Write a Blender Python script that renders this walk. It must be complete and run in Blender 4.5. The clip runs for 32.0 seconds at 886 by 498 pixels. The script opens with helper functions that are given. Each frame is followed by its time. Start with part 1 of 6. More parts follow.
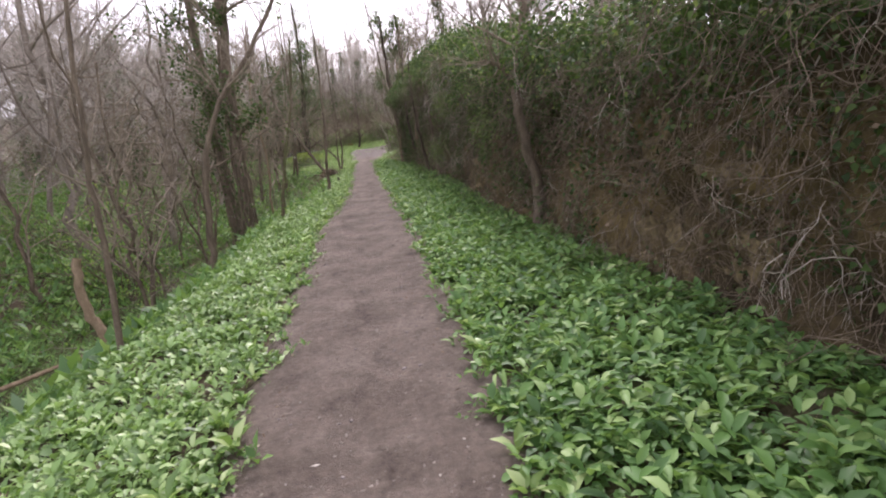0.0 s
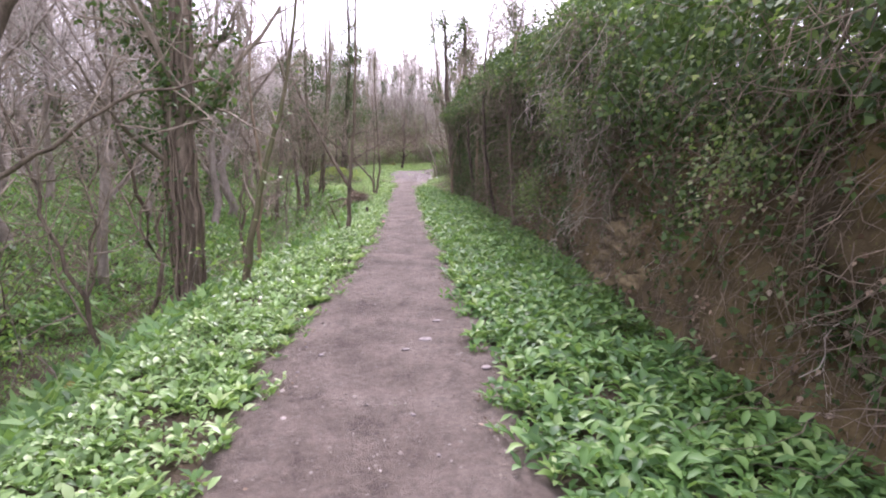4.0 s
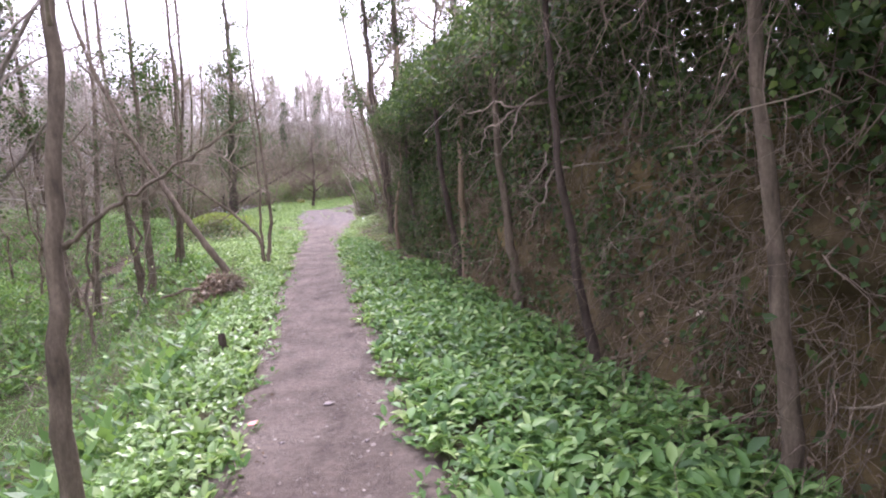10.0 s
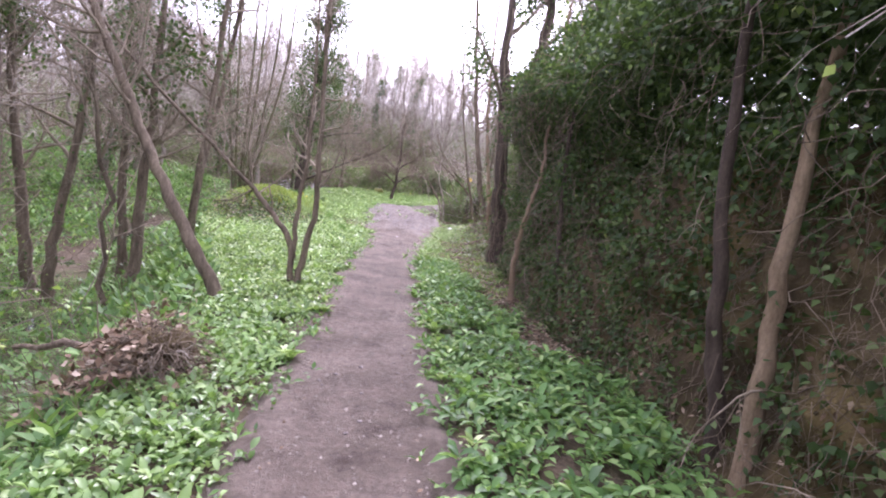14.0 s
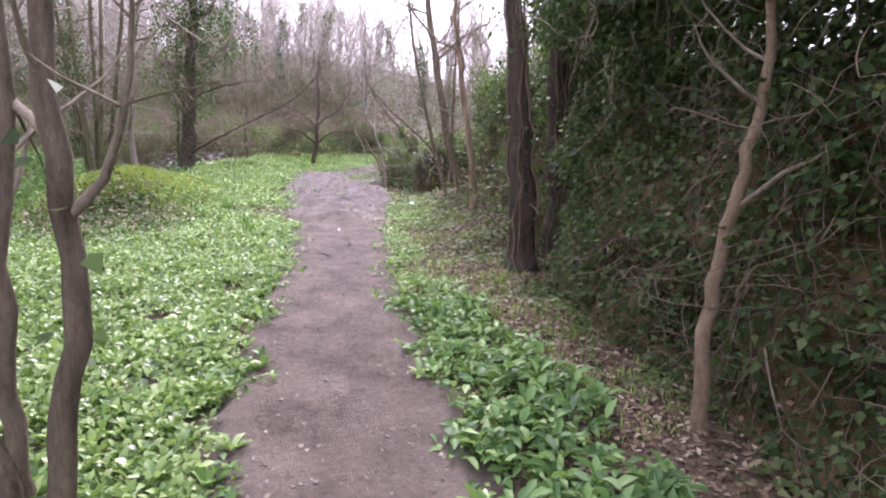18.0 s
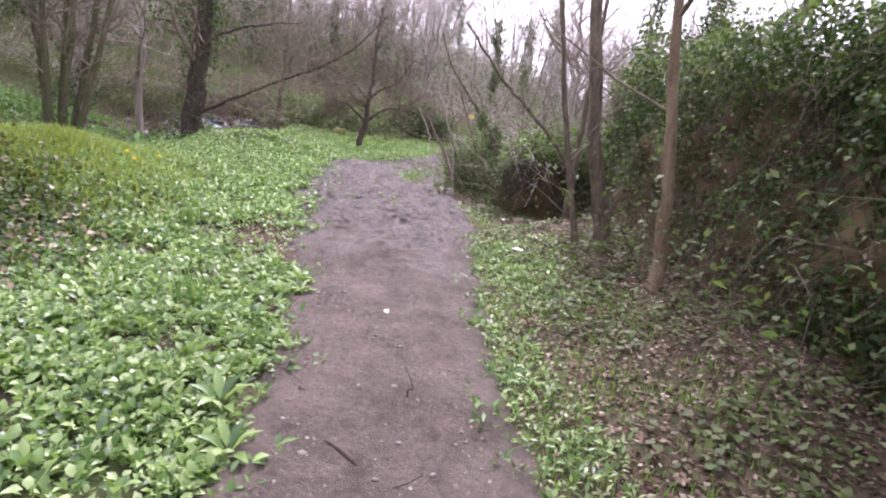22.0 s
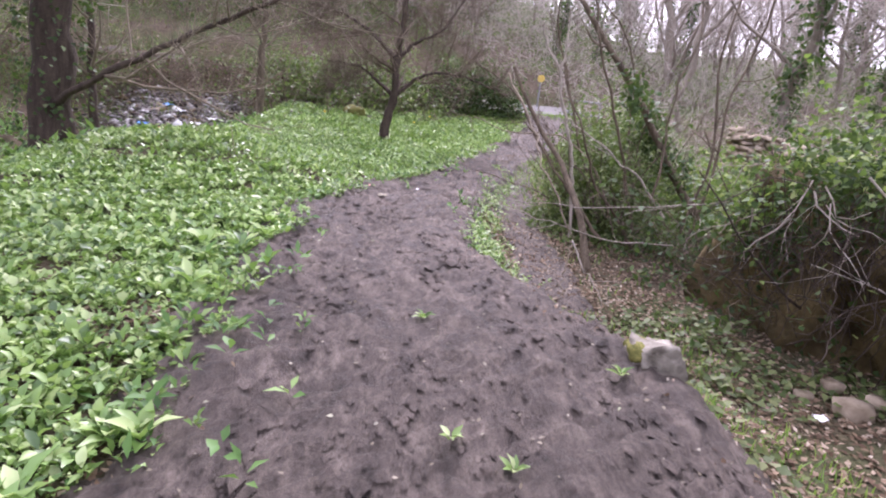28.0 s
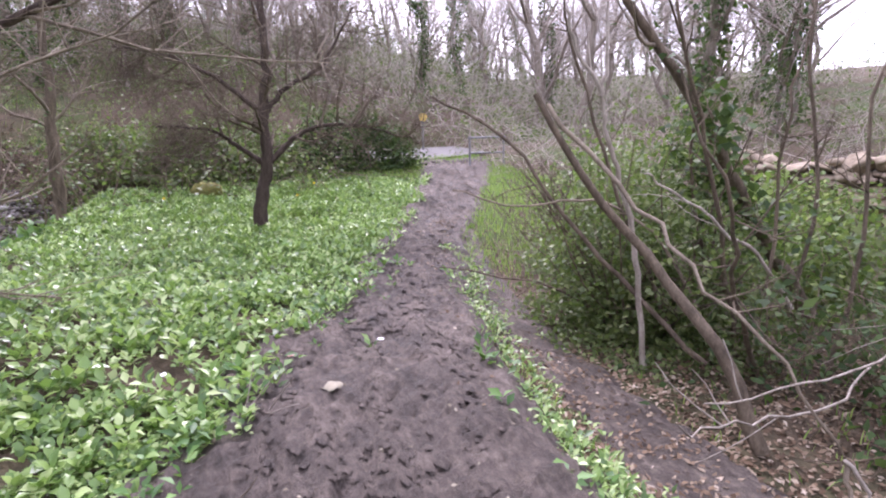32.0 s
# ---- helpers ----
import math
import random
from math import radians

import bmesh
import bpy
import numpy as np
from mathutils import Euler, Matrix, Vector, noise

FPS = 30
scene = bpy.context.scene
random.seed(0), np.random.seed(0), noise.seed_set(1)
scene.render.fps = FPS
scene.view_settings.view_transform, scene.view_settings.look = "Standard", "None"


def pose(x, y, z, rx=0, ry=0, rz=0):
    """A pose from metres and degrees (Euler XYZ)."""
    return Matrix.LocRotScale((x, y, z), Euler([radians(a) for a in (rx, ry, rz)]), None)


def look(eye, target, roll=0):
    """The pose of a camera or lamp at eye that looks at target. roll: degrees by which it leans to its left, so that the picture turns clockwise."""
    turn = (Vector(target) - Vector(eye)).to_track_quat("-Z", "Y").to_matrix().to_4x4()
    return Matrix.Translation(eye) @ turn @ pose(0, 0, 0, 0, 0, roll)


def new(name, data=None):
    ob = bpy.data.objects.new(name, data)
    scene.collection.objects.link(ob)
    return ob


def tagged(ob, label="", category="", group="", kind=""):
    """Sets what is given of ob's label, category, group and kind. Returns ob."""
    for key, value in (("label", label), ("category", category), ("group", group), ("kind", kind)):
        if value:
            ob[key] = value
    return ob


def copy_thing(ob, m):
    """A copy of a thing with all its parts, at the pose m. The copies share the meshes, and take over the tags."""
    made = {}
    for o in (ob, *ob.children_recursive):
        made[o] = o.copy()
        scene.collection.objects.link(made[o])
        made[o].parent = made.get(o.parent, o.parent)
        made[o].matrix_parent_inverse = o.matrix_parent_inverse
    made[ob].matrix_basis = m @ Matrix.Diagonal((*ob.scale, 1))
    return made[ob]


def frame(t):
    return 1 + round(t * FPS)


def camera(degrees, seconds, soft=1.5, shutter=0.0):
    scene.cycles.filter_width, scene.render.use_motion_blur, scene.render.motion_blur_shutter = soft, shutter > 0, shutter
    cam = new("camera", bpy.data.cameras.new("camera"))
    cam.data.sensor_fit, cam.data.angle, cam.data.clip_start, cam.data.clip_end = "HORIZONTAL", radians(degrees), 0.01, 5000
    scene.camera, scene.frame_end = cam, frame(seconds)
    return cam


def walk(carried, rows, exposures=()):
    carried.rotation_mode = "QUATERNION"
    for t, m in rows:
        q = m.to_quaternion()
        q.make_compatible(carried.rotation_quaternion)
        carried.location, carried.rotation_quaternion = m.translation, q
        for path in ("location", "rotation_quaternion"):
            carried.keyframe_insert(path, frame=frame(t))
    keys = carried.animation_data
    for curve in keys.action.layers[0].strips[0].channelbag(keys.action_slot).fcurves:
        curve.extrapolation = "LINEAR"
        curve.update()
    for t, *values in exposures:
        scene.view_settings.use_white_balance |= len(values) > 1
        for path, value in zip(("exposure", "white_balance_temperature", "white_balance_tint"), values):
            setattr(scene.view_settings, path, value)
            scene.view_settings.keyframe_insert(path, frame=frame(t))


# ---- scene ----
cam = camera(74.0, 32.0, soft=2.0)
PATH = [
    (0, (-0.000, -0.000, 1.641), (0.452, 3.887, 0.813), -7.35),
    (0.5, (0.023, 0.847, 1.627), (0.484, 4.755, 0.911), 0.68),
    (1, (0.082, 1.696, 1.617), (0.672, 5.578, 0.856), 1.21),
    (1.5, (0.093, 2.527, 1.616), (0.664, 6.424, 0.914), 2.50),
    (2, (0.150, 3.301, 1.611), (0.714, 7.222, 1.055), 1.76),
    (2.5, (0.135, 4.006, 1.601), (0.644, 7.953, 1.200), 2.13),
    (3, (0.155, 4.710, 1.607), (0.597, 8.647, 1.054), 0.68),
    (3.5, (0.124, 5.407, 1.595), (0.442, 9.348, 0.985), 0.76),
    (5.5, (-0.256, 8.517, 1.590), (0.073, 12.437, 0.863), -6.88),
    (6, (-0.347, 9.357, 1.618), (0.269, 13.279, 1.126), -7.24),
    (6.5, (-0.373, 10.242, 1.631), (0.369, 14.138, 1.116), -7.43),
    (7, (-0.348, 11.067, 1.652), (0.606, 14.872, 0.871), -6.83),
    (7.5, (-0.241, 11.807, 1.655), (0.664, 15.594, 0.741), -7.08),
    (8, (-0.150, 12.653, 1.617), (0.834, 16.436, 0.768), -5.06),
    (8.5, (-0.059, 13.527, 1.612), (0.843, 17.304, 0.654), -4.80),
    (9, (0.001, 14.352, 1.619), (0.960, 18.123, 0.693), -1.89),
    (9.5, (0.068, 15.109, 1.635), (0.878, 18.965, 0.946), -1.45),
    (10, (0.144, 15.748, 1.646), (0.960, 19.635, 1.172), -3.98),
    (10.5, (0.199, 16.385, 1.659), (0.932, 20.294, 1.225), -0.73),
    (11, (0.237, 17.050, 1.688), (0.856, 20.957, 1.093), 1.10),
    (11.5, (0.351, 17.702, 1.690), (-0.088, 21.652, 1.240), 2.11),
    (12, (0.389, 18.373, 1.674), (0.636, 22.296, 0.932), 3.20),
    (12.5, (0.361, 19.140, 1.666), (0.768, 23.072, 1.057), 6.77),
    (13, (0.300, 19.943, 1.654), (0.608, 23.880, 1.020), 7.75),
    (13.5, (0.235, 20.721, 1.612), (0.512, 24.647, 0.896), 5.65),
    (14, (0.153, 21.521, 1.581), (0.520, 25.480, 1.152), 7.19),
    (14.5, (0.078, 22.254, 1.535), (0.480, 26.224, 1.251), 8.41),
    (15, (0.067, 23.009, 1.510), (0.396, 26.982, 1.186), 5.59),
    (15.5, (-0.000, 23.699, 1.505), (0.445, 27.655, 1.112), 6.90),
    (17.5, (-0.181, 26.557, 1.596), (0.553, 30.435, 0.949), 3.69),
    (18, (-0.108, 27.314, 1.606), (0.760, 31.151, 0.880), 1.51),
    (18.5, (-0.013, 28.141, 1.607), (0.572, 32.051, 1.000), -1.76),
    (19, (0.066, 28.895, 1.590), (0.488, 32.838, 1.059), -0.88),
    (19.5, (0.072, 29.676, 1.594), (0.626, 33.609, 1.124), 2.60),
    (20, (0.056, 30.384, 1.583), (0.839, 34.279, 1.122), 5.32),
    (20.5, (0.031, 31.076, 1.561), (0.687, 34.994, 1.099), 7.04),
    (21, (-0.021, 31.693, 1.559), (0.675, 35.615, 1.186), 8.81),
    (21.5, (-0.008, 32.314, 1.570), (0.762, 36.207, 1.070), 7.68),
    (22, (-0.024, 32.955, 1.593), (0.617, 36.817, 0.771), 8.10),
    (22.5, (-0.016, 33.528, 1.628), (0.619, 37.392, 0.809), 7.36),
    (23, (-0.034, 34.149, 1.628), (0.769, 38.023, 1.044), 9.08),
    (23.5, (0.059, 34.856, 1.619), (0.993, 38.697, 1.004), 8.79),
    (24, (0.146, 35.512, 1.609), (1.174, 39.344, 1.105), 5.95),
    (24.5, (0.215, 36.172, 1.599), (1.255, 39.993, 1.035), 6.19),
    (25, (0.276, 36.818, 1.566), (0.927, 40.724, 1.003), 5.88),
    (25.5, (0.333, 37.472, 1.548), (0.761, 41.377, 0.795), 5.93),
    (27.5, (0.089, 39.981, 1.714), (0.349, 43.792, 0.529), 5.48),
    (28, (0.072, 40.532, 1.738), (0.504, 44.354, 0.639), 6.11),
    (28.5, (0.009, 41.012, 1.765), (0.453, 44.852, 0.737), 8.07),
    (29, (-0.076, 41.542, 1.773), (0.238, 45.379, 0.689), 6.86),
    (29.5, (-0.118, 42.021, 1.801), (0.260, 45.863, 0.755), 6.60),
    (30, (-0.214, 42.468, 1.790), (0.757, 46.284, 1.090), 8.22),
    (30.5, (-0.247, 42.923, 1.768), (0.357, 46.782, 0.907), 4.56),
    (31, (-0.292, 43.298, 1.768), (0.418, 47.123, 0.839), 2.53),
    (31.5, (-0.314, 43.664, 1.774), (0.578, 47.448, 0.832), -1.07),
    (32, (-0.340, 44.041, 1.763), (0.972, 47.735, 0.966), -1.27),
]
walk(cam, [(t, look(eye, target, roll)) for t, eye, target, roll in PATH], [(0, 1.05, 6250, 25), (1.5, 1.42, 6100, 29), (6, 1.78, 5850, 34), (10, 1.95, 5800, 35), (14, 1.97, 5750, 36), (18, 1.85, 5800, 35), (24, 1.62, 5850, 34), (32, 1.68, 5750, 34)])

# overcast daylight, brightest ahead of the walker and a little to the right
world = bpy.data.worlds.new("overcast_sky")
scene.world = world
world.use_nodes = True
wn, wl = world.node_tree.nodes, world.node_tree.links
sky = wn.new("ShaderNodeTexSky")
sky.sky_type, sky.sun_disc = "NISHITA", False
sky.sun_elevation, sky.sun_rotation = radians(42), radians(8)
sky.air_density, sky.dust_density, sky.ozone_density = 1.0, 4.0, 1.0
grey = wn.new("ShaderNodeMix")
grey.data_type = "RGBA"
grey.inputs[0].default_value = 0.72
wl.new(sky.outputs[0], grey.inputs[6])
grey.inputs[7].default_value = (13.0, 13.0, 13.4, 1)
wl.new(grey.outputs[2], wn["Background"].inputs[0])
wn["Background"].inputs[1].default_value = 0.1
sun = new("sun", bpy.data.lights.new("sun", "SUN"))
sun.data.energy, sun.data.angle, sun.data.color = 1.5, radians(14), (1.0, 0.95, 0.88)
sun.matrix_world = look((6, 43, 38), (0, 0, 0))

# ---- materials ----
def node_mat(name, rough=0.8, spec=0.3):
    m = bpy.data.materials.new(name)
    m.use_nodes = True
    nt = m.node_tree
    b = nt.nodes["Principled BSDF"]
    b.inputs["Roughness"].default_value = rough
    b.inputs["Specular IOR Level"].default_value = spec
    return m, nt, b


def noise_tex(nt, scale, detail=6, rough=0.6, stretch=None):
    tex = nt.nodes.new("ShaderNodeTexNoise")
    tex.inputs["Scale"].default_value, tex.inputs["Detail"].default_value, tex.inputs["Roughness"].default_value = scale, detail, rough
    geo = nt.nodes.new("ShaderNodeNewGeometry")
    src = geo.outputs["Position"]
    if stretch:
        mp = nt.nodes.new("ShaderNodeMapping")
        mp.inputs["Scale"].default_value = stretch
        nt.links.new(src, mp.inputs["Vector"])
        src = mp.outputs["Vector"]
    nt.links.new(src, tex.inputs["Vector"])
    return tex.outputs["Fac"]


def ramp(nt, fac, stops):
    r = nt.nodes.new("ShaderNodeValToRGB")
    e = r.color_ramp.elements
    while len(e) < len(stops):
        e.new(0.5)
    for el, (p, c) in zip(e, stops):
        el.position, el.color = p, (*c, 1)
    nt.links.new(fac, r.inputs["Fac"])
    return r.outputs["Color"]


def mixc(nt, fac, a, b, mode="MIX"):
    m = nt.nodes.new("ShaderNodeMix")
    m.data_type, m.blend_type = "RGBA", mode
    for sock, val in ((m.inputs[0], fac), (m.inputs[6], a), (m.inputs[7], b)):
        if isinstance(val, (int, float)):
            sock.default_value = val
        elif isinstance(val, tuple):
            sock.default_value = (*val, 1)
        else:
            nt.links.new(val, sock)
    return m.outputs[2]


def bump(nt, bsdf, fac, strength, distance):
    b = nt.nodes.new("ShaderNodeBump")
    b.inputs["Strength"].default_value, b.inputs["Distance"].default_value = strength, distance
    nt.links.new(fac, b.inputs["Height"])
    nt.links.new(b.outputs["Normal"], bsdf.inputs["Normal"])


def island(nt):
    return nt.nodes.new("ShaderNodeNewGeometry").outputs["Random Per Island"]


def leaf_mat(name, stops, rough=0.4, glow=0.3, thin=(0.30, 0.50, 0.08), spec=0.5):
    """A leaf: colour by leaf, patches of the bed, and light that comes through."""
    m, nt, b = node_mat(name, rough, spec)
    col = ramp(nt, island(nt), stops)
    patch = ramp(nt, noise_tex(nt, 0.7, 3), [(0.3, (0.72, 0.74, 0.7)), (0.7, (1.0, 1.0, 1.0))])
    col = mixc(nt, 1.0, col, patch, "MULTIPLY")
    nt.links.new(col, b.inputs["Base Color"])
    tr = nt.nodes.new("ShaderNodeBsdfTranslucent")
    nt.links.new(mixc(nt, 0.5, col, thin), tr.inputs["Color"])
    mx = nt.nodes.new("ShaderNodeMixShader")
    mx.inputs[0].default_value = glow
    nt.links.new(b.outputs[0], mx.inputs[1])
    nt.links.new(tr.outputs[0], mx.inputs[2])
    nt.links.new(mx.outputs[0], nt.nodes["Material Output"].inputs["Surface"])
    return m


def bark_mat(name, dark, light, moss=None, scale=14):
    m, nt, b = node_mat(name, 0.9, 0.15)
    f = noise_tex(nt, scale, 8, 0.65, (1, 1, 0.22))
    col = ramp(nt, f, [(0.3, dark), (0.68, light)])
    if moss:
        col = mixc(nt, ramp(nt, noise_tex(nt, 3.0, 4), [(0.42, (0, 0, 0)), (0.62, (1, 1, 1))]), col, moss)
    nt.links.new(col, b.inputs["Base Color"])
    fine = noise_tex(nt, scale * 5, 5, 0.7, (1, 1, 0.5))
    col = mixc(nt, 0.55, col, ramp(nt, fine, [(0.3, (0.5, 0.5, 0.5)), (0.7, (1.3, 1.28, 1.25))]), "MULTIPLY")
    nt.links.new(col, b.inputs["Base Color"])
    bump(nt, b, mixc(nt, 0.5, f, fine), 0.9, 0.025)
    return m


def plain(name, a, c, rough=0.8, scale=20, spec=0.3, depth=0.005):
    m, nt, b = node_mat(name, rough, spec)
    f = noise_tex(nt, scale, 5)
    nt.links.new(ramp(nt, f, [(0.3, a), (0.7, c)]), b.inputs["Base Color"])
    bump(nt, b, f, 0.5, depth)
    return m


# One leaf in three tones; how lit each bed lies goes into colour.
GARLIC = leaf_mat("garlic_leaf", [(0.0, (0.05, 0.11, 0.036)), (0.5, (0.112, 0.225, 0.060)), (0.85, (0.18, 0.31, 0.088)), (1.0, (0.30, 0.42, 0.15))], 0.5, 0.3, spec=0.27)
# Palest stops stand for sky sheen on the leaves.
GARLIC_LIT = leaf_mat("garlic_leaf_lit", [(0.0, (0.05, 0.10, 0.03)), (0.35, (0.165, 0.28, 0.07)), (0.75, (0.31, 0.435, 0.13)), (1.0, (0.54, 0.63, 0.30))], 0.40, 0.3, spec=0.5)
GARLIC_HALF_LIT = leaf_mat("garlic_leaf_half_lit", [(0.0, (0.075, 0.14, 0.04)), (0.5, (0.195, 0.325, 0.095)), (0.85, (0.31, 0.45, 0.16)), (1.0, (0.49, 0.59, 0.29))], 0.42, 0.3, spec=0.45)
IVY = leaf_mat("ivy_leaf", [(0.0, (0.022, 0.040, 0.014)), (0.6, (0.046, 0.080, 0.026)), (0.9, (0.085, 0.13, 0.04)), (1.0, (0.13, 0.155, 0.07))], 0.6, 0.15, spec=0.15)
# Ivy with light from above mixed into its colour, for crowns and crests.
IVY_LIT = leaf_mat("lit_ivy_leaf", [(0.0, (0.055, 0.09, 0.024)), (0.6, (0.13, 0.19, 0.045)), (1.0, (0.29, 0.34, 0.10))], 0.55, 0.3, spec=0.3)
SHRUB = leaf_mat("shrub_leaf", [(0.0, (0.06, 0.085, 0.028)), (0.6, (0.115, 0.15, 0.05)), (1.0, (0.22, 0.24, 0.10))], 0.55, 0.3, spec=0.3)
GRASSM = leaf_mat("grass_blade", [(0.0, (0.10, 0.20, 0.03)), (0.6, (0.19, 0.33, 0.05)), (1.0, (0.34, 0.42, 0.10))], 0.5, 0.35)
MOUND_GRASS = leaf_mat("yellow_grass_blade", [(0.0, (0.13, 0.22, 0.03)), (0.6, (0.24, 0.36, 0.05)), (1.0, (0.40, 0.46, 0.11))], 0.5, 0.35, (0.45, 0.5, 0.06))
DEADLEAF = leaf_mat("dead_leaf", [(0.0, (0.08, 0.05, 0.03)), (0.5, (0.20, 0.135, 0.085)), (0.9, (0.36, 0.28, 0.20)), (1.0, (0.5, 0.42, 0.33))], 0.8, 0.05, (0.3, 0.2, 0.1), 0.2)
STRAW = leaf_mat("bleached_leaf", [(0.0, (0.16, 0.13, 0.09)), (0.5, (0.30, 0.26, 0.19)), (0.9, (0.38, 0.35, 0.27)), (1.0, (0.30, 0.36, 0.18))], 0.8, 0.05, (0.3, 0.25, 0.15), 0.2)
BARK = bark_mat("grey_brown_bark", (0.06, 0.048, 0.034), (0.20, 0.16, 0.112))
BARK_DARK = bark_mat("dark_bark", (0.035, 0.026, 0.02), (0.10, 0.078, 0.06))
BARK_PALE = bark_mat("pale_brown_bark", (0.14, 0.10, 0.06), (0.29, 0.22, 0.145))
BARK_MOSS = bark_mat("mossy_bark", (0.06, 0.05, 0.03), (0.17, 0.14, 0.09), (0.09, 0.10, 0.04))
# Wood bark and far twigs are paled to carry the distance haze.
BARK_HAZED = bark_mat("hazed_bark", (0.13, 0.11, 0.083), (0.31, 0.27, 0.22), None, 8)
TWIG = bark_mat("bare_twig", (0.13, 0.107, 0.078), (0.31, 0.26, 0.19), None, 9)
TWIG_HAZED = bark_mat("hazed_twig", (0.28, 0.245, 0.205), (0.52, 0.47, 0.405), None, 5)
VINE = bark_mat("dead_vine", (0.075, 0.059, 0.041), (0.25, 0.198, 0.142), None, 9)
WHITE_STEM = bark_mat("bleached_stem", (0.2, 0.17, 0.13), (0.5, 0.45, 0.38), None, 12)
MOSS = plain("moss", (0.085, 0.09, 0.028), (0.21, 0.195, 0.06), 0.95, 40, 0.1, 0.01)
STONE = plain("lichened_limestone", (0.06, 0.047, 0.025), (0.21, 0.165, 0.085), 0.95, 14, 0.15, 0.03)
WALLSTONE = plain("weathered_wall_stone", (0.15, 0.115, 0.075), (0.40, 0.33, 0.24), 0.9, 6, 0.2, 0.02)
PALESTONE = plain("broken_white_rock", (0.06, 0.05, 0.036), (0.34, 0.31, 0.25), 0.85, 9, 0.25, 0.02)
GRAVEL = plain("path_pebble", (0.11, 0.09, 0.08), (0.26, 0.22, 0.20), 0.8, 30)
GRIT = leaf_mat("path_grit", [(0.0, (0.09, 0.07, 0.055)), (0.6, (0.18, 0.148, 0.124)), (0.94, (0.27, 0.23, 0.195)), (1.0, (0.40, 0.36, 0.31))], 0.85, 0.0, (0.2, 0.2, 0.2), 0.2)
RUBBLE = leaf_mat("rubble_fragment", [(0.0, (0.05, 0.04, 0.03)), (0.5, (0.16, 0.14, 0.125)), (0.9, (0.33, 0.31, 0.29)), (1.0, (0.6, 0.59, 0.57))], 0.85, 0.0, (0.2, 0.2, 0.2), 0.2)
TARMAC = plain("worn_tarmac", (0.10, 0.093, 0.085), (0.19, 0.178, 0.165), 0.85, 60, 0.3, 0.003)
WHITE = plain("white_scrap", (0.7, 0.7, 0.7), (0.85, 0.85, 0.85), 0.6, 30)
BLUE = plain("blue_plastic", (0.05, 0.18, 0.45), (0.10, 0.30, 0.60), 0.4, 30)
ORANGE = plain("orange_plastic", (0.50, 0.14, 0.04), (0.65, 0.24, 0.08), 0.4, 30)
RED = plain("pink_paper", (0.60, 0.18, 0.15), (0.70, 0.35, 0.30), 0.6, 30)
YELLOW = plain("yellow_paint", (0.50, 0.36, 0.08), (0.62, 0.46, 0.12), 0.4, 30)
PETAL = plain("daffodil_petal", (0.75, 0.55, 0.03), (0.85, 0.68, 0.05), 0.5, 30)
METAL = plain("dull_steel", (0.12, 0.12, 0.12), (0.25, 0.25, 0.25), 0.5, 30)


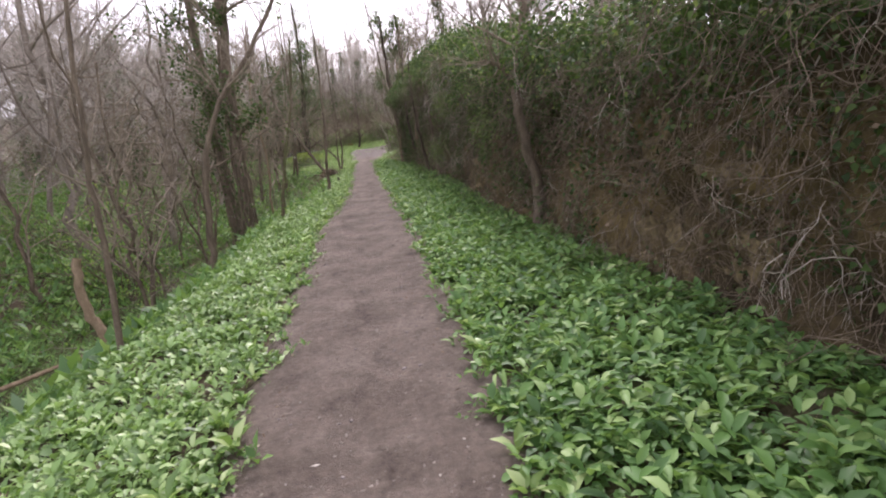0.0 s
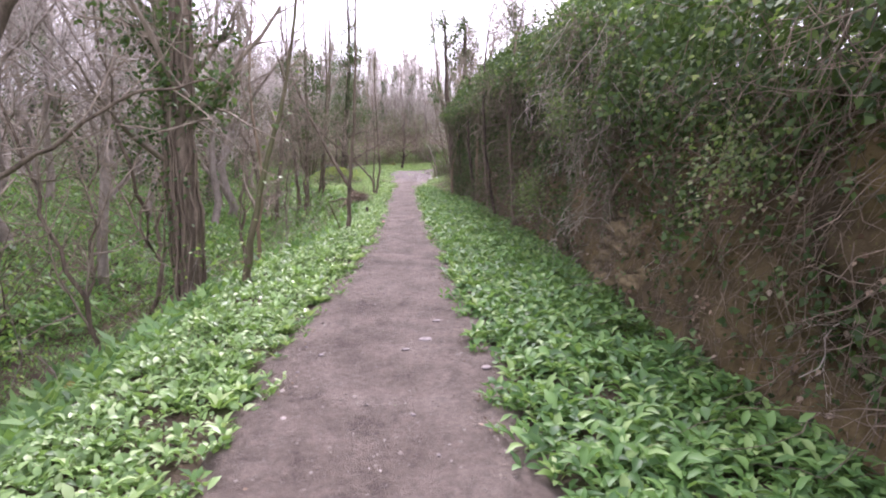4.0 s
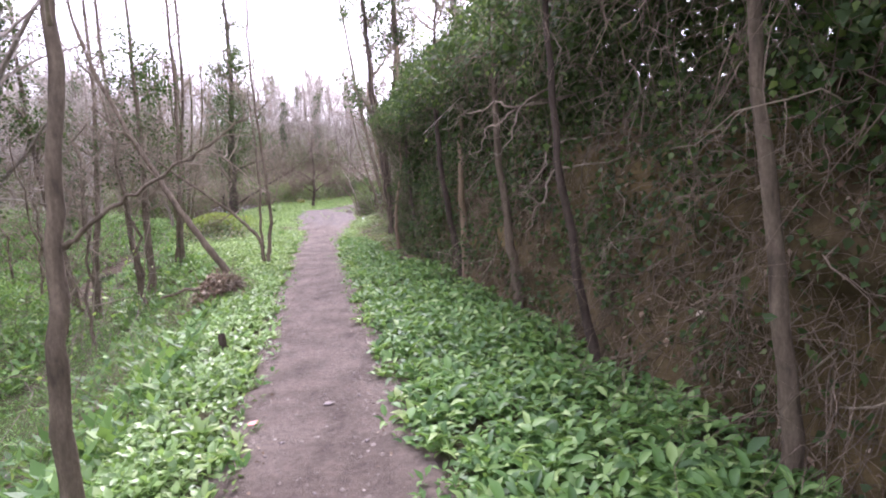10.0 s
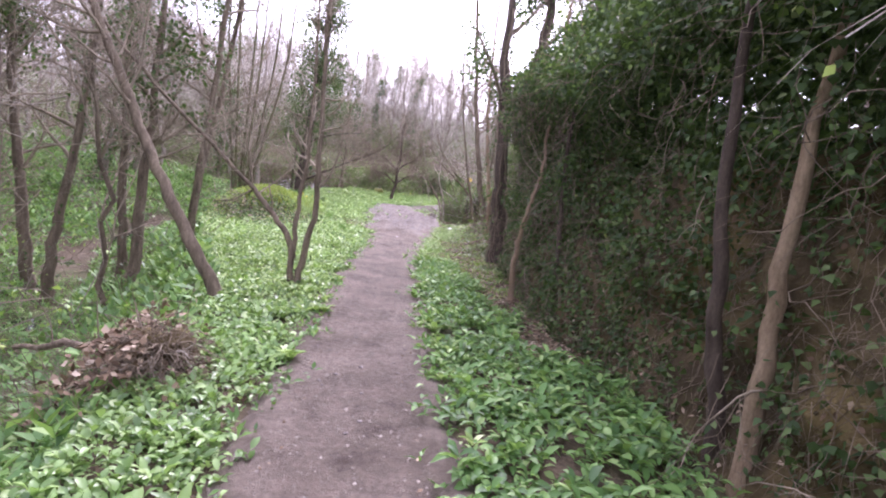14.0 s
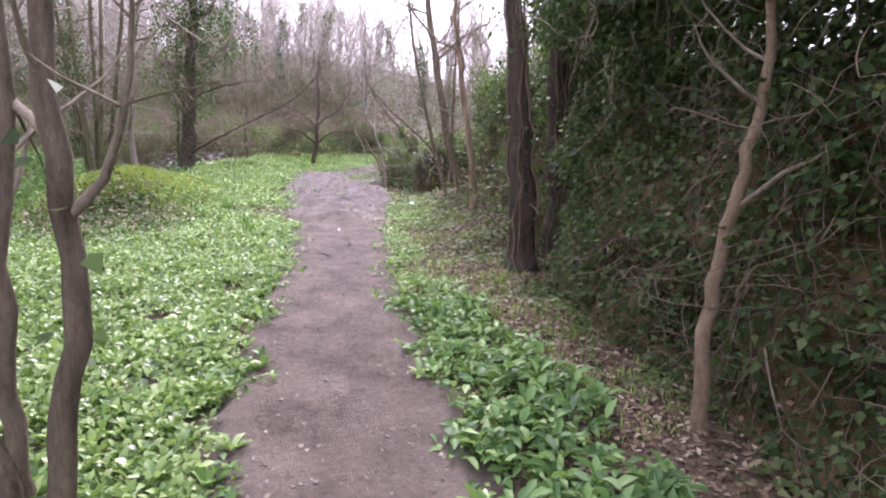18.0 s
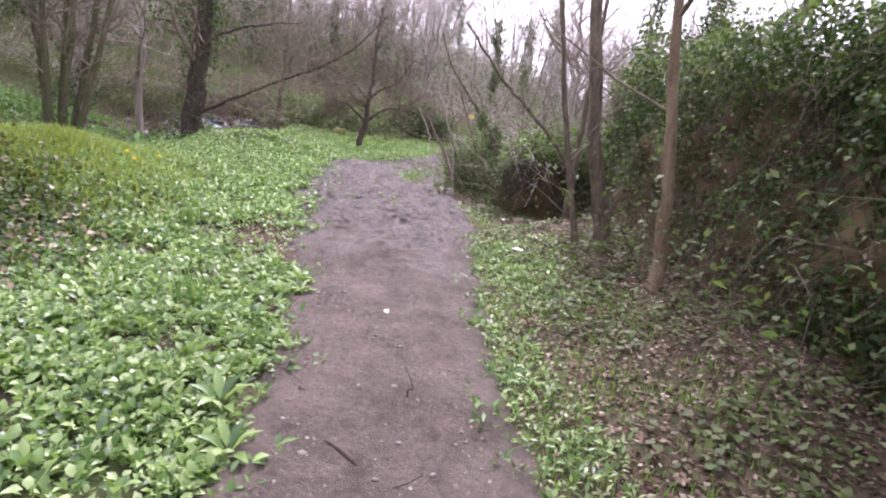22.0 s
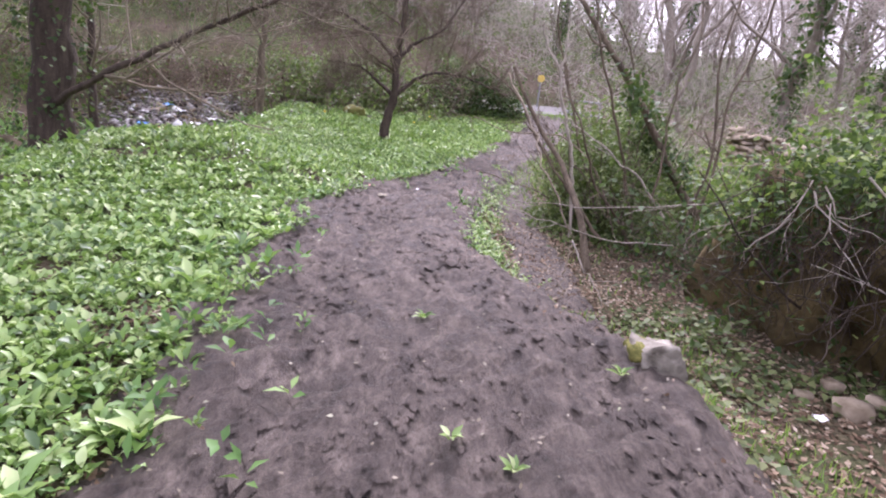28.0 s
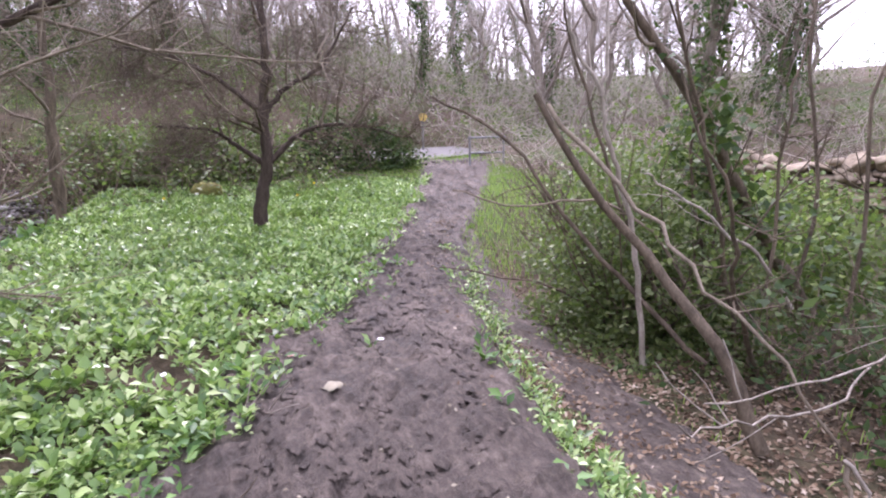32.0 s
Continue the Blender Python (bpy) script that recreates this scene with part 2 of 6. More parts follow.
def soil_mats():
    # trodden earth that turns to churned mud further along the path
    m, nt, b = node_mat("trodden_earth", 0.9, 0.25)
    f1, f2, f3 = noise_tex(nt, 1.6, 8, 0.65), noise_tex(nt, 20, 7, 0.7), noise_tex(nt, 120, 3)
    f0 = noise_tex(nt, 3.4, 9, 0.72, (1, 0.6, 1))
    dry = ramp(nt, f1, [(0.3, (0.150, 0.118, 0.092)), (0.5, (0.25, 0.203, 0.162)), (0.72, (0.35, 0.292, 0.238))])
    dry = mixc(nt, 0.75, dry, ramp(nt, f0, [(0.36, (0.52, 0.50, 0.49)), (0.47, (0.95, 0.95, 0.95)), (0.7, (1.12, 1.11, 1.1))]), "MULTIPLY")
    dry = mixc(nt, 0.6, dry, ramp(nt, f2, [(0.3, (0.45, 0.43, 0.42)), (0.68, (1.18, 1.15, 1.13))]), "MULTIPLY")
    dry = mixc(nt, ramp(nt, f3, [(0.64, (0, 0, 0)), (0.73, (1, 1, 1))]), dry, (0.31, 0.27, 0.24))
    g1, g2, g3 = noise_tex(nt, 5.5, 10, 0.78, (1, 0.5, 1)), noise_tex(nt, 24, 9, 0.75, (1, 0.4, 1)), noise_tex(nt, 70, 4, 0.6)
    wet = ramp(nt, g1, [(0.34, (0.052, 0.042, 0.034)), (0.5, (0.14, 0.115, 0.095)), (0.66, (0.27, 0.227, 0.188))])
    wet = mixc(nt, 0.7, wet, ramp(nt, g2, [(0.32, (0.35, 0.34, 0.34)), (0.66, (1.25, 1.22, 1.2))]), "MULTIPLY")
    wet = mixc(nt, ramp(nt, g3, [(0.66, (0, 0, 0)), (0.74, (1, 1, 1))]), wet, (0.24, 0.21, 0.18))
    pos = nt.nodes.new("ShaderNodeSeparateXYZ")
    nt.links.new(nt.nodes.new("ShaderNodeNewGeometry").outputs["Position"], pos.inputs[0])
    along = nt.nodes.new("ShaderNodeMapRange")
    along.inputs["From Min"].default_value, along.inputs["From Max"].default_value = 37.5, 46.0
    nt.links.new(pos.outputs["Y"], along.inputs["Value"])
    add = nt.nodes.new("ShaderNodeMath")
    add.operation = "MULTIPLY_ADD"
    nt.links.new(f1, add.inputs[0])
    add.inputs[1].default_value = 1.2
    nt.links.new(along.outputs[0], add.inputs[2])
    fac = ramp(nt, add.outputs[0], [(0.75, (0, 0, 0)), (1.0, (1, 1, 1))])
    nt.links.new(mixc(nt, fac, dry, wet), b.inputs["Base Color"])
    nt.links.new(mixc(nt, fac, (0.9, 0.9, 0.9), ramp(nt, g1, [(0.35, (0.45, 0.45, 0.45)), (0.55, (0.85, 0.85, 0.85))])), b.inputs["Roughness"])
    mx = nt.nodes.new("ShaderNodeMath")
    mx.operation = "ADD"
    nt.links.new(f2, mx.inputs[0])
    nt.links.new(f3, mx.inputs[1])
    bump(nt, b, mixc(nt, fac, mx.outputs[0], g2), 1.0, 0.07)
    path = mud = m
    # woodland floor
    m, nt, b = node_mat("woodland_floor", 0.95, 0.15)
    f1, f2, f3 = noise_tex(nt, 0.35, 5), noise_tex(nt, 5, 8, 0.7), noise_tex(nt, 45, 4)
    brown = ramp(nt, f2, [(0.3, (0.055, 0.042, 0.028)), (0.6, (0.12, 0.092, 0.06)), (0.8, (0.20, 0.155, 0.11))])
    green = ramp(nt, f2, [(0.3, (0.035, 0.06, 0.018)), (0.7, (0.10, 0.15, 0.04))])
    col = mixc(nt, ramp(nt, f1, [(0.46, (0, 0, 0)), (0.64, (0.8, 0.8, 0.8))]), brown, green)
    col = mixc(nt, 0.5, col, ramp(nt, f3, [(0.35, (0.5, 0.5, 0.5)), (0.65, (1.15, 1.15, 1.15))]), "MULTIPLY")
    nt.links.new(col, b.inputs["Base Color"])
    bump(nt, b, f3, 0.8, 0.03)
    floor = m
    # bank earth with ochre rock showing
    m, nt, b = node_mat("ochre_bank_earth", 0.95, 0.15)
    f1, f2, f3 = noise_tex(nt, 0.9, 5), noise_tex(nt, 6, 8, 0.7), noise_tex(nt, 30, 5)
    col = ramp(nt, f1, [(0.35, (0.055, 0.042, 0.024)), (0.55, (0.125, 0.095, 0.045)), (0.72, (0.20, 0.15, 0.06))])
    col = mixc(nt, 0.7, col, ramp(nt, f2, [(0.3, (0.35, 0.33, 0.3)), (0.7, (1.2, 1.2, 1.15))]), "MULTIPLY")
    col = mixc(nt, ramp(nt, f3, [(0.6, (0, 0, 0)), (0.75, (1, 1, 1))]), col, (0.13, 0.14, 0.04))
    nt.links.new(col, b.inputs["Base Color"])
    bump(nt, b, f2, 0.9, 0.06)
    return path, mud, floor, m


PATH_EARTH, MUD, FLOOR, BANK_EARTH = soil_mats()
WATER, _nt, _b = node_mat("stream_water", 0.08, 0.5)
_b.inputs["Base Color"].default_value = (0.02, 0.022, 0.018, 1)
bump(_nt, _b, noise_tex(_nt, 6, 4), 0.2, 0.02)

# ---- mesh helpers ----
rng = np.random.default_rng(7)


class Geo:
    """Collects vertices and faces for one mesh."""
    def __init__(self):
        self.v, self.f, self.n = [], [], 0

    def add(self, v, *faces):
        for f in faces:
            self.f.append(np.asarray(f, dtype=np.int64) + self.n)
        self.v.append(np.asarray(v, dtype=float).reshape(-1, 3))
        self.n += len(self.v[-1])
        return self

    def mesh(self, name, mat, smooth=False):
        me = bpy.data.meshes.new(name)
        v = np.concatenate(self.v)
        me.vertices.add(len(v))
        me.vertices.foreach_set("co", v.astype(np.float32).ravel())
        loops = np.concatenate([f.ravel() for f in self.f])
        sizes = np.concatenate([np.full(len(f), f.shape[1]) for f in self.f])
        me.loops.add(len(loops))
        me.loops.foreach_set("vertex_index", loops.astype(np.int32))
        me.polygons.add(len(sizes))
        me.polygons.foreach_set("loop_start", (np.cumsum(sizes) - sizes).astype(np.int32))
        if smooth:
            me.polygons.foreach_set("use_smooth", np.ones(len(sizes), dtype=bool))
        me.materials.append(mat)
        me.update(calc_edges=True)
        return me


def part(name, geo, mat, parent=None, label="", smooth=True):
    """One mesh object under a thing or under a part."""
    ob = new(name, geo.mesh(name, mat, smooth) if isinstance(geo, Geo) else geo)
    if parent:
        ob.parent = parent
    return tagged(ob, label) if label else ob


def thing(name, label, category, group="", kind="", at=None):
    ob = new(name)
    ob.empty_display_size = 0.2
    if at is not None:
        ob.location = at
    return tagged(ob, label, category, group, kind)


def smooth01(t):
    t = np.clip(t, 0, 1)
    return t * t * (3 - 2 * t)


def bumps(x, y, f=1.0, seed=0.0):
    """Cheap smooth unevenness between about -1 and 1."""
    x, y = np.asarray(x, float) * f, np.asarray(y, float) * f
    return (np.sin(1.3 * x + 2.1 * y + seed) + np.sin(2.9 * x - 1.7 * y + 1.7 * seed + 1) + np.sin(-0.8 * x + 3.7 * y + 2.3 * seed + 2)
            + 0.6 * np.sin(5.1 * x + 4.3 * y + 3.1 * seed) + 0.5 * np.sin(-6.7 * x + 7.9 * y + 0.7 * seed)) / 3.2


def tube(geo, pts, rad, sides=5):
    """A tapering tube along a line of points."""
    p = np.asarray(pts, float)
    r = np.broadcast_to(np.asarray(rad, float), (len(p),))
    t = np.gradient(p, axis=0)
    t /= np.linalg.norm(t, axis=1)[:, None] + 1e-9
    ref = np.array([0.9, 0.1, 0.3]) if abs(t[0][2]) > 0.7 else np.array([0.1, 0.2, 1.0])
    u = np.cross(t, ref)
    u /= np.linalg.norm(u, axis=1)[:, None] + 1e-9
    w = np.cross(t, u)
    a = np.arange(sides) * 2 * np.pi / sides
    ring = p[:, None] + r[:, None, None] * (np.cos(a)[None, :, None] * u[:, None] + np.sin(a)[None, :, None] * w[:, None])
    k = np.arange(len(p) - 1)[:, None] * sides
    i = np.arange(sides)[None]
    j = (i + 1) % sides
    quads = np.stack([k + i, k + j, k + sides + j, k + sides + i], -1).reshape(-1, 4)
    geo.add(ring.reshape(-1, 3), quads)


def twigs(geo, a, b, rad):
    """Many straight twigs at once, each tapering from a to b."""
    a, b = np.asarray(a, float), np.asarray(b, float)
    n = len(a)
    t = b - a
    t /= np.linalg.norm(t, axis=1)[:, None] + 1e-9
    u = np.cross(t, np.where(np.abs(t[:, 2:]) > 0.7, [[1.0, 0.2, 0.1]], [[0.1, 0.2, 1.0]]))
    u /= np.linalg.norm(u, axis=1)[:, None] + 1e-9
    w = np.cross(t, u)
    r = np.broadcast_to(np.asarray(rad, float), (n,))[:, None]
    v = np.stack([a + u * r, a + (-0.5 * u + 0.866 * w) * r, a + (-0.5 * u - 0.866 * w) * r, b], 1)
    k = (np.arange(n) * 4)[:, None, None]
    geo.add(v.reshape(-1, 3), (k + np.array([(0, 1, 3), (1, 2, 3), (2, 0, 3)])[None]).reshape(-1, 3))


def curve(pts, n, jitter=0.0, r=rng):
    """A smooth line of n points through pts, with some wobble."""
    p = np.asarray(pts, float)
    s = np.linspace(0, len(p) - 1, n)
    i = np.clip(s.astype(int), 0, len(p) - 2)
    f = (s - i)[:, None]
    a, b, c, d = p[np.maximum(i - 1, 0)], p[i], p[i + 1], p[np.minimum(i + 2, len(p) - 1)]
    out = 0.5 * (2 * b + (c - a) * f + (2 * a - 5 * b + 4 * c - d) * f ** 2 + (3 * b - a - 3 * c + d) * f ** 3)
    if jitter:
        out[1:] += r.normal(0, jitter, (n - 1, 3))
    return out


# leaf shapes: along +y from the stalk, width along x, face up
def garlic_leaf():
    v = [(0, 0, 0), (-.36, .30, .10), (-.38, .62, .09), (0, 1, -.20), (.38, .62, .09), (.36, .30, .10), (0, .5, .02)]
    return np.array(v), np.array([(0, 6, 2, 1), (0, 5, 4, 6)]), np.array([(6, 3, 2), (6, 4, 3)])


def ivy_leaf():
    v = [(0, 0, 0), (-.5, .26, .05), (0, 1, -.08), (.5, .26, .05), (0, .35, -.05)]
    return np.array(v), np.array([(0, 4, 2, 1), (0, 3, 2, 4)])


def kite_leaf():
    return np.array([(0, 0, 0), (-.42, .38, .07), (0, 1, -.06), (.42, .38, .07)]), np.array([(0, 3, 2, 1)])


def broad_leaf():
    v = [(0, 0, 0), (-.43, .5, .07), (0, .5, -.02), (.43, .5, .07), (0, 1, -.14)]
    return np.array(v), np.array([(0, 2, 4, 1), (0, 3, 4, 2)])


def oval_leaf():
    v = [(0, 0, 0), (-.27, .45, .05), (0, .5, -.02), (.27, .45, .05), (0, 1, -.05)]
    return np.array(v), np.array([(0, 2, 4, 1), (0, 3, 4, 2)])


def blade():
    v = [(-.5, 0, 0), (.5, 0, 0), (.35, .55, .05), (-.35, .55, .05), (0, 1, -.12)]
    return np.array(v), np.array([(0, 1, 2, 3)]), np.array([(3, 2, 4)])


def leaves(geo, shape, pos, yaw, pitch, roll, length, width):
    """Many leaves of one shape, each with its own turn and size."""
    tv, *tf = shape
    n, m = len(pos), len(tv)
    v = np.repeat(tv[None], n, 0) * np.stack([width, length, length], -1)[:, None]
    def turn(v, ang, a, b):
        c, s = np.cos(ang)[:, None], np.sin(ang)[:, None]
        va, vb = v[..., a].copy(), v[..., b].copy()
        v[..., a], v[..., b] = c * va - s * vb, s * va + c * vb
    turn(v, -roll, 0, 2)
    turn(v, pitch, 1, 2)
    turn(v, yaw, 0, 1)
    v += pos[:, None]
    base = (np.arange(n) * m)[:, None, None]
    geo.add(v.reshape(-1, 3), *[(base + f[None]).reshape(-1, f.shape[1]) for f in tf])


def blob(rx, ry, rz, seed, sub=2, rough=0.18, power=0.75):
    """A lumpy stone."""
    bm = bmesh.new()
    bmesh.ops.create_icosphere(bm, subdivisions=sub, radius=1)
    v = np.array([q.co[:] for q in bm.verts])
    f = np.array([[q.index for q in t.verts] for t in bm.faces])
    bm.free()
    k = 1 + rough * bumps(v[:, 0] * 2 + v[:, 2], v[:, 1] * 2 - v[:, 2], 1.0, seed) + 0.4 * rough * bumps(v[:, 0] * 5, v[:, 1] * 5 + v[:, 2] * 4, 1.0, seed + 3)
    v = np.sign(v) * np.abs(v) ** power * k[:, None] * (rx, ry, rz)
    return Geo().add(v, f)

# ---- plan: x across the path, y along it, the path's level at z ----
def level(y):
    return np.interp(y, [-60, 38.5, 41, 43.5, 47, 50, 53, 57, 60, 70, 110, 250], [0, 0, .18, .40, .44, .36, .42, .85, 1.1, 1.5, 2.6, 4])
def path_left(y):
    return np.interp(y, [-60, 0, 4.5, 8, 11, 13, 16, 20, 24, 29, 33, 36, 38, 40, 42, 44, 46, 47.3, 48.5, 51.7, 57, 60],
                     [-1.0, -.97, -.84, -.85, -.9, -.72, -.52, -.43, -.42, -.5, -.45, -.28, -.3, -.55, -.72, -.85, -.8, -.35, .3, 1.7, 3.9, 5.0])
def path_right(y):
    return np.interp(y, [-60, 0, 4.6, 10, 20, 30, 33, 36, 38, 39.5, 41.5, 43.2, 44.2, 45.5, 46.5, 47.4, 49, 51.3, 57, 60],
                     [.35, .35, .5, .63, .55, .56, .65, .85, 1.1, 1.35, 1.65, 1.7, 1.25, .78, .9, 1.09, 1.5, 2.4, 5.4, 6.6])
def verge_edge(y):
    return np.interp(y, [-60, 3.6, 5.5, 9, 13, 14.5, 17.4, 19, 22, 26, 28, 30, 33, 36, 40, 44, 47, 50, 54, 60],
                     [-2.4, -2.4, -2.2, -1.9, -1.95, -1.8, -1.3, -1.1, -1.1, -1.35, -1.6, -2.1, -3.2, -4.4, -5.0, -4.2, -3.6, -3.3, -2.6, -2])
def bank_foot(y):
    return np.interp(y, [-60, 3, 5, 8, 10, 12, 15, 20, 27, 29, 33, 34.3, 36, 38, 41, 43.5, 45, 60],
                     [2.6, 2.6, 2.5, 2.4, 2.25, 2.3, 2.5, 2.45, 2.3, 2.2, 2.45, 3.1, 3.3, 3.4, 3.7, 4.5, 5.2, 7])
def bank_top(y):
    return np.interp(y, [-60, 12, 36, 40, 43.5, 45.5, 48], [2.3, 2.3, 2.3, 2.1, 1.5, 0.5, 0.0])


def height(x, y):
    x, y = np.asarray(x, float), np.asarray(y, float)
    g = level(y)
    d = verge_edge(y) - x
    left = np.interp(d, [0, .5, 1.2, 2.2, 3.0, 4.0, 6, 10, 16, 30, 60, 140], [0, -.25, -.75, -1.15, -1.2, -.85, -.35, .5, 1.6, 4.2, 8, 14])
    z = g + left
    z += 0.62 * np.exp(-(((x + 3.9) / 1.4) ** 2 + ((y - 40.6) / 1.9) ** 2)) + 0.34 * np.exp(-(((x + 2.3) / 1.3) ** 2 + ((y - 48.2) / 1.5) ** 2))
    # hillside ahead, across the stream
    ahead = np.interp(y, [52, 54, 57, 58.7, 59.4, 62.2, 63, 68, 80, 92, 140, 260], [-3, -.5, .45, .95, 1.5, 1.58, 2.4, 4.2, 7.4, 10, 13, 16]) - 0.8 * smooth01(x / 4) - 6 * smooth01((x - 5) / 22)
    z = np.maximum(z, ahead)
    # right: ground falls away past the rock, litter slope, bank
    z = z - (g + 0.02) * smooth01((x - path_right(y) + 0.15) / 0.9) * smooth01((y - 40) / 2.5) * smooth01((54 - y) / 4)
    foot, top = bank_foot(y), bank_top(y)
    z += 0.42 * smooth01((x - 1.5) / np.maximum(foot - 1.5, 0.3)) * smooth01((y - 34.5) / 2) * smooth01((43 - y) / 2)
    rise = smooth01((x - foot - 0.35) / 0.8)
    z += rise * top + 0.10 * np.clip(x - foot - 1.2, 0, 20) + 0.05 * np.clip(x - 14, 0, 30)
    # small unevenness, none on the path
    off = smooth01((np.maximum(path_left(y) - x, x - path_right(y)) - 0.05) / 0.5)
    z += off * (0.035 * bumps(x, y, 1.6, 2) + 0.10 * bumps(x, y, 0.35, 5) * smooth01((np.abs(x) - 2) / 4) + 0.5 * bumps(x, y, 0.09, 1) * smooth01((np.abs(x) - 12) / 20))
    return z - 0.05 * (1 - off) * (y < 58)


def on_path(x, y, m=0.0):
    return (x > path_left(y) - m) & (x < path_right(y) + m) & (y < 58)


def grid(xs, ys, zf):
    X, Y = np.meshgrid(xs, ys)
    n = len(xs)
    v = np.stack([X, Y, zf(X, Y)], -1).reshape(-1, 3)
    k = (np.arange(len(ys) - 1)[:, None] * n + np.arange(n - 1)[None]).reshape(-1)
    return Geo().add(v, np.stack([k, k + 1, k + n + 1, k + n], -1))


xs = np.concatenate([-8 - np.geomspace(0.3, 240, 34)[::-1], np.arange(-8, 7, 0.16), 7 + np.geomspace(0.1, 240, 34)])
ys = np.concatenate([-6 - np.geomspace(0.3, 120, 16)[::-1], np.arange(-6, 62, 0.2), 62 + np.geomspace(0.1, 240, 34)])
ground = tagged(part("ground", grid(xs, ys, height), FLOOR), "brown and green woodland floor with moss and dead leaves", "ground", kind="structure")


def ribbon(y0, y1, step, left, right, cols, zf):
    ys = np.arange(y0, y1, step)
    f = np.linspace(0, 1, cols)[None]
    L = (left(ys) + 0.08 * bumps(ys, ys * 0, 3.1, 1) + 0.03 * bumps(ys, ys * 0, 11, 4) + 0.02 * bumps(ys, ys * 0, 27, 2))[:, None]
    R = (right(ys) + 0.08 * bumps(ys, ys * 0, 2.7, 3) + 0.03 * bumps(ys, ys * 0, 9, 6) + 0.02 * bumps(ys, ys * 0, 31, 5))[:, None]
    X = L + (R - L) * f
    Y = np.repeat(ys[:, None], cols, 1)
    edge = np.minimum(f, 1 - f) * 2
    Z = zf(X, Y) - 0.05 * smooth01(1 - edge * 6)
    k = (np.arange(len(ys) - 1)[:, None] * cols + np.arange(cols - 1)[None]).reshape(-1)
    return Geo().add(np.stack([X, Y, Z], -1).reshape(-1, 3), np.stack([k, k + 1, k + cols + 1, k + cols], -1))


def path_z(x, y):
    c = (path_left(y) + path_right(y)) / 2
    mud = smooth01((y - 37) / 5)
    off = smooth01((np.maximum(path_left(y) - x, x - path_right(y)) - 0.05) / 0.5)
    z = height(x, y) + 0.058 - 0.075 * off + 0.006 * bumps(x, y, 3.3, 8) + 0.005 * bumps(x * 1.3, y, 11, 3) + 0.003 * bumps(x, y * 1.2, 29, 6)
    return z + mud * (0.030 * bumps(x * 1.6, y * 0.5, 4, 2) + 0.024 * bumps(x * 1.5, y * 0.55, 12, 9) + 0.016 * bumps(x * 1.3, y * 0.6, 27, 4)) - 0.02 * np.exp(-((x - c) / 0.25) ** 2)


footpath = tagged(part("footpath", ribbon(-6, 58.5, 0.05, lambda y: path_left(y) - 0.22, lambda y: path_right(y) + 0.24, 46, path_z), PATH_EARTH), "narrow trodden grey-brown earth footpath, dark and muddy towards its end", "footpath", kind="structure")


def surface(x, y):
    """The ground one treads on, path or floor."""
    return np.where(on_path(x, y, -0.06), path_z(x, y), height(x, y))


def side(y, o):
    return np.interp(y, [43.4, 45, 46.3, 48, 50, 53], [1.75, 1.65, 1.75, 1.85, 2.2, 2.9]) + o


side_path = tagged(part("side_path", ribbon(43.6, 52.5, 0.1, lambda y: side(y, -0.32), lambda y: side(y, 0.34), 12,
                                            lambda x, y: height(x, y) + 0.02 + 0.012 * bumps(x, y, 6, 2)), MUD), "worn earth side track under a leaning bush", "footpath", kind="structure")

stream_geo = ribbon(-20, 52, 0.5, lambda y: verge_edge(y) - 3.1, lambda y: verge_edge(y) - 2.3, 4, lambda x, y: level(y) - 1.21 + 0 * x)
tagged(part("stream", stream_geo, WATER), "narrow dark woodland stream in a gully", "stream", kind="structure")

# bank: steep earth face with rock showing
BS, BX, BZ = [0, .1, .3, .55, .75, .88, 1], [-.12, 0.02, .12, .22, .42, .85, 1.6], [-.15, .12, .75, 1.45, 2.0, 2.25, 2.3]


def bank_lump(y, s):
    return (0.16 * bumps(y, s * 3, 1.1, 4) + 0.07 * bumps(y, s * 3, 3.6, 1) + 0.03 * bumps(y, s * 3, 10, 2)) * smooth01(s * 6)


def bank_face(y, z):
    """Where the bank's face stands at a height."""
    s = np.interp(z * 2.3 / np.maximum(bank_top(y), 0.3), BZ, BS)
    return bank_foot(y) + np.interp(s, BS, BX) - bank_lump(y, s)


def bank_geo():
    ys = np.arange(-7, 46, 0.13)
    s = np.linspace(0, 1, 26)
    px, pz = np.interp(s, BS, BX), np.interp(s, BS, BZ)
    Y = np.repeat(ys[:, None], len(s), 1)
    S = np.repeat(s[None], len(ys), 0)
    k = (bank_top(ys) / 2.3)[:, None]
    lump = bank_lump(Y, S)
    X = bank_foot(ys)[:, None] + px[None] - lump
    Z = height(bank_foot(ys), ys)[:, None] + pz[None] * k - 0.02
    n = len(s)
    i = (np.arange(len(ys) - 1)[:, None] * n + np.arange(n - 1)[None]).reshape(-1)
    return Geo().add(np.stack([X, Y, Z], -1).reshape(-1, 3), np.stack([i, i + 1, i + n + 1, i + n], -1))


bank = tagged(part("bank", bank_geo(), BANK_EARTH), "steep brown earth bank with ochre rock, draped in ivy", "bank", kind="structure")

# road and what stands by it, beyond the end of the path
road_geo = ribbon(0, 4.4, 0.6, lambda s: s * 0 + 0.0, lambda s: s * 0 + 2.6, 6, lambda x, y: x * 0)
rv = road_geo.v[0]
rx, ry = 2.6 + rv[:, 1] * 0.92, 58.0 + rv[:, 0] + rv[:, 1] * 0.30
road_geo.v[0] = np.stack([rx, ry, height(rx, ry) + 0.06], -1)
tagged(part("road", road_geo, TARMAC), "grey worn tarmac lane at the wood's edge", "road", kind="structure")


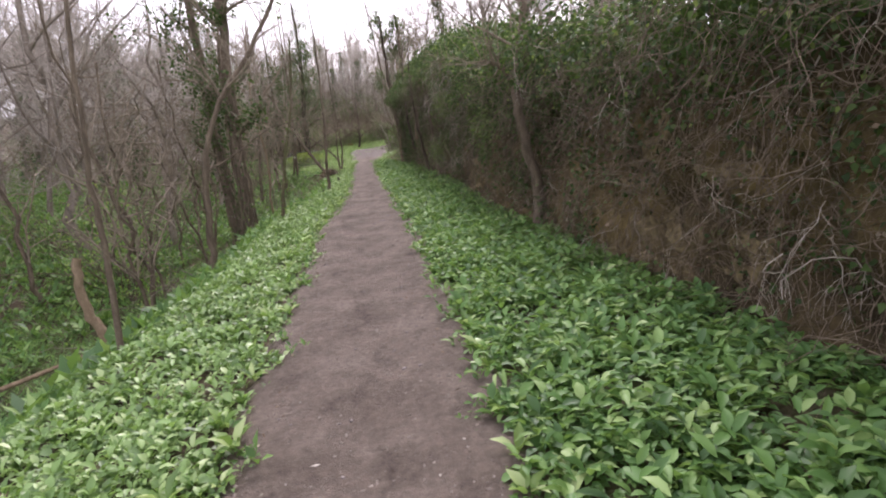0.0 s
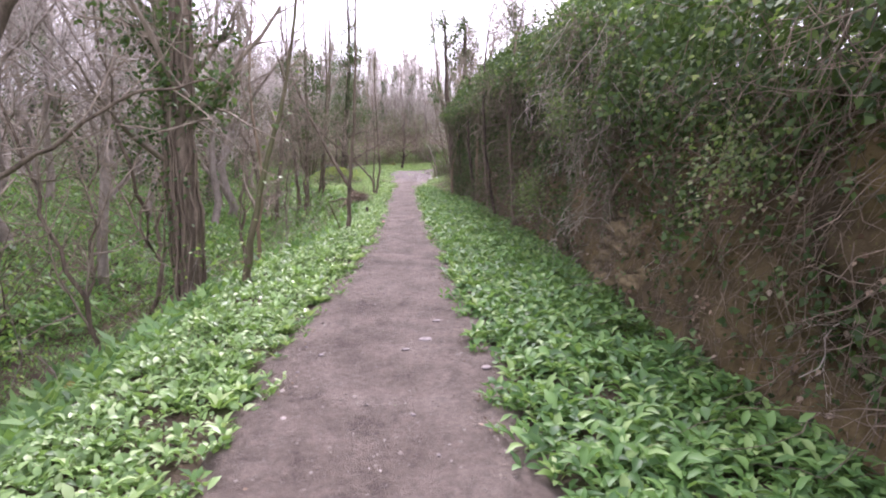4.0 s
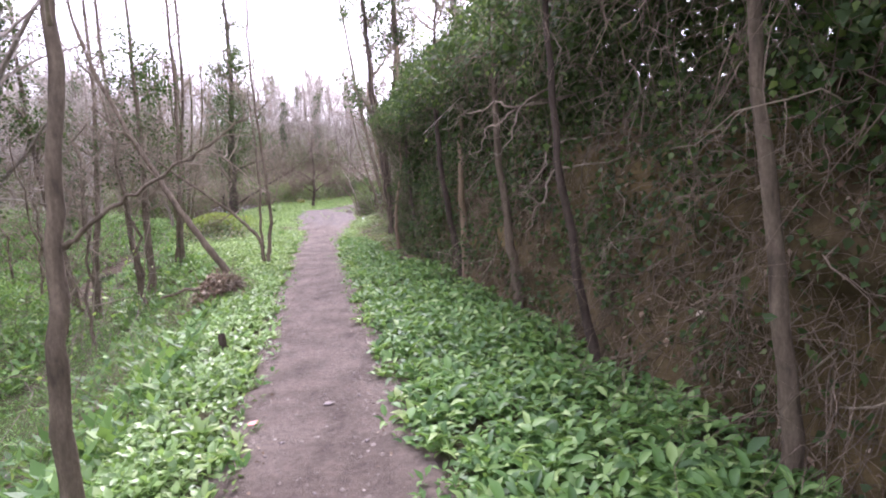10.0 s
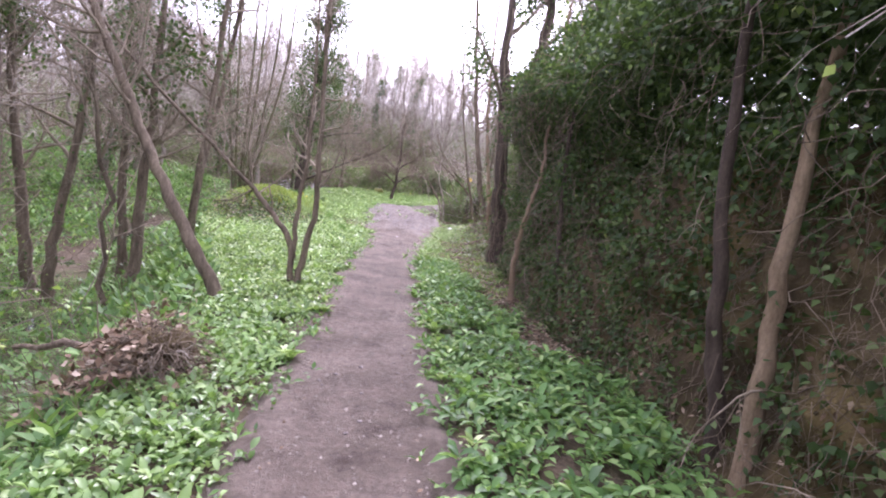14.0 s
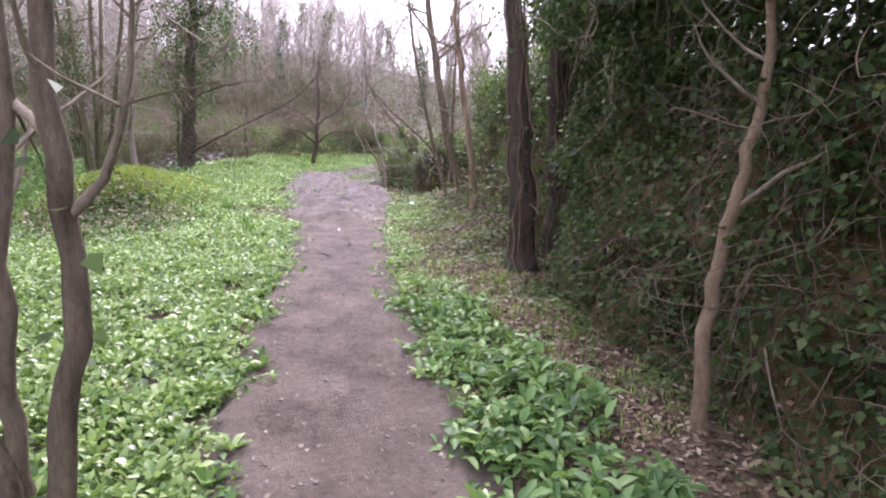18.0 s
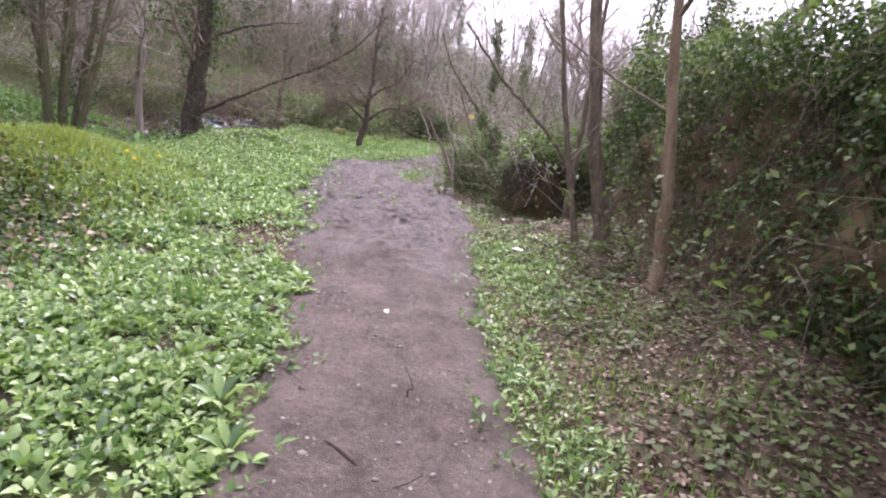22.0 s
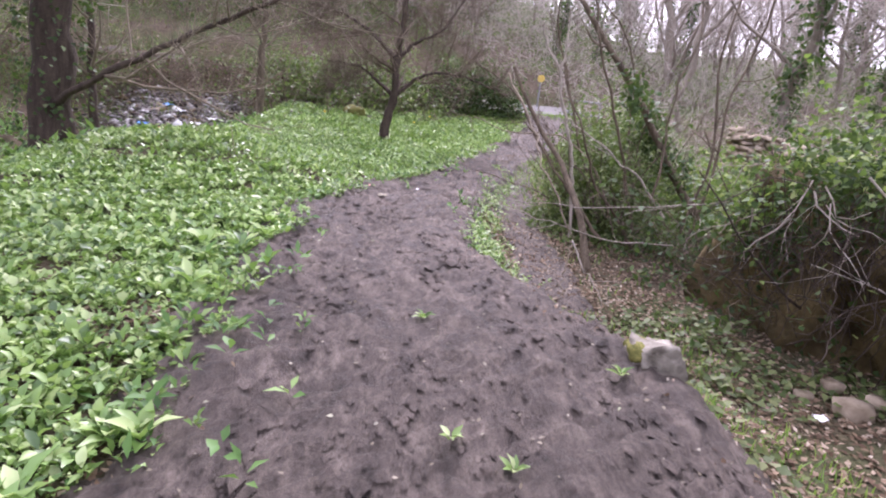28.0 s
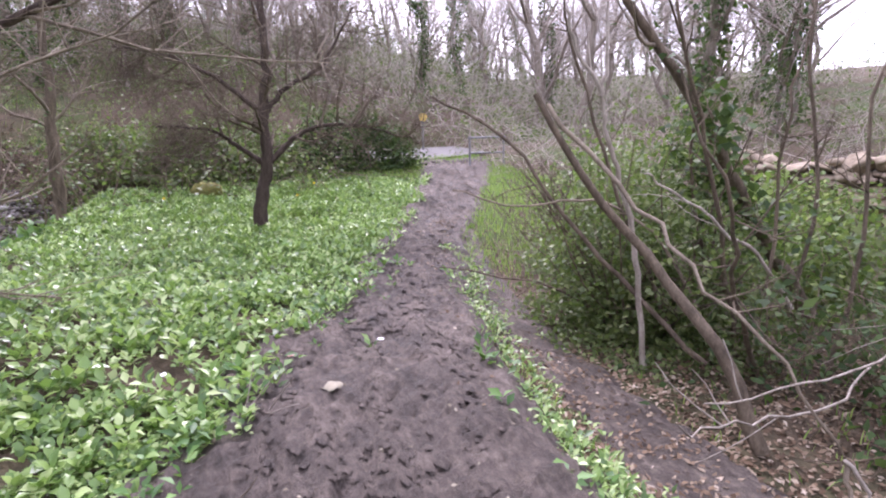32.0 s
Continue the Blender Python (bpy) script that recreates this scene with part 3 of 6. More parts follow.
def lane_geo():
    """The lane runs on to the left, on a shelf cut into the hillside."""
    along_x = np.arange(4.2, -22, -0.4)
    f = np.linspace(0, 1, 7)[None]
    X = np.repeat(along_x[:, None], 7, 1)
    Y = 59.55 + 2.5 * f + 0.12 * bumps(along_x, 0 * along_x, 0.8, 3)[:, None]
    v = np.stack([X, Y, height(X, Y) + 0.05], -1).reshape(-1, 3)
    k = (np.arange(len(along_x) - 1)[:, None] * 7 + np.arange(6)[None]).reshape(-1)
    return Geo().add(v, np.stack([k, k + 7, k + 8, k + 1], -1))


tagged(part("lane", lane_geo(), MUD), "mud-stained narrow lane on a shelf of the wooded hillside", "road", kind="structure")

# ---- branching ----
def branch_line(p, d, length, r, n=6, up=0.05, wob=0.16):
    d = np.array(d, float)
    d /= np.linalg.norm(d)
    q = [np.array(p, float)]
    for _ in range(n - 1):
        d = d + r.normal(0, wob, 3) + (0, 0, up)
        d /= np.linalg.norm(d)
        q.append(q[-1] + d * length / (n - 1))
    return np.array(q)


def ramify(geo, line, rad, r, count, length, depth, sides=4, start=0.3, up=0.1, spread=1.0, thin=0.004, grown=None):
    """Side branches along a line, each with its own twigs."""
    for _ in range(count):
        f = r.uniform(start, 0.98)
        i = min(int(f * (len(line) - 1)), len(line) - 2)
        p = line[i] + (line[i + 1] - line[i]) * (f * (len(line) - 1) - i)
        t = line[i + 1] - line[i]
        t = t / (np.linalg.norm(t) + 1e-9)
        s = r.normal(0, 1, 3)
        s -= t * (s @ t)
        s /= np.linalg.norm(s) + 1e-9
        L = length * r.uniform(0.5, 1.15) * (1.15 - 0.6 * f)
        q = branch_line(p, t * r.uniform(0.3, 0.9) + s * spread, L, r, 6 if depth > 0 else 4, up)
        r0 = max(rad * (1 - 0.6 * f) * r.uniform(0.3, 0.55), thin)
        tube(geo, q, np.linspace(r0, max(r0 * 0.25, thin * 0.55), len(q)), sides if depth > 0 else 3)
        if grown is not None:
            grown.append(q)
        if depth > 0:
            ramify(geo, q, r0, r, max(3, int(count * 0.45)), L * 0.5, depth - 1, 3, 0.2, up * 0.6, spread, thin)


def along(lines, n, r, start=0.15):
    """Points on some lines, with the line's direction there."""
    k = r.integers(0, len(lines), n)
    f = r.uniform(start, 1, n)
    p, d = np.zeros((n, 3)), np.zeros((n, 3))
    for i in range(n):
        q = lines[k[i]]
        s = f[i] * (len(q) - 1.001)
        j = int(s)
        p[i], d[i] = q[j] + (q[j + 1] - q[j]) * (s - j), q[j + 1] - q[j]
    return p, d / (np.linalg.norm(d, axis=1)[:, None] + 1e-9)


def twig_cloud(geo, lines, n, long, r, rad, up=0.25, again=2):
    """Fine twigs along branches, and finer ones on those."""
    p, d = along(lines, n, r)
    e = d * 0.7 + r.normal(0, 0.75, (n, 3)) + (0, 0, up)
    e *= (r.uniform(0.4, 1.0, n) * long / (np.linalg.norm(e, axis=1) + 1e-9))[:, None]
    twigs(geo, p, p + e, rad)
    for _ in range(again):
        f = r.uniform(0.2, 0.9, n)[:, None]
        h = e * 0.45 + r.normal(0, 0.28 * long, (n, 3)) * (0.6, 0.6, 0.6) + (0, 0, 0.1 * long)
        twigs(geo, p + e * f, p + e * f + h, rad * 0.7)


# ---- ground plants ----
def spread(n, x0, x1, y0, y1, keep):
    x, y = rng.uniform(x0, x1, n), rng.uniform(y0, y1, n)
    k = rng.random(n) < keep(x, y)
    return x[k], y[k]


def clumpy(x, y, seed=0.0):
    return smooth01(0.55 + 0.6 * bumps(x, y, 2.2, seed))


def right_bed(x, y):
    edge = path_right(y) + 0.05 + 0.15 * bumps(x * 0, y, 2.5, 3) + 0.08 * bumps(x * 0, y, 9, 1)
    far = np.interp(y, [-10, 24, 27, 31, 34, 36], [9, 9, 1.75, 1.55, 1.35, 1.25]) + 0.25 * bumps(x * 0, y, 1.7, 1)
    p = (x > edge) & (x < bank_foot(y) - 0.08) & (x < far) & (y < 36.4)
    patch = np.exp(-(((x - 1.85) / 0.42) ** 2 + ((y - 39.2) / 1.2) ** 2)) + np.exp(-(((x - 1.25) / 0.22) ** 2 + ((y - 37.0) / 1.6) ** 2)) * 0.7
    strip = np.exp(-(((x - np.interp(y, [45, 46.5, 48.5, 51], [1.08, 1.08, 1.55, 2.3])) / 0.22) ** 2)) * smooth01((y - 45.2) / 0.5) * smooth01((52 - y) / 2) * np.where(y < 46.9, 1.0, 0.5)
    return np.where(p, (0.2 + 0.8 * clumpy(x, y)) * (0.2 + 0.8 * smooth01((x - edge) / 0.3)), 0) + (patch + strip) * (x > edge)


def left_bed(x, y):
    edge = path_left(y) - 0.06 + 0.2 * smooth01((y - 39) / 2) - 0.17 * bumps(x * 0, y, 2.1, 5) - 0.09 * bumps(x * 0, y, 8, 2)
    p = (x < edge) & (x > verge_edge(y) - 0.25) & (y < 56)
    bare = np.exp(-(((x + 1.0) / 0.6) ** 2 + ((y - 39.6) / 0.75) ** 2)) + 0.8 * np.exp(-(((x + 0.75) / 0.3) ** 2 + ((y - 42.3) / 1.6) ** 2)) + 0.8 * np.exp(-(((x + 3.7) / 1.0) ** 2 + ((y - 38.6) / 0.9) ** 2))
    return np.where(p, (0.2 + 0.8 * clumpy(x, y, 2)) * (0.2 + 0.8 * smooth01((edge - x) / 0.3)) * np.clip(1 - 1.1 * bare, 0.04, 1) * (1 - 0.97 * np.exp(-(((x + 3.8) / 1.0) ** 2 + ((y - 40.6) / 1.9) ** 2))), 0)


def slope_bed(x, y):
    d = verge_edge(y) - x
    wet = (d > 2.25) & (d < 3.15)
    return np.where((d > 0.15) & ~wet & (d < 22), 0.5 + 0.5 * smooth01(0.5 + 0.9 * bumps(x, y, 0.5, 9)), 0) * np.clip(1.3 - d / 22, 0, 1) * (y < 57)


def garlic(geo, x, y, size=1.0, lift=0.03, shape=None, rise=(0.15, 1.15), per=4, wide=1.0):
    """Plants of a few leaves each, that spread from one root."""
    m = len(x) // per
    x, y = np.repeat(x[:m], per), np.repeat(y[:m], per)
    n = m * per
    tall = np.repeat(rng.uniform(0.55, 1.3, m) * (1 + 0.22 * bumps(x[:m], y[:m], 1.7, 3)), per)
    yaw = np.repeat(rng.uniform(0, 6.28, m), per) + np.tile(np.arange(per) * 2 * np.pi / per, m) + rng.normal(0, 0.35, n)
    px, py = x - np.sin(yaw) * 0.012, y + np.cos(yaw) * 0.012
    z = surface(px, py) + rng.uniform(lift, lift + 0.11, n) * size * tall
    leaves(geo, shape or garlic_leaf(), np.stack([px, py, z], -1), yaw, rng.uniform(*rise, n), rng.normal(0, 0.3, n),
           rng.uniform(0.085, 0.155, n) * size * tall, rng.uniform(0.048, 0.08, n) * size * tall * wide)


def carpet(name, label, mat, n, box, keep, size=1.0, shape=None, lift=0.03, rise=(0.15, 1.15), wide=1.0):
    g = Geo()
    garlic(g, *spread(n, *box, keep), size, lift, shape, rise, wide=wide)
    return tagged(part(name, g, mat, smooth=False), label, "wild garlic", kind="stuff")


carpet("wild_garlic_by_the_bank", "dense wild garlic carpet below the ivy bank, in the darker leaf tone", GARLIC, 185000, (0.3, 2.6, -3, 24), right_bed, 0.74, None, 0.04, (-0.15, 0.95))
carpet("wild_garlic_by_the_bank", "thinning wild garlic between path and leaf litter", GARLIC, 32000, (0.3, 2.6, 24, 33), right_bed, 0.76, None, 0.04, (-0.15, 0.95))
carpet("pale_weeds", "low pale green weeds and young garlic under the bushes", GARLIC_LIT, 100000, (0.3, 2.6, 31, 52), right_bed, 0.42, broad_leaf())
carpet("wild_garlic_verge", "bright green wild garlic verge along the gully edge", GARLIC_HALF_LIT, 255000, (-2.7, -0.2, -3, 28), left_bed, 0.52, wide=1.25)
carpet("wild_garlic_field", "wild garlic field sloping up from the path, sunlight put into its leaf colour", GARLIC_LIT, 540000, (-5.0, 0.6, 28, 47), left_bed, 0.44, None, 0.02, (0.3, 1.25), 1.4)
carpet("wild_garlic_crest", "bright wild garlic running up to the lane", GARLIC_LIT, 190000, (-5.4, 4.0, 47, 56), left_bed, 0.56, broad_leaf(), 0.02, (0.25, 1.2), 1.2)
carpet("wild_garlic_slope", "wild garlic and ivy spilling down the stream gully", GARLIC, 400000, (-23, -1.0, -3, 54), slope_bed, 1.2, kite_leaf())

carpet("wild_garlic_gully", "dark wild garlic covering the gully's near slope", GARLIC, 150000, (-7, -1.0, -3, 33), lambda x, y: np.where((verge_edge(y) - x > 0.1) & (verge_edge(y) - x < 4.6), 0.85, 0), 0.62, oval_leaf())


def fringe(x, y):
    a = np.exp(-(((x - path_left(y) + 0.04) / 0.14) ** 2)) * (left_bed(x - 0.15, y) > 0.1)
    b = np.exp(-(((x - path_right(y) - 0.04) / 0.14) ** 2)) * (right_bed(x + 0.15, y) > 0.1)
    c = 0.35 * smooth01((y - 41) / 2) * np.exp(-(((x - path_left(y) - 0.15) / 0.3) ** 2))
    return (a + b + c) * smooth01(0.35 + 0.9 * bumps(x, y, 3.1, 4))


carpet("garlic_seedlings", "small trampled garlic leaves creeping over the path edge", GARLIC, 90000, (-1.4, 2.0, -2, 50), fringe, 0.6, broad_leaf(), 0.03)

# single plants that can be told apart along the path's edges
def garlic_plant(seed):
    r = np.random.default_rng(seed)
    g, n = Geo(), r.integers(5, 9)
    yaw = np.arange(n) * 2 * np.pi / n + r.normal(0, 0.25, n)
    leaves(g, garlic_leaf(), np.stack([0.015 * -np.sin(yaw), 0.015 * np.cos(yaw), r.uniform(0.02, 0.06, n)], -1), yaw, r.uniform(0.45, 1.05, n),
           r.normal(0, 0.2, n), r.uniform(0.12, 0.19, n), r.uniform(0.06, 0.085, n))
    return g.mesh("garlic_plant", GARLIC_LIT)


plant_meshes = [garlic_plant(s) for s in range(7)]
edge_plants = thing("garlic_edge_plants", "single bright wild garlic plants along the path edge", "wild garlic")
for k in range(280):
    lft = rng.random() < 0.55
    y = rng.uniform(0.5, 46) if lft else rng.uniform(0.5, 35)
    x = (path_left(y) - rng.uniform(-0.02, 0.35)) if lft else (path_right(y) + rng.uniform(-0.02, 0.3))
    if (left_bed if lft else right_bed)(np.array([x - 0.1 if lft else x + 0.1]), np.array([y]))[0] < 0.2:
        continue
    ob = part("garlic_plant", plant_meshes[k % 7], None, edge_plants)
    ob.location, ob.rotation_euler, ob.scale = (x, y, float(height(x, y)) + 0.01), (0, 0, rng.uniform(0, 6.28)), (rng.uniform(0.65, 1.05),) * 3
for x, y in ((.66, 42.45), (.62, 42.05), (.42, 42.6), (1.35, 43.15), (.36, 43.7), (-.62, 45.9), (-.36, 46.7)):
    ob = part("garlic_plant", plant_meshes[int(y * 10) % 7], None, edge_plants)
    ob.location, ob.rotation_euler, ob.scale = (x, y, float(path_z(x, y))), (0, 0, y), (0.45, 0.45, 0.35)

# grass on the mound and the far verge
def tufts(name, label, n, box, keep, tall, mat=GRASSM, wide=1.0):
    g = Geo()
    x, y = spread(n, *box, keep)
    m = len(x)
    leaves(g, blade(), np.stack([x, y, height(x, y)], -1), rng.uniform(0, 6.28, m), rng.uniform(0.8, 1.5, m), rng.normal(0, 0.2, m), rng.uniform(0.5, 1.0, m) * tall, rng.uniform(0.007, 0.014, m) * wide)
    return tagged(part(name, g, mat, smooth=False), label, "grass", kind="stuff")


tufts("mound_grass", "yellow-green grass and moss on the garlic mound", 60000, (-6, -2, 37, 45), lambda x, y: np.exp(-(((x + 3.8) / 1.1) ** 2 + ((y - 40.6) / 2.0) ** 2)), 0.2, MOUND_GRASS, 1.7)
tufts("verge_grass", "short lime green grass verge by the lane", 50000, (-2.5, 6, 47, 59), lambda x, y: np.where(on_path(x, y, 0.05), 0, smooth01((y - 49) / 4) * smooth01((x + 2.2) / 2)), 0.16)
tufts("bank_foot_grass", "sparse pale grass on the lit verge under the bushes", 22000, (0.6, 2.6, 30, 45), lambda x, y: np.where(on_path(x, y, 0.05), 0, 0.8 * clumpy(x, y, 4)), 0.09)
tufts("track_grass", "low grass and weeds beside the side track", 7000, (1.0, 5.5, 45.5, 54), lambda x, y: np.where(on_path(x, y) | (np.abs(x - side(y, 0)) < 0.32), 0, 0.7 * clumpy(x, y, 6)), 0.11)
tufts("hill_grass", "rough grass on the hillside across the stream", 12000, (-14, 1, 53, 64), lambda x, y: 0.8 * clumpy(x * 0.4, y * 0.4, 3), 0.3)


def litter(name, label, n, box, keep, mat=DEADLEAF, size=0.7):
    g = Geo()
    x, y = spread(n, *box, keep)
    m = len(x)
    leaves(g, kite_leaf(), np.stack([x, y, surface(x, y) + rng.uniform(0.003, 0.03, m) * size], -1), rng.uniform(0, 6.28, m), rng.normal(0.05, 0.3, m), rng.normal(0, 0.4, m), rng.uniform(0.04, 0.09, m) * size, rng.uniform(0.03, 0.06, m) * size)
    return tagged(part(name, g, mat, smooth=False), label, "leaf litter", kind="stuff")


litter("leaf_litter", "brown dead leaves under the bank and bushes", 80000, (0.9, 4.6, 26, 48), lambda x, y: np.where(on_path(x, y, 0.02), 0, np.clip(1.2 - right_bed(x, y), 0, 1) * smooth01((x - 0.8) / 0.35)))
litter("bank_foot_litter", "brown leaf litter along the foot of the bank", 6500, (1.6, 2.9, -2, 28), lambda x, y: np.exp(-(((x - bank_foot(y) + 0.05) / 0.16) ** 2)))
litter("verge_litter", "dead leaves on the bare patch of verge", 18000, (-3, -0.3, 37.5, 44), lambda x, y: np.where(on_path(x, y, 0), 0, np.clip(1 - left_bed(x, y) * 1.2, 0, 1)))
litter("path_litter", "scattered dead leaves and crumbs on the path", 2200, (-1.1, 2.2, 0, 50), lambda x, y: on_path(x, y) * 0.55, STRAW, 0.3)
litter("path_edge_litter", "dead leaves and crumbs along both path edges", 26000, (-1.4, 2.4, -1, 50), lambda x, y: np.exp(-(((x - path_left(y) + 0.05) / 0.16) ** 2)) + np.exp(-(((x - path_right(y) - 0.05) / 0.16) ** 2)), DEADLEAF, 0.5)
litter("mud_litter", "small torn leaves and crumbs trodden into the mud", 2600, (-1.0, 2.4, 38, 56), lambda x, y: on_path(x, y, -0.05) * (0.35 + 0.6 * smooth01(bumps(x, y, 1.5, 3))), STRAW, 0.42)
litter("side_track_litter", "dead leaves over the side track", 9000, (1.0, 3.6, 43.5, 52.5), lambda x, y: np.exp(-(((x - side(y, 0.15)) / 0.55) ** 2)), DEADLEAF, 0.6)
litter("gully_litter", "dead leaves on the gully floor", 12000, (-10, -1, 0, 56), lambda x, y: np.where(verge_edge(y) - x > 0.3, 0.6, 0))


def pebbles():
    heap = thing("path_pebbles", "small grey pebbles pressed into the path", "pebbles")
    shapes = [blob(0.017, 0.013, 0.006, s, 1).mesh("pebble", GRAVEL, True) for s in range(5)]
    for k in range(170):
        y = rng.uniform(0.8, 40)
        x = rng.uniform(path_left(y) + 0.08, path_right(y) - 0.08)
        ob = part("pebble", shapes[k % 5], None, heap)
        ob.location, ob.rotation_euler, ob.scale = (x, y, float(path_z(x, y)) + 0.003), (0, 0, rng.uniform(0, 6.28)), (rng.uniform(0.4, 1.3) * (1.7 if k % 19 == 0 else 1),) * 3


pebbles()


def clods(n):
    """Small clods and crumbs kneaded up in the mud."""
    y = rng.uniform(37, 57, n)
    x = path_left(y) + 0.06 + rng.random(n) * (path_right(y) - path_left(y) - 0.12)
    k = rng.random(n) < smooth01((y - 37) / 5) * smooth01(0.45 + 0.7 * bumps(x * 2, y * 0.5, 2.0, 5))
    x, y = x[k], y[k]
    m = len(x)
    ball = np.array([(1, 0, 0), (0, 1, 0), (-1, 0, 0), (0, -1, 0), (.1, .1, .8), (.6, .6, .3), (-.6, .6, .35), (-.6, -.6, .3), (.6, -.6, .35)])
    v = ball[None] * (1 + rng.normal(0, 0.18, (m, 9, 3))) * ((0.006 + rng.gamma(2.0, 0.0055, m))[:, None] * np.stack([rng.uniform(.6, 1, m), rng.uniform(.9, 1.7, m), rng.uniform(.25, .5, m)], -1))[:, None]
    v += np.stack([x, y, path_z(x, y)], -1)[:, None]
    f = np.array([(0, 5, 4), (5, 1, 4), (1, 6, 4), (6, 2, 4), (2, 7, 4), (7, 3, 4), (3, 8, 4), (8, 0, 4)])
    g = Geo().add(v.reshape(-1, 3), ((np.arange(m) * 9)[:, None, None] + f[None]).reshape(-1, 3))
    tagged(part("mud_clods", g, PATH_EARTH, smooth=False), "dark clods of mud kneaded up along the path", "mud", kind="stuff")


clods(30000)


def crumbs(n):
    """Pale grit and crumbs of earth on the dry path, thicker along its edges."""
    y = rng.uniform(-2, 39, n)
    u = rng.beta(0.7, 0.7, n)
    x = path_left(y) + 0.02 + u * (path_right(y) - path_left(y) - 0.04)
    s = rng.gamma(2.0, 0.0022, n) + 0.002
    ball = np.array([(1, 0, 0), (0, 1, 0), (-1, 0, 0), (0, -1, 0), (.1, .1, .8)])
    v = ball[None] * (1 + rng.normal(0, 0.25, (n, 5, 3))) * (s[:, None] * np.stack([rng.uniform(.7, 1.2, n), rng.uniform(.7, 1.3, n), rng.uniform(.4, .8, n)], -1))[:, None]
    v += np.stack([x, y, path_z(x, y)], -1)[:, None]
    f = np.array([(0, 1, 4), (1, 2, 4), (2, 3, 4), (3, 0, 4)])
    g = Geo().add(v.reshape(-1, 3), ((np.arange(n) * 5)[:, None, None] + f[None]).reshape(-1, 3))
    tagged(part("path_grit", g, GRIT, smooth=False), "pale grit and crumbs of earth on the path", "grit", kind="stuff")


crumbs(17000)

# ---- ivy thicket on the bank ----
def thicket_top(y):
    return np.interp(y, [-8, 3, 5, 8, 11, 14, 17.5, 22, 28, 33, 35, 37, 42, 44], [2.8, 2.5, 2.45, 2.55, 2.85, 3.4, 3.8, 4.0, 4.25, 4.25, 3.6, 2.9, 2.5, 2.2])


def thicket_x(y, z):
    over = np.interp(y, [-8, 12, 15, 25, 33, 36, 45], [0.3, 0.4, 0.7, 0.65, 0.65, 0.15, 0.1])
    x = bank_foot(y) + 0.2 - over * smooth01((z - np.interp(y, [13, 16], [1.4, 2.3])) / 0.8) + 1.1 * smooth01((z - 2.7) / 2.2) + 0.26 * bumps(y, z, 1.4, 3) + 0.14 * bumps(y, z, 4.2, 7)
    return np.where(z < 2.0, np.minimum(x, bank_face(y, z) - 0.02), x)


def ivy_cover(name, label, n, y0, y1, deep, size, mat, zpow=0.8, zmin=0.15, gaps=True):
    y = rng.uniform(y0, y1, n)
    f = rng.random(n) ** zpow
    z = zmin + f * (thicket_top(y) + 0.22 * bumps(y, y * 0, 2.6, 1) + 0.25 * bumps(y, y * 0, 0.9, 4) + 0.12 * bumps(y, y * 0, 7.3, 2) + rng.gamma(1.2, 0.08, n) - zmin)
    if gaps:
        bare = np.exp(-(((y - 4.6) / 1.3) ** 2 + ((z - 0.75) / 0.65) ** 2)) + np.exp(-(((y - 12.6) / 1.2) ** 2 + ((z - 0.5) / 0.5) ** 2)) + 0.7 * np.exp(-(((y - 17.5) / 1.5) ** 2 + ((z - 0.7) / 0.6) ** 2))
        dens = smooth01(0.22 + 0.26 * z + 0.75 * bumps(y, z, 1.6, 6) + 0.55 * smooth01((y - 25) / 3) * smooth01((38 - y) / 2) * smooth01((2.5 - z) / 1) - 0.45 * smooth01((z - 2.6) / 1.2)+ 0.12 * smooth01((1.9 - z) / 0.5) * smooth01((y - 14) / 2) * smooth01((26 - y) / 2)) * np.clip(1 - 1.2 * bare, 0, 1)
        k = rng.random(n) < dens
        y, z = y[k], z[k]
    m = len(y)
    x = thicket_x(y, z) + rng.uniform(*deep, m)
    yaw = np.pi / 2 + rng.normal(0, 0.9, m)
    g = Geo()
    leaves(g, kite_leaf() if size > 0.09 else ivy_leaf(), np.stack([x, y, z + level(y)], -1), yaw, rng.normal(-0.75, 0.55, m), rng.normal(0, 0.6, m), rng.uniform(0.7, 1.3, m) * size, rng.uniform(0.7, 1.2, m) * size)
    return tagged(part(name, g, mat, smooth=False), label, "ivy", kind="stuff")


ivy_cover("bank_ivy", "dark glossy ivy hanging over the first stretch of bank", 52000, -7, 14, (-0.16, 0.3), 0.056, IVY)
ivy_cover("bank_ivy", "tall dark ivy thicket overhanging the path", 100000, 14, 36, (-0.16, 0.35), 0.056, IVY)
ivy_cover("bank_ivy", "ivy and bramble on the low end of the bank", 22000, 36, 44.5, (-0.16, 0.3), 0.055, IVY)
ivy_cover("inner_ivy", "shaded ivy deep inside the thicket", 85000, -7, 44, (0.3, 0.9), 0.068, IVY, 0.75, 0.9, False)
ivy_cover("canopy_ivy", "dark ivy mass high above the bank", 95000, 13, 37, (0.25, 1.5), 0.078, IVY, 0.6, 2.0, False)
ivy_cover("low_ivy", "dark ivy trailing down to the foot of the bank", 26000, 25.5, 37.5, (-0.06, 0.1), 0.05, IVY, 1.3, 0.03, False)
ivy_cover("pale_ivy", "young leaves and shoots over the low end of the bank", 6500, 36, 44.5, (-0.2, 0.2), 0.048, SHRUB, 0.5, 0.5)
ivy_cover("pale_ivy", "light green leaves on top of the thicket, coloured as lit", 8000, -6, 44, (-0.18, 0.1), 0.048, IVY_LIT, 0.45, 1.2)


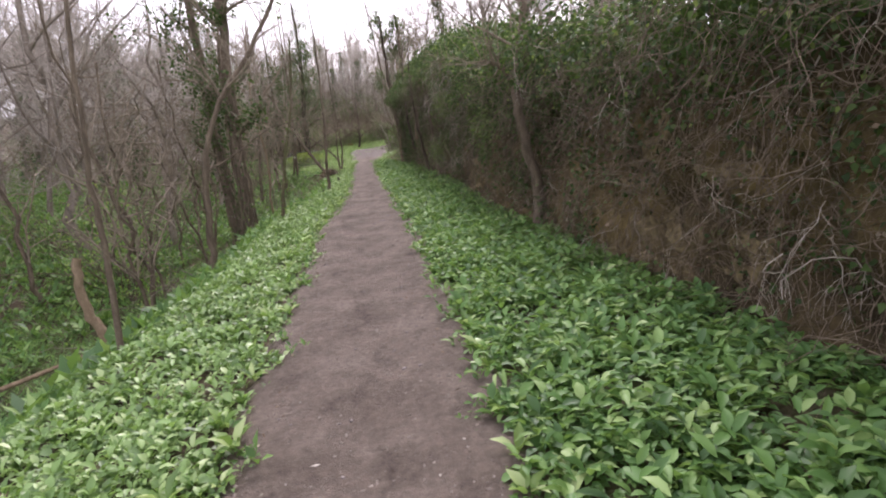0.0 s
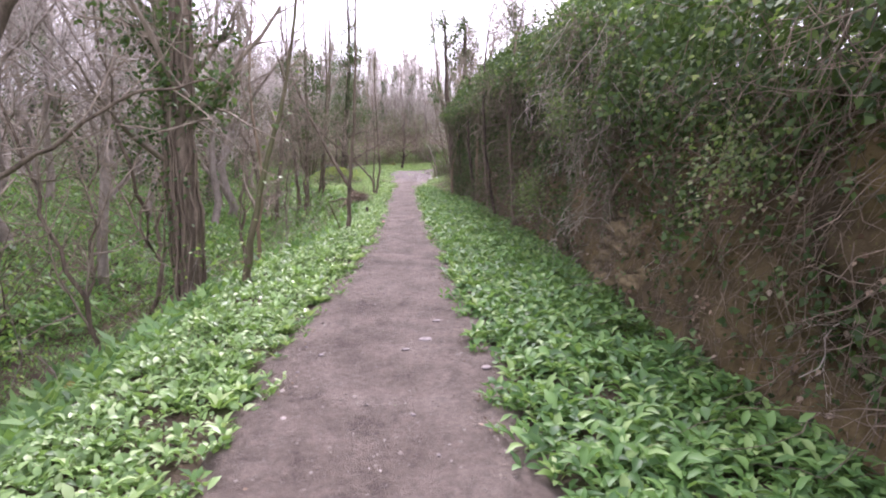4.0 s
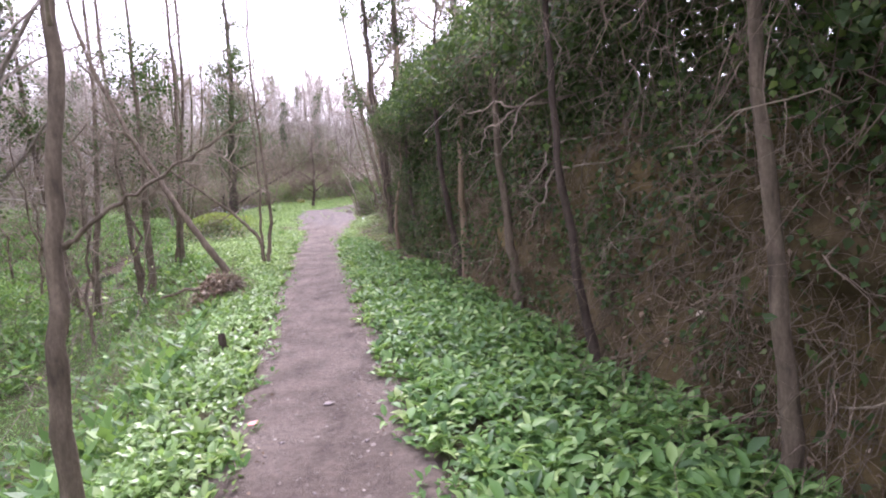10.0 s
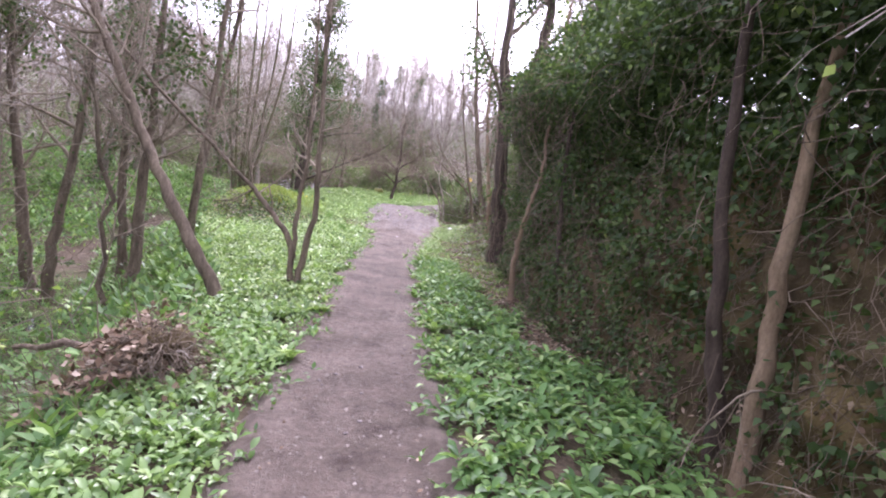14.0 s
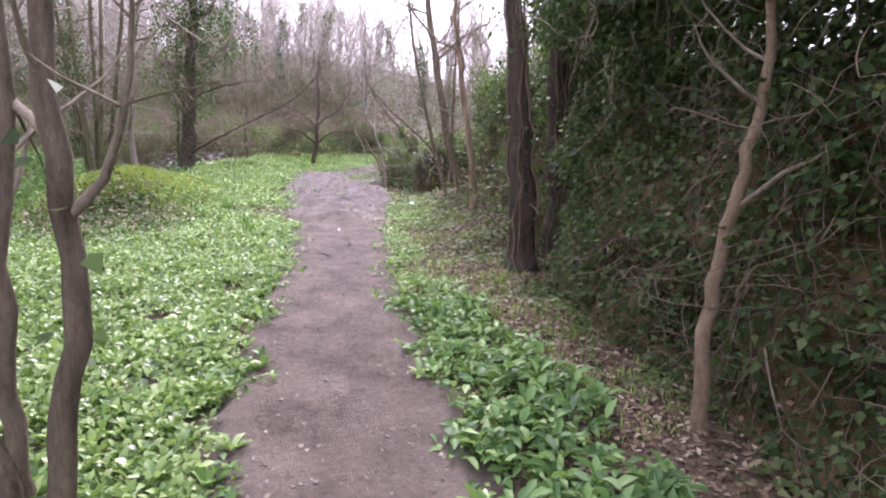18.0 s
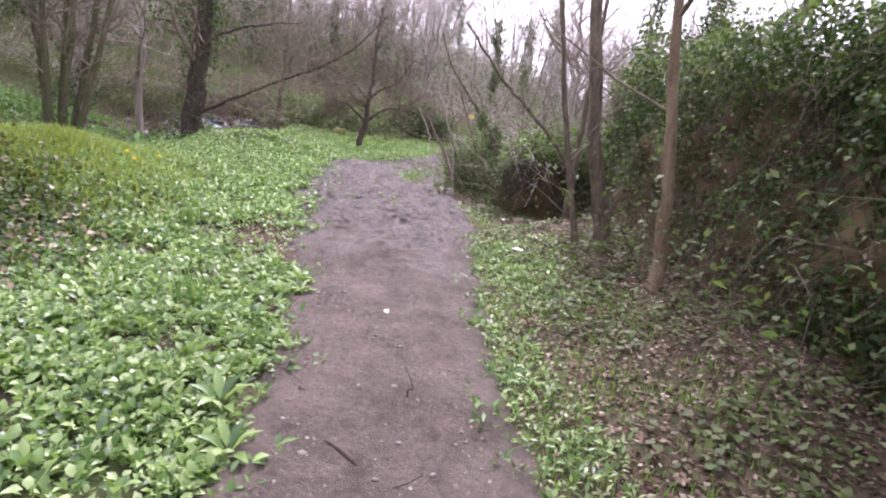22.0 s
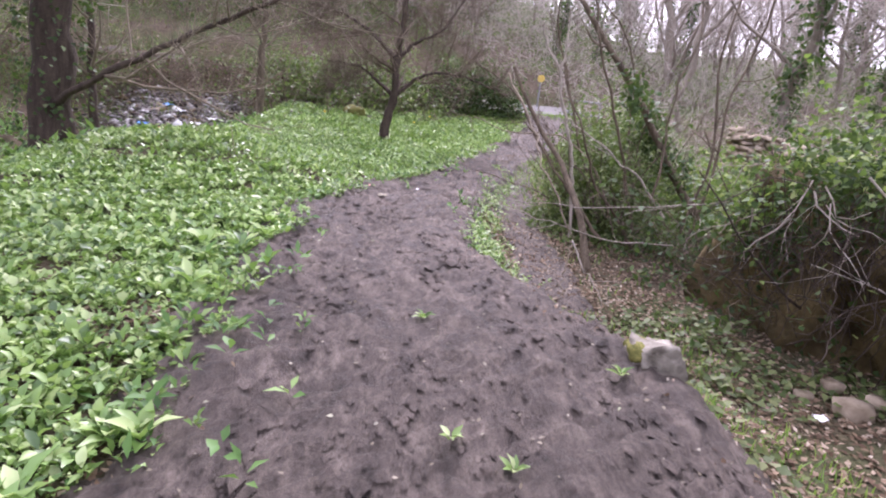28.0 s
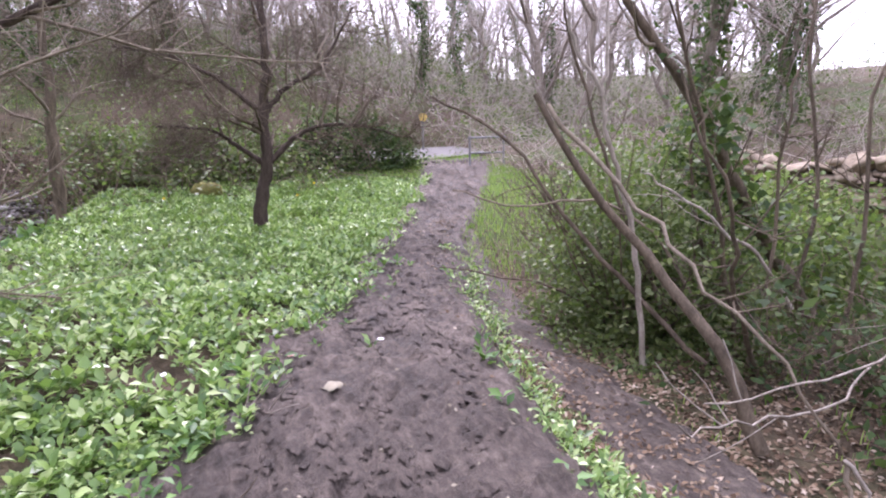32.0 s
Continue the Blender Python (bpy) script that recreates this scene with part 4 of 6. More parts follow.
def ivy_spray(y, z, x, n, label):
    """A bright hanging spray of ivy that juts from the bank."""
    g = Geo()
    p = np.array((x, y, z)) + rng.normal(0, 1, (n, 3)) * (0.12, 0.2, 0.15)
    p[:, 2] -= 0.5 * np.abs(p[:, 1] - y)
    leaves(g, ivy_leaf(), p, np.pi / 2 + rng.normal(0, 0.9, n), rng.normal(-0.6, 0.5, n), rng.normal(0, 0.5, n), rng.uniform(0.024, 0.042, n), rng.uniform(0.022, 0.038, n))
    tagged(part("ivy_spray", g, SHRUB, smooth=False), label, "ivy", kind="stuff")


ivy_spray(14.98, 1.05, 1.95, 900, "pale green spray of ivy hanging from the overhang")
ivy_spray(12.9, 2.1, 1.9, 800, "light ivy spray above the hanging branches")
ivy_spray(9.6, 1.6, 2.05, 600, "small ivy spray on the first bank")


def ground_ivy():
    g = Geo()
    x, y = spread(26000, 1.2, 3.6, 24, 45, lambda x, y: np.where(on_path(x, y, 0.1), 0, smooth01((x - 1.5) / 0.8) * smooth01(0.45 + 0.8 * bumps(x, y, 1.3, 8))))
    n = len(x)
    leaves(g, ivy_leaf(), np.stack([x, y, height(x, y) + rng.uniform(0.02, 0.08, n)], -1), rng.uniform(0, 6.28, n), rng.normal(0, 0.35, n), rng.normal(0, 0.35, n), rng.uniform(0.04, 0.075, n), rng.uniform(0.04, 0.07, n))
    return tagged(part("ground_ivy", g, SHRUB, smooth=False), "low ivy and weeds trailing over the leaf litter", "ivy", kind="stuff")


ground_ivy()


def mound_ivy():
    g, h = Geo(), Geo()
    for geo, n, low, long in ((g, 9000, 0.03, 0.07), (h, 2600, 0.02, 0.09)):
        x, y = spread(n * 3, -5.6, -2.0, 35.5, 40.5, lambda x, y: np.exp(-(((x + 3.6) / 0.95) ** 2 + ((y - 38.4) / 1.1) ** 2)))
        m = len(x)
        leaves(geo, ivy_leaf(), np.stack([x, y, height(x, y) + rng.uniform(low, low + 0.14, m)], -1), rng.uniform(0, 6.28, m), rng.normal(0, 0.45, m), rng.normal(0, 0.4, m), rng.uniform(0.5, 1, m) * long, rng.uniform(0.5, 0.95, m) * long)
    tagged(part("mound_ivy", g, IVY, smooth=False), "dark ivy over the near face of the grassy mound", "ivy", kind="stuff")
    tagged(part("mound_litter", h, DEADLEAF, smooth=False), "brown dead leaves caught in the ivy of the mound", "leaf litter", kind="stuff")


mound_ivy()


def crest_leaves():
    g = Geo()
    n = 24000
    y, u = rng.uniform(-7, 44, n), rng.random(n)
    x = bank_foot(y) + 0.1 + 2.6 * u
    z = thicket_top(y) - 0.35 * u + 0.45 * bumps(x, y, 1.3, 2) + 0.2 * bumps(x, y, 4.1, 5) + rng.uniform(-0.4, 0.3, n)
    leaves(g, ivy_leaf(), np.stack([x, y, z + level(y)], -1), rng.uniform(0, 6.28, n), rng.normal(-0.1, 0.5, n), rng.normal(0, 0.5, n), rng.uniform(0.04, 0.08, n), rng.uniform(0.04, 0.075, n))
    return tagged(part("bank_crest_bushes", g, IVY_LIT, smooth=False), "leafy bushes along the top of the bank, coloured as lit", "bush", kind="stuff")


crest_leaves()


def hang(p, length, drop, out, r, sway=0.5):
    """A wandering vine that hangs from p."""
    n = max(4, int(length / 0.11))
    d = np.array([out, r.normal(0, sway), -drop])
    q = [np.array(p, float)]
    for _ in range(n):
        d = d + r.normal(0, 0.42, 3) + (0, 0, -0.10)
        d /= np.linalg.norm(d)
        q.append(q[-1] + d * 0.11)
    return np.array(q)


def vines(name, label, n, y0, y1, rad, mat, length=(0.4, 1.6), spots=(), fork=0):
    g, r = Geo(), np.random.default_rng(int(y0 * 10) + n)
    for _ in range(n):
        y = r.uniform(y0, y1)
        if spots and r.random() < 0.6:
            c, w = spots[r.integers(len(spots))]
            y = r.normal(c, w)
        z = r.uniform(0.25, min(float(thicket_top(y)), 3.3))
        p = (float(thicket_x(y, z)) - r.uniform(-0.10, 0.12), y, z + float(level(y)))
        q = hang(p, r.uniform(*length), r.uniform(0.1, 1.0), -r.uniform(-0.2, 0.5), r)
        q = q[q[:, 2] > height(q[:, 0], q[:, 1]) + 0.02]
        if len(q) > 3:
            w = r.uniform(*rad)
            tube(g, q, np.linspace(1, 0.35, len(q)) * w, 5 if fork else 3)
            if fork:
                ramify(g, q, w, r, fork, 0.4, 1, 4, 0.15, -0.32, 0.7, 0.0016)
    return tagged(part(name, g, mat), label, "vine", kind="stuff")


vines("dead_vines", "tangled pale dead vines hanging from the bank", 2600, 0, 14, (0.0015, 0.005), VINE, spots=((3.6, 0.9), (5.6, 1.1), (8.2, 0.9), (12.6, 0.7)))
vines("dead_vines", "fine dead vines under the dark overhang", 3400, 14, 37, (0.0015, 0.005), VINE, spots=((17.3, 0.8), (18.9, 0.8), (22, 1.5), (29.5, 1)))
vines("dead_vines", "dead bramble stems at the low end of the bank", 560, 36, 44.5, (0.002, 0.006), VINE)
vines("hanging_branches", "forked bleached dead branches hanging down the bank", 64, 11.6, 14.2, (0.0025, 0.008), WHITE_STEM, (0.5, 1.2), ((12.4, 0.3), (13.3, 0.3)), 5)
vines("hanging_branches", "thin pale dead branches trailing from the first bank", 36, 1, 9, (0.003, 0.007), WHITE_STEM, (0.5, 1.1), ((3.2, 0.6), (5.8, 0.5), (8.0, 0.5)), 4)
vines("hanging_branches", "grey forked branches under the dark overhang", 62, 14.5, 34, (0.003, 0.009), TWIG, (0.6, 1.3), ((16.4, 0.5), (17.6, 0.4), (20.4, 0.4), (31.8, 0.4)), 4)

def bank_skin():
    """Fine roots, dead leaves and small ivy on the bank's earth face."""
    def face(n):
        y, z = rng.uniform(-6, 43, n), rng.uniform(0.03, 2.1, n)
        return np.stack([bank_face(y, z) - 0.015, y, z * bank_top(y) / 2.3 + height(bank_foot(y), y)], -1)
    g = Geo()
    p = face(15000)
    e = np.stack([-rng.uniform(0.0, 0.7, len(p)), rng.normal(0, 0.8, len(p)), rng.normal(-0.5, 0.6, len(p))], -1)
    e *= (rng.uniform(0.08, 0.38, len(p)) / np.linalg.norm(e, axis=1))[:, None]
    twigs(g, p, p + e, rng.uniform(0.0015, 0.004, len(p)))
    tagged(part("bank_roots", g, VINE), "fine brown roots and stalks out of the bank earth", "root", kind="stuff")
    for name, label, n, mat in (("bank_litter", "dead leaves caught on the steep bank", 9000, DEADLEAF), ("bank_face_ivy", "small ivy leaves creeping over the bank earth", 26000, IVY)):
        h, p = Geo(), face(n)
        k = smooth01(0.4 + 0.9 * bumps(p[:, 1], p[:, 2], 1.9, 3 if mat == IVY else 8)) > rng.random(n)
        p = p[k]
        n = len(p)
        leaves(h, kite_leaf(), p, np.pi / 2 + rng.normal(0, 0.9, n), rng.normal(-0.8, 0.5, n), rng.normal(0, 0.5, n), rng.uniform(0.03, 0.065, n), rng.uniform(0.03, 0.06, n))
        tagged(part(name, h, mat, smooth=False), label, "ivy" if mat == IVY else "leaf litter", kind="stuff")


bank_skin()

# rock that shows through the bank
def bank_stones():
    """Rough ledges of ochre rock, row over row, where the earth has fallen away."""
    shapes = [blob(0.5, 0.5, 0.5, s + 20, 3, 0.42, 0.6).mesh("stone", STONE, False) for s in range(8)]
    k = 0
    for y0, y1, top in ((3.6, 6.2, 1.35), (11.3, 13.0, 1.0)):
        z = 0.02
        while z < top:
            tall = rng.uniform(0.1, 0.26)
            y = y0 + rng.uniform(0, 0.4) + 0.5 * max(0, z - 0.6)
            while y < y1 - 0.4 * z:
                w = rng.uniform(0.15, 0.5)
                if rng.random() < 0.85:
                    ob = part("stone", shapes[k % 8], None, bank)
                    ob.location = (float(bank_face(y, z)) + 0.13 + rng.uniform(-0.04, 0.05), y + w / 2, z + tall / 2 + rng.normal(0, 0.02))
                    ob.scale, ob.rotation_euler = (0.24, w * 1.12, tall * 1.15), (rng.normal(0, 0.14), rng.normal(0, 0.15), rng.normal(0, 0.18))
                    k += 1
                y += w
            z += tall


bank_stones()

def overhanging_branches():
    """Bare crooked branches that reach out of the overhang towards the path."""
    t = thing("dead_branch", "crooked bleached bare branches reaching out of the overhang", "branch", at=(2.3, 20.6, 2.2))
    r = np.random.default_rng(345)
    o = np.array((2.3, 20.6, 2.2))
    for pts, rad in ((((2.10, 21.17, 2.27), (1.95, 21.31, 2.35), (1.85, 21.40, 2.29), (1.70, 21.49, 2.27), (1.65, 21.52, 2.29), (1.60, 21.62, 2.18), (1.50, 21.81, 2.14)), .010),
                     (((2.20, 20.95, 2.35), (1.95, 20.89, 2.09), (1.90, 20.81, 1.97), (1.80, 20.77, 1.86), (1.70, 20.81, 1.81)), .010),
                     (((2.10, 21.17, 2.27), (1.90, 21.06, 2.12), (1.80, 21.17, 2.09), (1.70, 21.12, 1.88), (1.60, 21.23, 1.87)), .010),
                     (((2.25, 20.68, 1.87), (2.10, 20.53, 1.71), (1.90, 20.41, 1.55), (1.80, 20.45, 1.44)), .008),
                     (((2.20, 20.54, 1.65), (2.00, 20.34, 1.41), (1.90, 20.28, 1.38), (1.75, 20.17, 1.09)), .009)):
        g = Geo()
        root = np.array(pts[0]) + (0.7, -0.25, 0.1)
        q = curve([root - o] + [np.array(p) - o for p in pts], 26, 0.012, r)
        tube(g, q, np.linspace(rad * 1.3, rad * 0.3, 26), 7)
        ramify(g, q, rad, r, 7, 0.34, 1, 5, 0.35, -0.12, 0.9, 0.0018)
        part("branch", g, TWIG, t)


overhanging_branches()

# ---- trees ----
def ivy_on(line, rad, r, n, size=0.065, top=1.0):
    """Ivy leaves round a trunk."""
    f = r.random(n) ** 1.2 * top * (len(line) - 1)
    i = np.clip(f.astype(int), 0, len(line) - 2)
    p = line[i] + (line[i + 1] - line[i]) * (f - i)[:, None]
    a = r.uniform(0, 6.28, n)
    out = rad * 1.1 + r.gamma(1.6, min(0.05, 0.012 + rad * 0.25), n)
    p = p + np.stack([np.cos(a) * out, np.sin(a) * out, r.normal(0, 0.05, n)], -1)
    g = Geo()
    leaves(g, ivy_leaf(), p, a - np.pi / 2, r.normal(-0.6, 0.5, n), r.normal(0, 0.5, n), r.uniform(0.7, 1.3, n) * size, r.uniform(0.7, 1.2, n) * size)
    return g


def ivy_mass(lines, mass, r):
    """Clumps of ivy about a trunk and its limbs, between two heights: low, reach, leaves, top."""
    low, wide, n, top = mass
    m = n // 45
    p, d = along(lines, m * 3, r, 0.1)
    p = p[(p[:, 2] > low) & (p[:, 2] < top)][:m]
    c = p + r.normal(0, 1, p.shape) * (wide * 0.6, wide * 0.6, wide * 0.45)
    i = r.integers(0, len(c), n)
    q = c[i] + r.normal(0, 1, (n, 3)) * (0.17, 0.17, 0.2) * (0.6 + wide * 0.5)
    g = Geo()
    leaves(g, kite_leaf(), q, r.uniform(0, 6.28, n), r.normal(-0.6, 0.5, n), r.normal(0, 0.5, n), r.uniform(0.06, 0.11, n), r.uniform(0.055, 0.10, n))
    return g


def tree(label, base, stems, mat, seed, twig=None, limbs=9, reach=1.6, depth=1, ivy=0, ivy_mat=None, kind="tree", start=0.35, group="", climbers=0, sink=0.12, up=0.1, mass=None):
    """A tree of one or more stems; each stem: points from the base, radius at foot and tip."""
    r = np.random.default_rng(seed)
    x, y = base
    t = thing(kind, label, "tree" if "tree" in kind else kind, group, at=(x, y, float(height(x, y)) - sink))
    crown, climb = Geo(), Geo()
    for k, (pts, r0, r1) in enumerate(stems):
        line = curve(pts, max(14, 5 * len(pts)), 0.008 + 0.06 * r0 * (reach > 1), r)
        g = Geo()
        rad = r1 + (r0 - r1) * (1 - np.linspace(0, 1, len(line))) ** 1.1
        rad[:3] *= (1.45, 1.2, 1.05)
        tube(g, line, rad * (1 + 0.05 * np.sin(np.arange(len(line)) * 1.9 + seed)), 10)
        stem = part("trunk" if k == 0 else "stem", g, mat, t)
        base_stem = stem if k == 0 else base_stem
        grown = []
        ramify(crown, line, r0, r, limbs + (limbs // 2 if reach > 1 else 0), reach, depth, 5, start, up, grown=grown)
        if reach > 1:
            clear = [q for q in grown if q[:, 2].min() > 3.0 or (q[:, 0] + x).max() < -1.5 or (q[:, 0] + x).min() > 2.2 or y > 46]
            high = line[line[:, 2] > 3.0]
            if clear:
                twig_cloud(crown, clear + ([high] if len(high) > 2 else []), 24 * len(clear), 0.6, r, 0.0035)
        if ivy and (k == 0 or len(pts) > 4 and "stemmed" in label):
            part("ivy", ivy_on(line, r0, r, ivy, top=0.9), ivy_mat or IVY, stem, "dark ivy on the trunk", False)
        if mass and k == 0:
            part("ivy_crown", ivy_mass([line] + [q for q in grown if q[0][2] > mass[0]], mass, r), ivy_mat or IVY, stem, "dense dark ivy hanging about the branches", False)
        for _ in range(climbers):
            a, ph = r.uniform(0, 6.28), r.uniform(0, 6)
            m = int(len(line) * r.uniform(0.5, 0.95))
            aa = a + np.cumsum(r.normal(0, 0.22, m))
            off = np.stack([np.cos(aa), np.sin(aa), 0 * aa], -1) * (rad[:m, None] * r.uniform(1.0, 1.25) + 0.012)
            tube(climb, line[:m] + off, r.uniform(0.006, 0.02), 4)
    if crown.n:
        part("crown", crown, twig or mat, t, "bare spreading branches and twigs")
    if climb.n:
        part("climber", climb, VINE, base_stem, "dead ivy stems climbing the trunk")
    return t


S = lambda *p: [tuple(q) for q in p]
# along the gully, in walking order
tree("thin grey sapling leaning over the gully edge", (-2.45, 5.5), [(S((0, 0, 0), (.05, .1, 1.2), (.12, .1, 2.4), (.3, .2, 4.2), (.4, .3, 6)), .032, .012)], BARK, 1, TWIG, 8, 0.9)
tree("broken reddish dead stem at the gully edge", (-2.65, 6.0), [(S((0, 0, 0), (-.12, 0, .35), (-.24, 0, .75), (-.2, 0, 1.15)), .055, .04)], BARK_PALE, 2, TWIG, 1, 0.4, 0, kind="dead_tree")
tree("slender brown tree bending over the path edge", (-2.55, 9.35), [(S((0, 0, 0), (.08, 0, .9), (.2, .05, 1.8), (.5, .1, 2.7), (1.1, .2, 3.5), (1.9, .5, 4.8), (2.3, .7, 6)), .062, .02), (S((.2, .05, 1.85), (.65, 0, 2.05), (1.25, -.1, 2.35), (1.7, -.1, 2.45)), .018, .005)], BARK, 3, TWIG, 4, 1.1)
tree("tall ivy-choked trunk with dead climbers", (-2.75, 13.9), [(S((0, 0, 0), (.03, 0, 1.5), (.05, 0, 3), (.2, .1, 5), (.5, .2, 8), (.6, .3, 11)), .15, .05)], BARK, 4, TWIG, 14, 2.2, ivy=420, climbers=16, mass=(2.4, 0.3, 2600, 12))
tree("mossy leaning stem beside the path", (-1.95, 13.45), [(S((0, 0, 0), (.12, 0, .7), (.3, .1, 1.5), (.6, .2, 2.6), (.8, .3, 4)), .055, .015)], BARK_MOSS, 5, TWIG, 8, 0.9, ivy=60, ivy_mat=IVY_LIT)
tree("old trunk hung with dead ivy stems", (-3.3, 15.3), [(S((0, 0, 0), (-.08, 0, 1.5), (-.15, .1, 3.2), (-.2, .2, 6), (0, .4, 10)), .16, .05)], BARK, 6, TWIG, 12, 2.2, ivy=500, climbers=16, mass=(2.2, 0.35, 3200, 12))
tree("thin bare tree in the gully", (-2.75, 17.8), [(S((0, 0, 0), (-.05, 0, 1), (.05, .1, 2.2), (-.1, .2, 4), (.1, .2, 6)), .045, .012)], BARK_PALE, 7, TWIG, 10, 1.1)
tree("slender brown tree at the verge with one long low branch", (-1.12, 18.7), [(S((0, 0, 0), (.01, 0, .6), (.05, .02, 1.2), (.12, .05, 1.9), (.2, .1, 3.0), (.25, .2, 4.6), (.2, .3, 7)), .055, .018), (S((.12, .05, 1.6), (.35, 0, 1.76), (.6, -.05, 1.9), (.85, -.05, 2.04), (1.1, -.05, 2.2)), .012, .003)], BARK, 8, TWIG, 7, 0.6, start=.55)
tree("low forked sapling among the garlic", (-1.24, 18.6), [(S((0, 0, 0), (-.08, -.05, .35), (-.25, -.1, .8)), .022, .008)], BARK_MOSS, 9, TWIG, 4, 0.4, 0, kind="sapling")
tree("leaning brown trunk crossing the gully edge", (-1.7, 28.3), [(S((.05, 0, 0), (-.35, 0, .75), (-.85, .1, 1.55), (-1.3, .2, 2.45), (-1.75, .3, 3.4), (-2.3, .5, 4.8), (-2.6, .6, 6.5)), .08, .025)], BARK, 10, TWIG, 9, 1.4)
tree("forked tree with one limb leaning far over the stream", (-1.08, 29.35), [(S((.05, 0, 0), (.12, 0, .5), (.22, 0, 1.1), (.2, 0, 2.0), (.16, .05, 3.0), (.1, .1, 4.5), (.2, .2, 6.5)), .052, .018), (S((-.03, 0, .05), (-.05, 0, .65), (-.35, .05, 1.1), (-.9, .1, 1.6), (-2.2, .2, 2.75), (-3.2, .3, 3.8)), .05, .015), (S((-.02, .05, .5), (0, .05, 1.2), (.05, .1, 2.4), (0, .1, 4)), .04, .012)], BARK, 11, TWIG, 8, 1.2, ivy=40)
for k, (x, y, lx, r0) in enumerate([(-6.0, 32.2, -.5, .12), (-5.4, 31.6, .4, .10), (-4.5, 32.3, -.2, .09), (-4.1, 31.8, .1, .11), (-3.5, 32.6, .25, .08), (-3.75, 33.2, .5, .07), (-7.2, 30.2, -.9, .13)]):
    tree("bare brown stream-side tree with leaning trunk", (x, y), [(S((0, 0, 0), (lx * .3, 0, 1.4), (lx * .8, .1, 3), (lx * 1.3, .2, 5.5), (lx * 1.4, .4, 9)), r0, .03)], BARK, 20 + k, TWIG, 12, 1.9, ivy=160, group="stream-side trees", mass=(2.6, 0.5, 3000, 12) if k in (0, 3, 6) else None)
tree("many-stemmed coppiced tree behind the mound", (-6.3, 46.6), [(S((dx * .2, dy * .2, 0), (dx * .5, dy, 1.5), (dx, dy * 1.5, 3.4), (dx * 1.7, dy * 2, 6.5), (dx * 1.9, dy * 2, 9)), .085, .03) for dx, dy in ((-.5, .1), (-.2, -.1), (.05, .15), (.3, -.05), (.85, .1), (.55, .2))], BARK_MOSS, 40, TWIG, 9, 1.8, ivy=260, mass=(3.0, 0.5, 3000, 12))
tree("large dark ivy-clad tree by the rubbish-strewn gully", (-4.1, 48.4), [(S((0, 0, 0), (.05, 0, 1.5), (.18, 0, 3.2), (.4, .1, 5.5), (.6, .2, 8.5), (.6, .2, 12)), .27, .07), (S((.08, -.1, .95), (.6, -.4, 1.25), (1.6, -.5, 1.8), (2.8, -.5, 2.42), (3.7, -.7, 3.0), (4.4, -1.0, 3.8)), .048, .012), (S((.1, -.1, 2.6), (.9, -.6, 3.0), (1.8, -1.2, 3.2), (2.6, -1.6, 3.3)), .035, .01)], BARK_DARK, 41, TWIG, 14, 2.4, ivy=1800, start=.25, mass=(2.3, 0.85, 13000, 12))
tree("thin dark trunk in the gully below the mound", (-4.9, 51.3), [(S((0, 0, 0), (-.05, 0, 1.5), (0, 0, 3.2), (.1, 0, 6)), .09, .03)], BARK_DARK, 42, TWIG, 8, 1.4, ivy=80)
tree("brown ivy trunk beside the dumped rubbish", (-2.9, 54.6), [(S((0, 0, 0), (.05, 0, 1.2), (.12, 0, 2.6), (.1, .1, 5)), .11, .04)], BARK, 43, TWIG, 9, 1.7, ivy=90)
tree("small spreading bare tree in the garlic", (0.0, 52.6), [(S((0, 0, 0), (.02, 0, .5), (.14, 0, 1.0), (.14, 0, 1.7), (.25, 0, 2.5), (.2, .1, 3.6), (.3, .1, 4.6)), .11, .03), (S((.1, 0, .95), (.45, 0, 1.35), (.85, -.1, 1.55), (1.5, -.2, 1.55), (2.2, -.3, 1.35)), .05, .01), (S((.13, 0, 1.05), (-.25, 0, 1.35), (-.6, -.1, 1.55), (-1.2, -.2, 1.6)), .04, .01), (S((.14, 0, 1.7), (.5, .1, 2.1), (1.0, .2, 2.4), (1.5, .2, 3.2)), .045, .012), (S((.14, 0, 1.75), (-.4, .1, 2.2), (-1.0, .1, 2.5), (-1.6, .1, 2.6)), .04, .01)], BARK_DARK, 44, BARK, 13, 1.15, start=.3)

# along the bank, in walking order
tree("grey trunk rising through the hanging ivy", (2.3, 8.0), [(S((.05, 0, .1), (.06, 0, .75), (-.08, 0, 1.6), (-.1, .05, 2.2), (.1, .1, 2.9), (.3, .2, 4.2), (.5, .3, 6.5)), .082, .04), (S((-.1, .05, 2.15), (-.3, 0, 2.4), (-.55, 0, 2.5)), .04, .02)], BARK, 60, TWIG, 9, 1.5, ivy=60, start=.45)
for k, (x, y, lx, ly, r0, m) in enumerate([(2.35, 18.1, -.12, .1, .055, BARK), (2.27, 20.0, -.3, .0, .045, BARK_DARK), (2.42, 22.3, -.14, .1, .066, BARK), (2.42, 25.0, -.28, .0, .066, BARK_DARK), (2.36, 24.65, .02, .0, .07, BARK_PALE), (2.3, 28.6, -.1, .1, .04, BARK_DARK)]):
    tree("slim upright trunk against the dark ivy bank", (x, y), [(S((0, 0, 0), (lx * .5, 0, .9), (lx, ly, 2.0), (lx * 1.4 + .1, ly * 2, 3.4), (lx * 2 + .4, ly * 3, 4.6), (lx * 2 + .6, ly * 3 + .2, 5.4)), r0, .006)], m, 70 + k, TWIG, 6, 1.1, ivy=30, start=.62, group="bank trees")
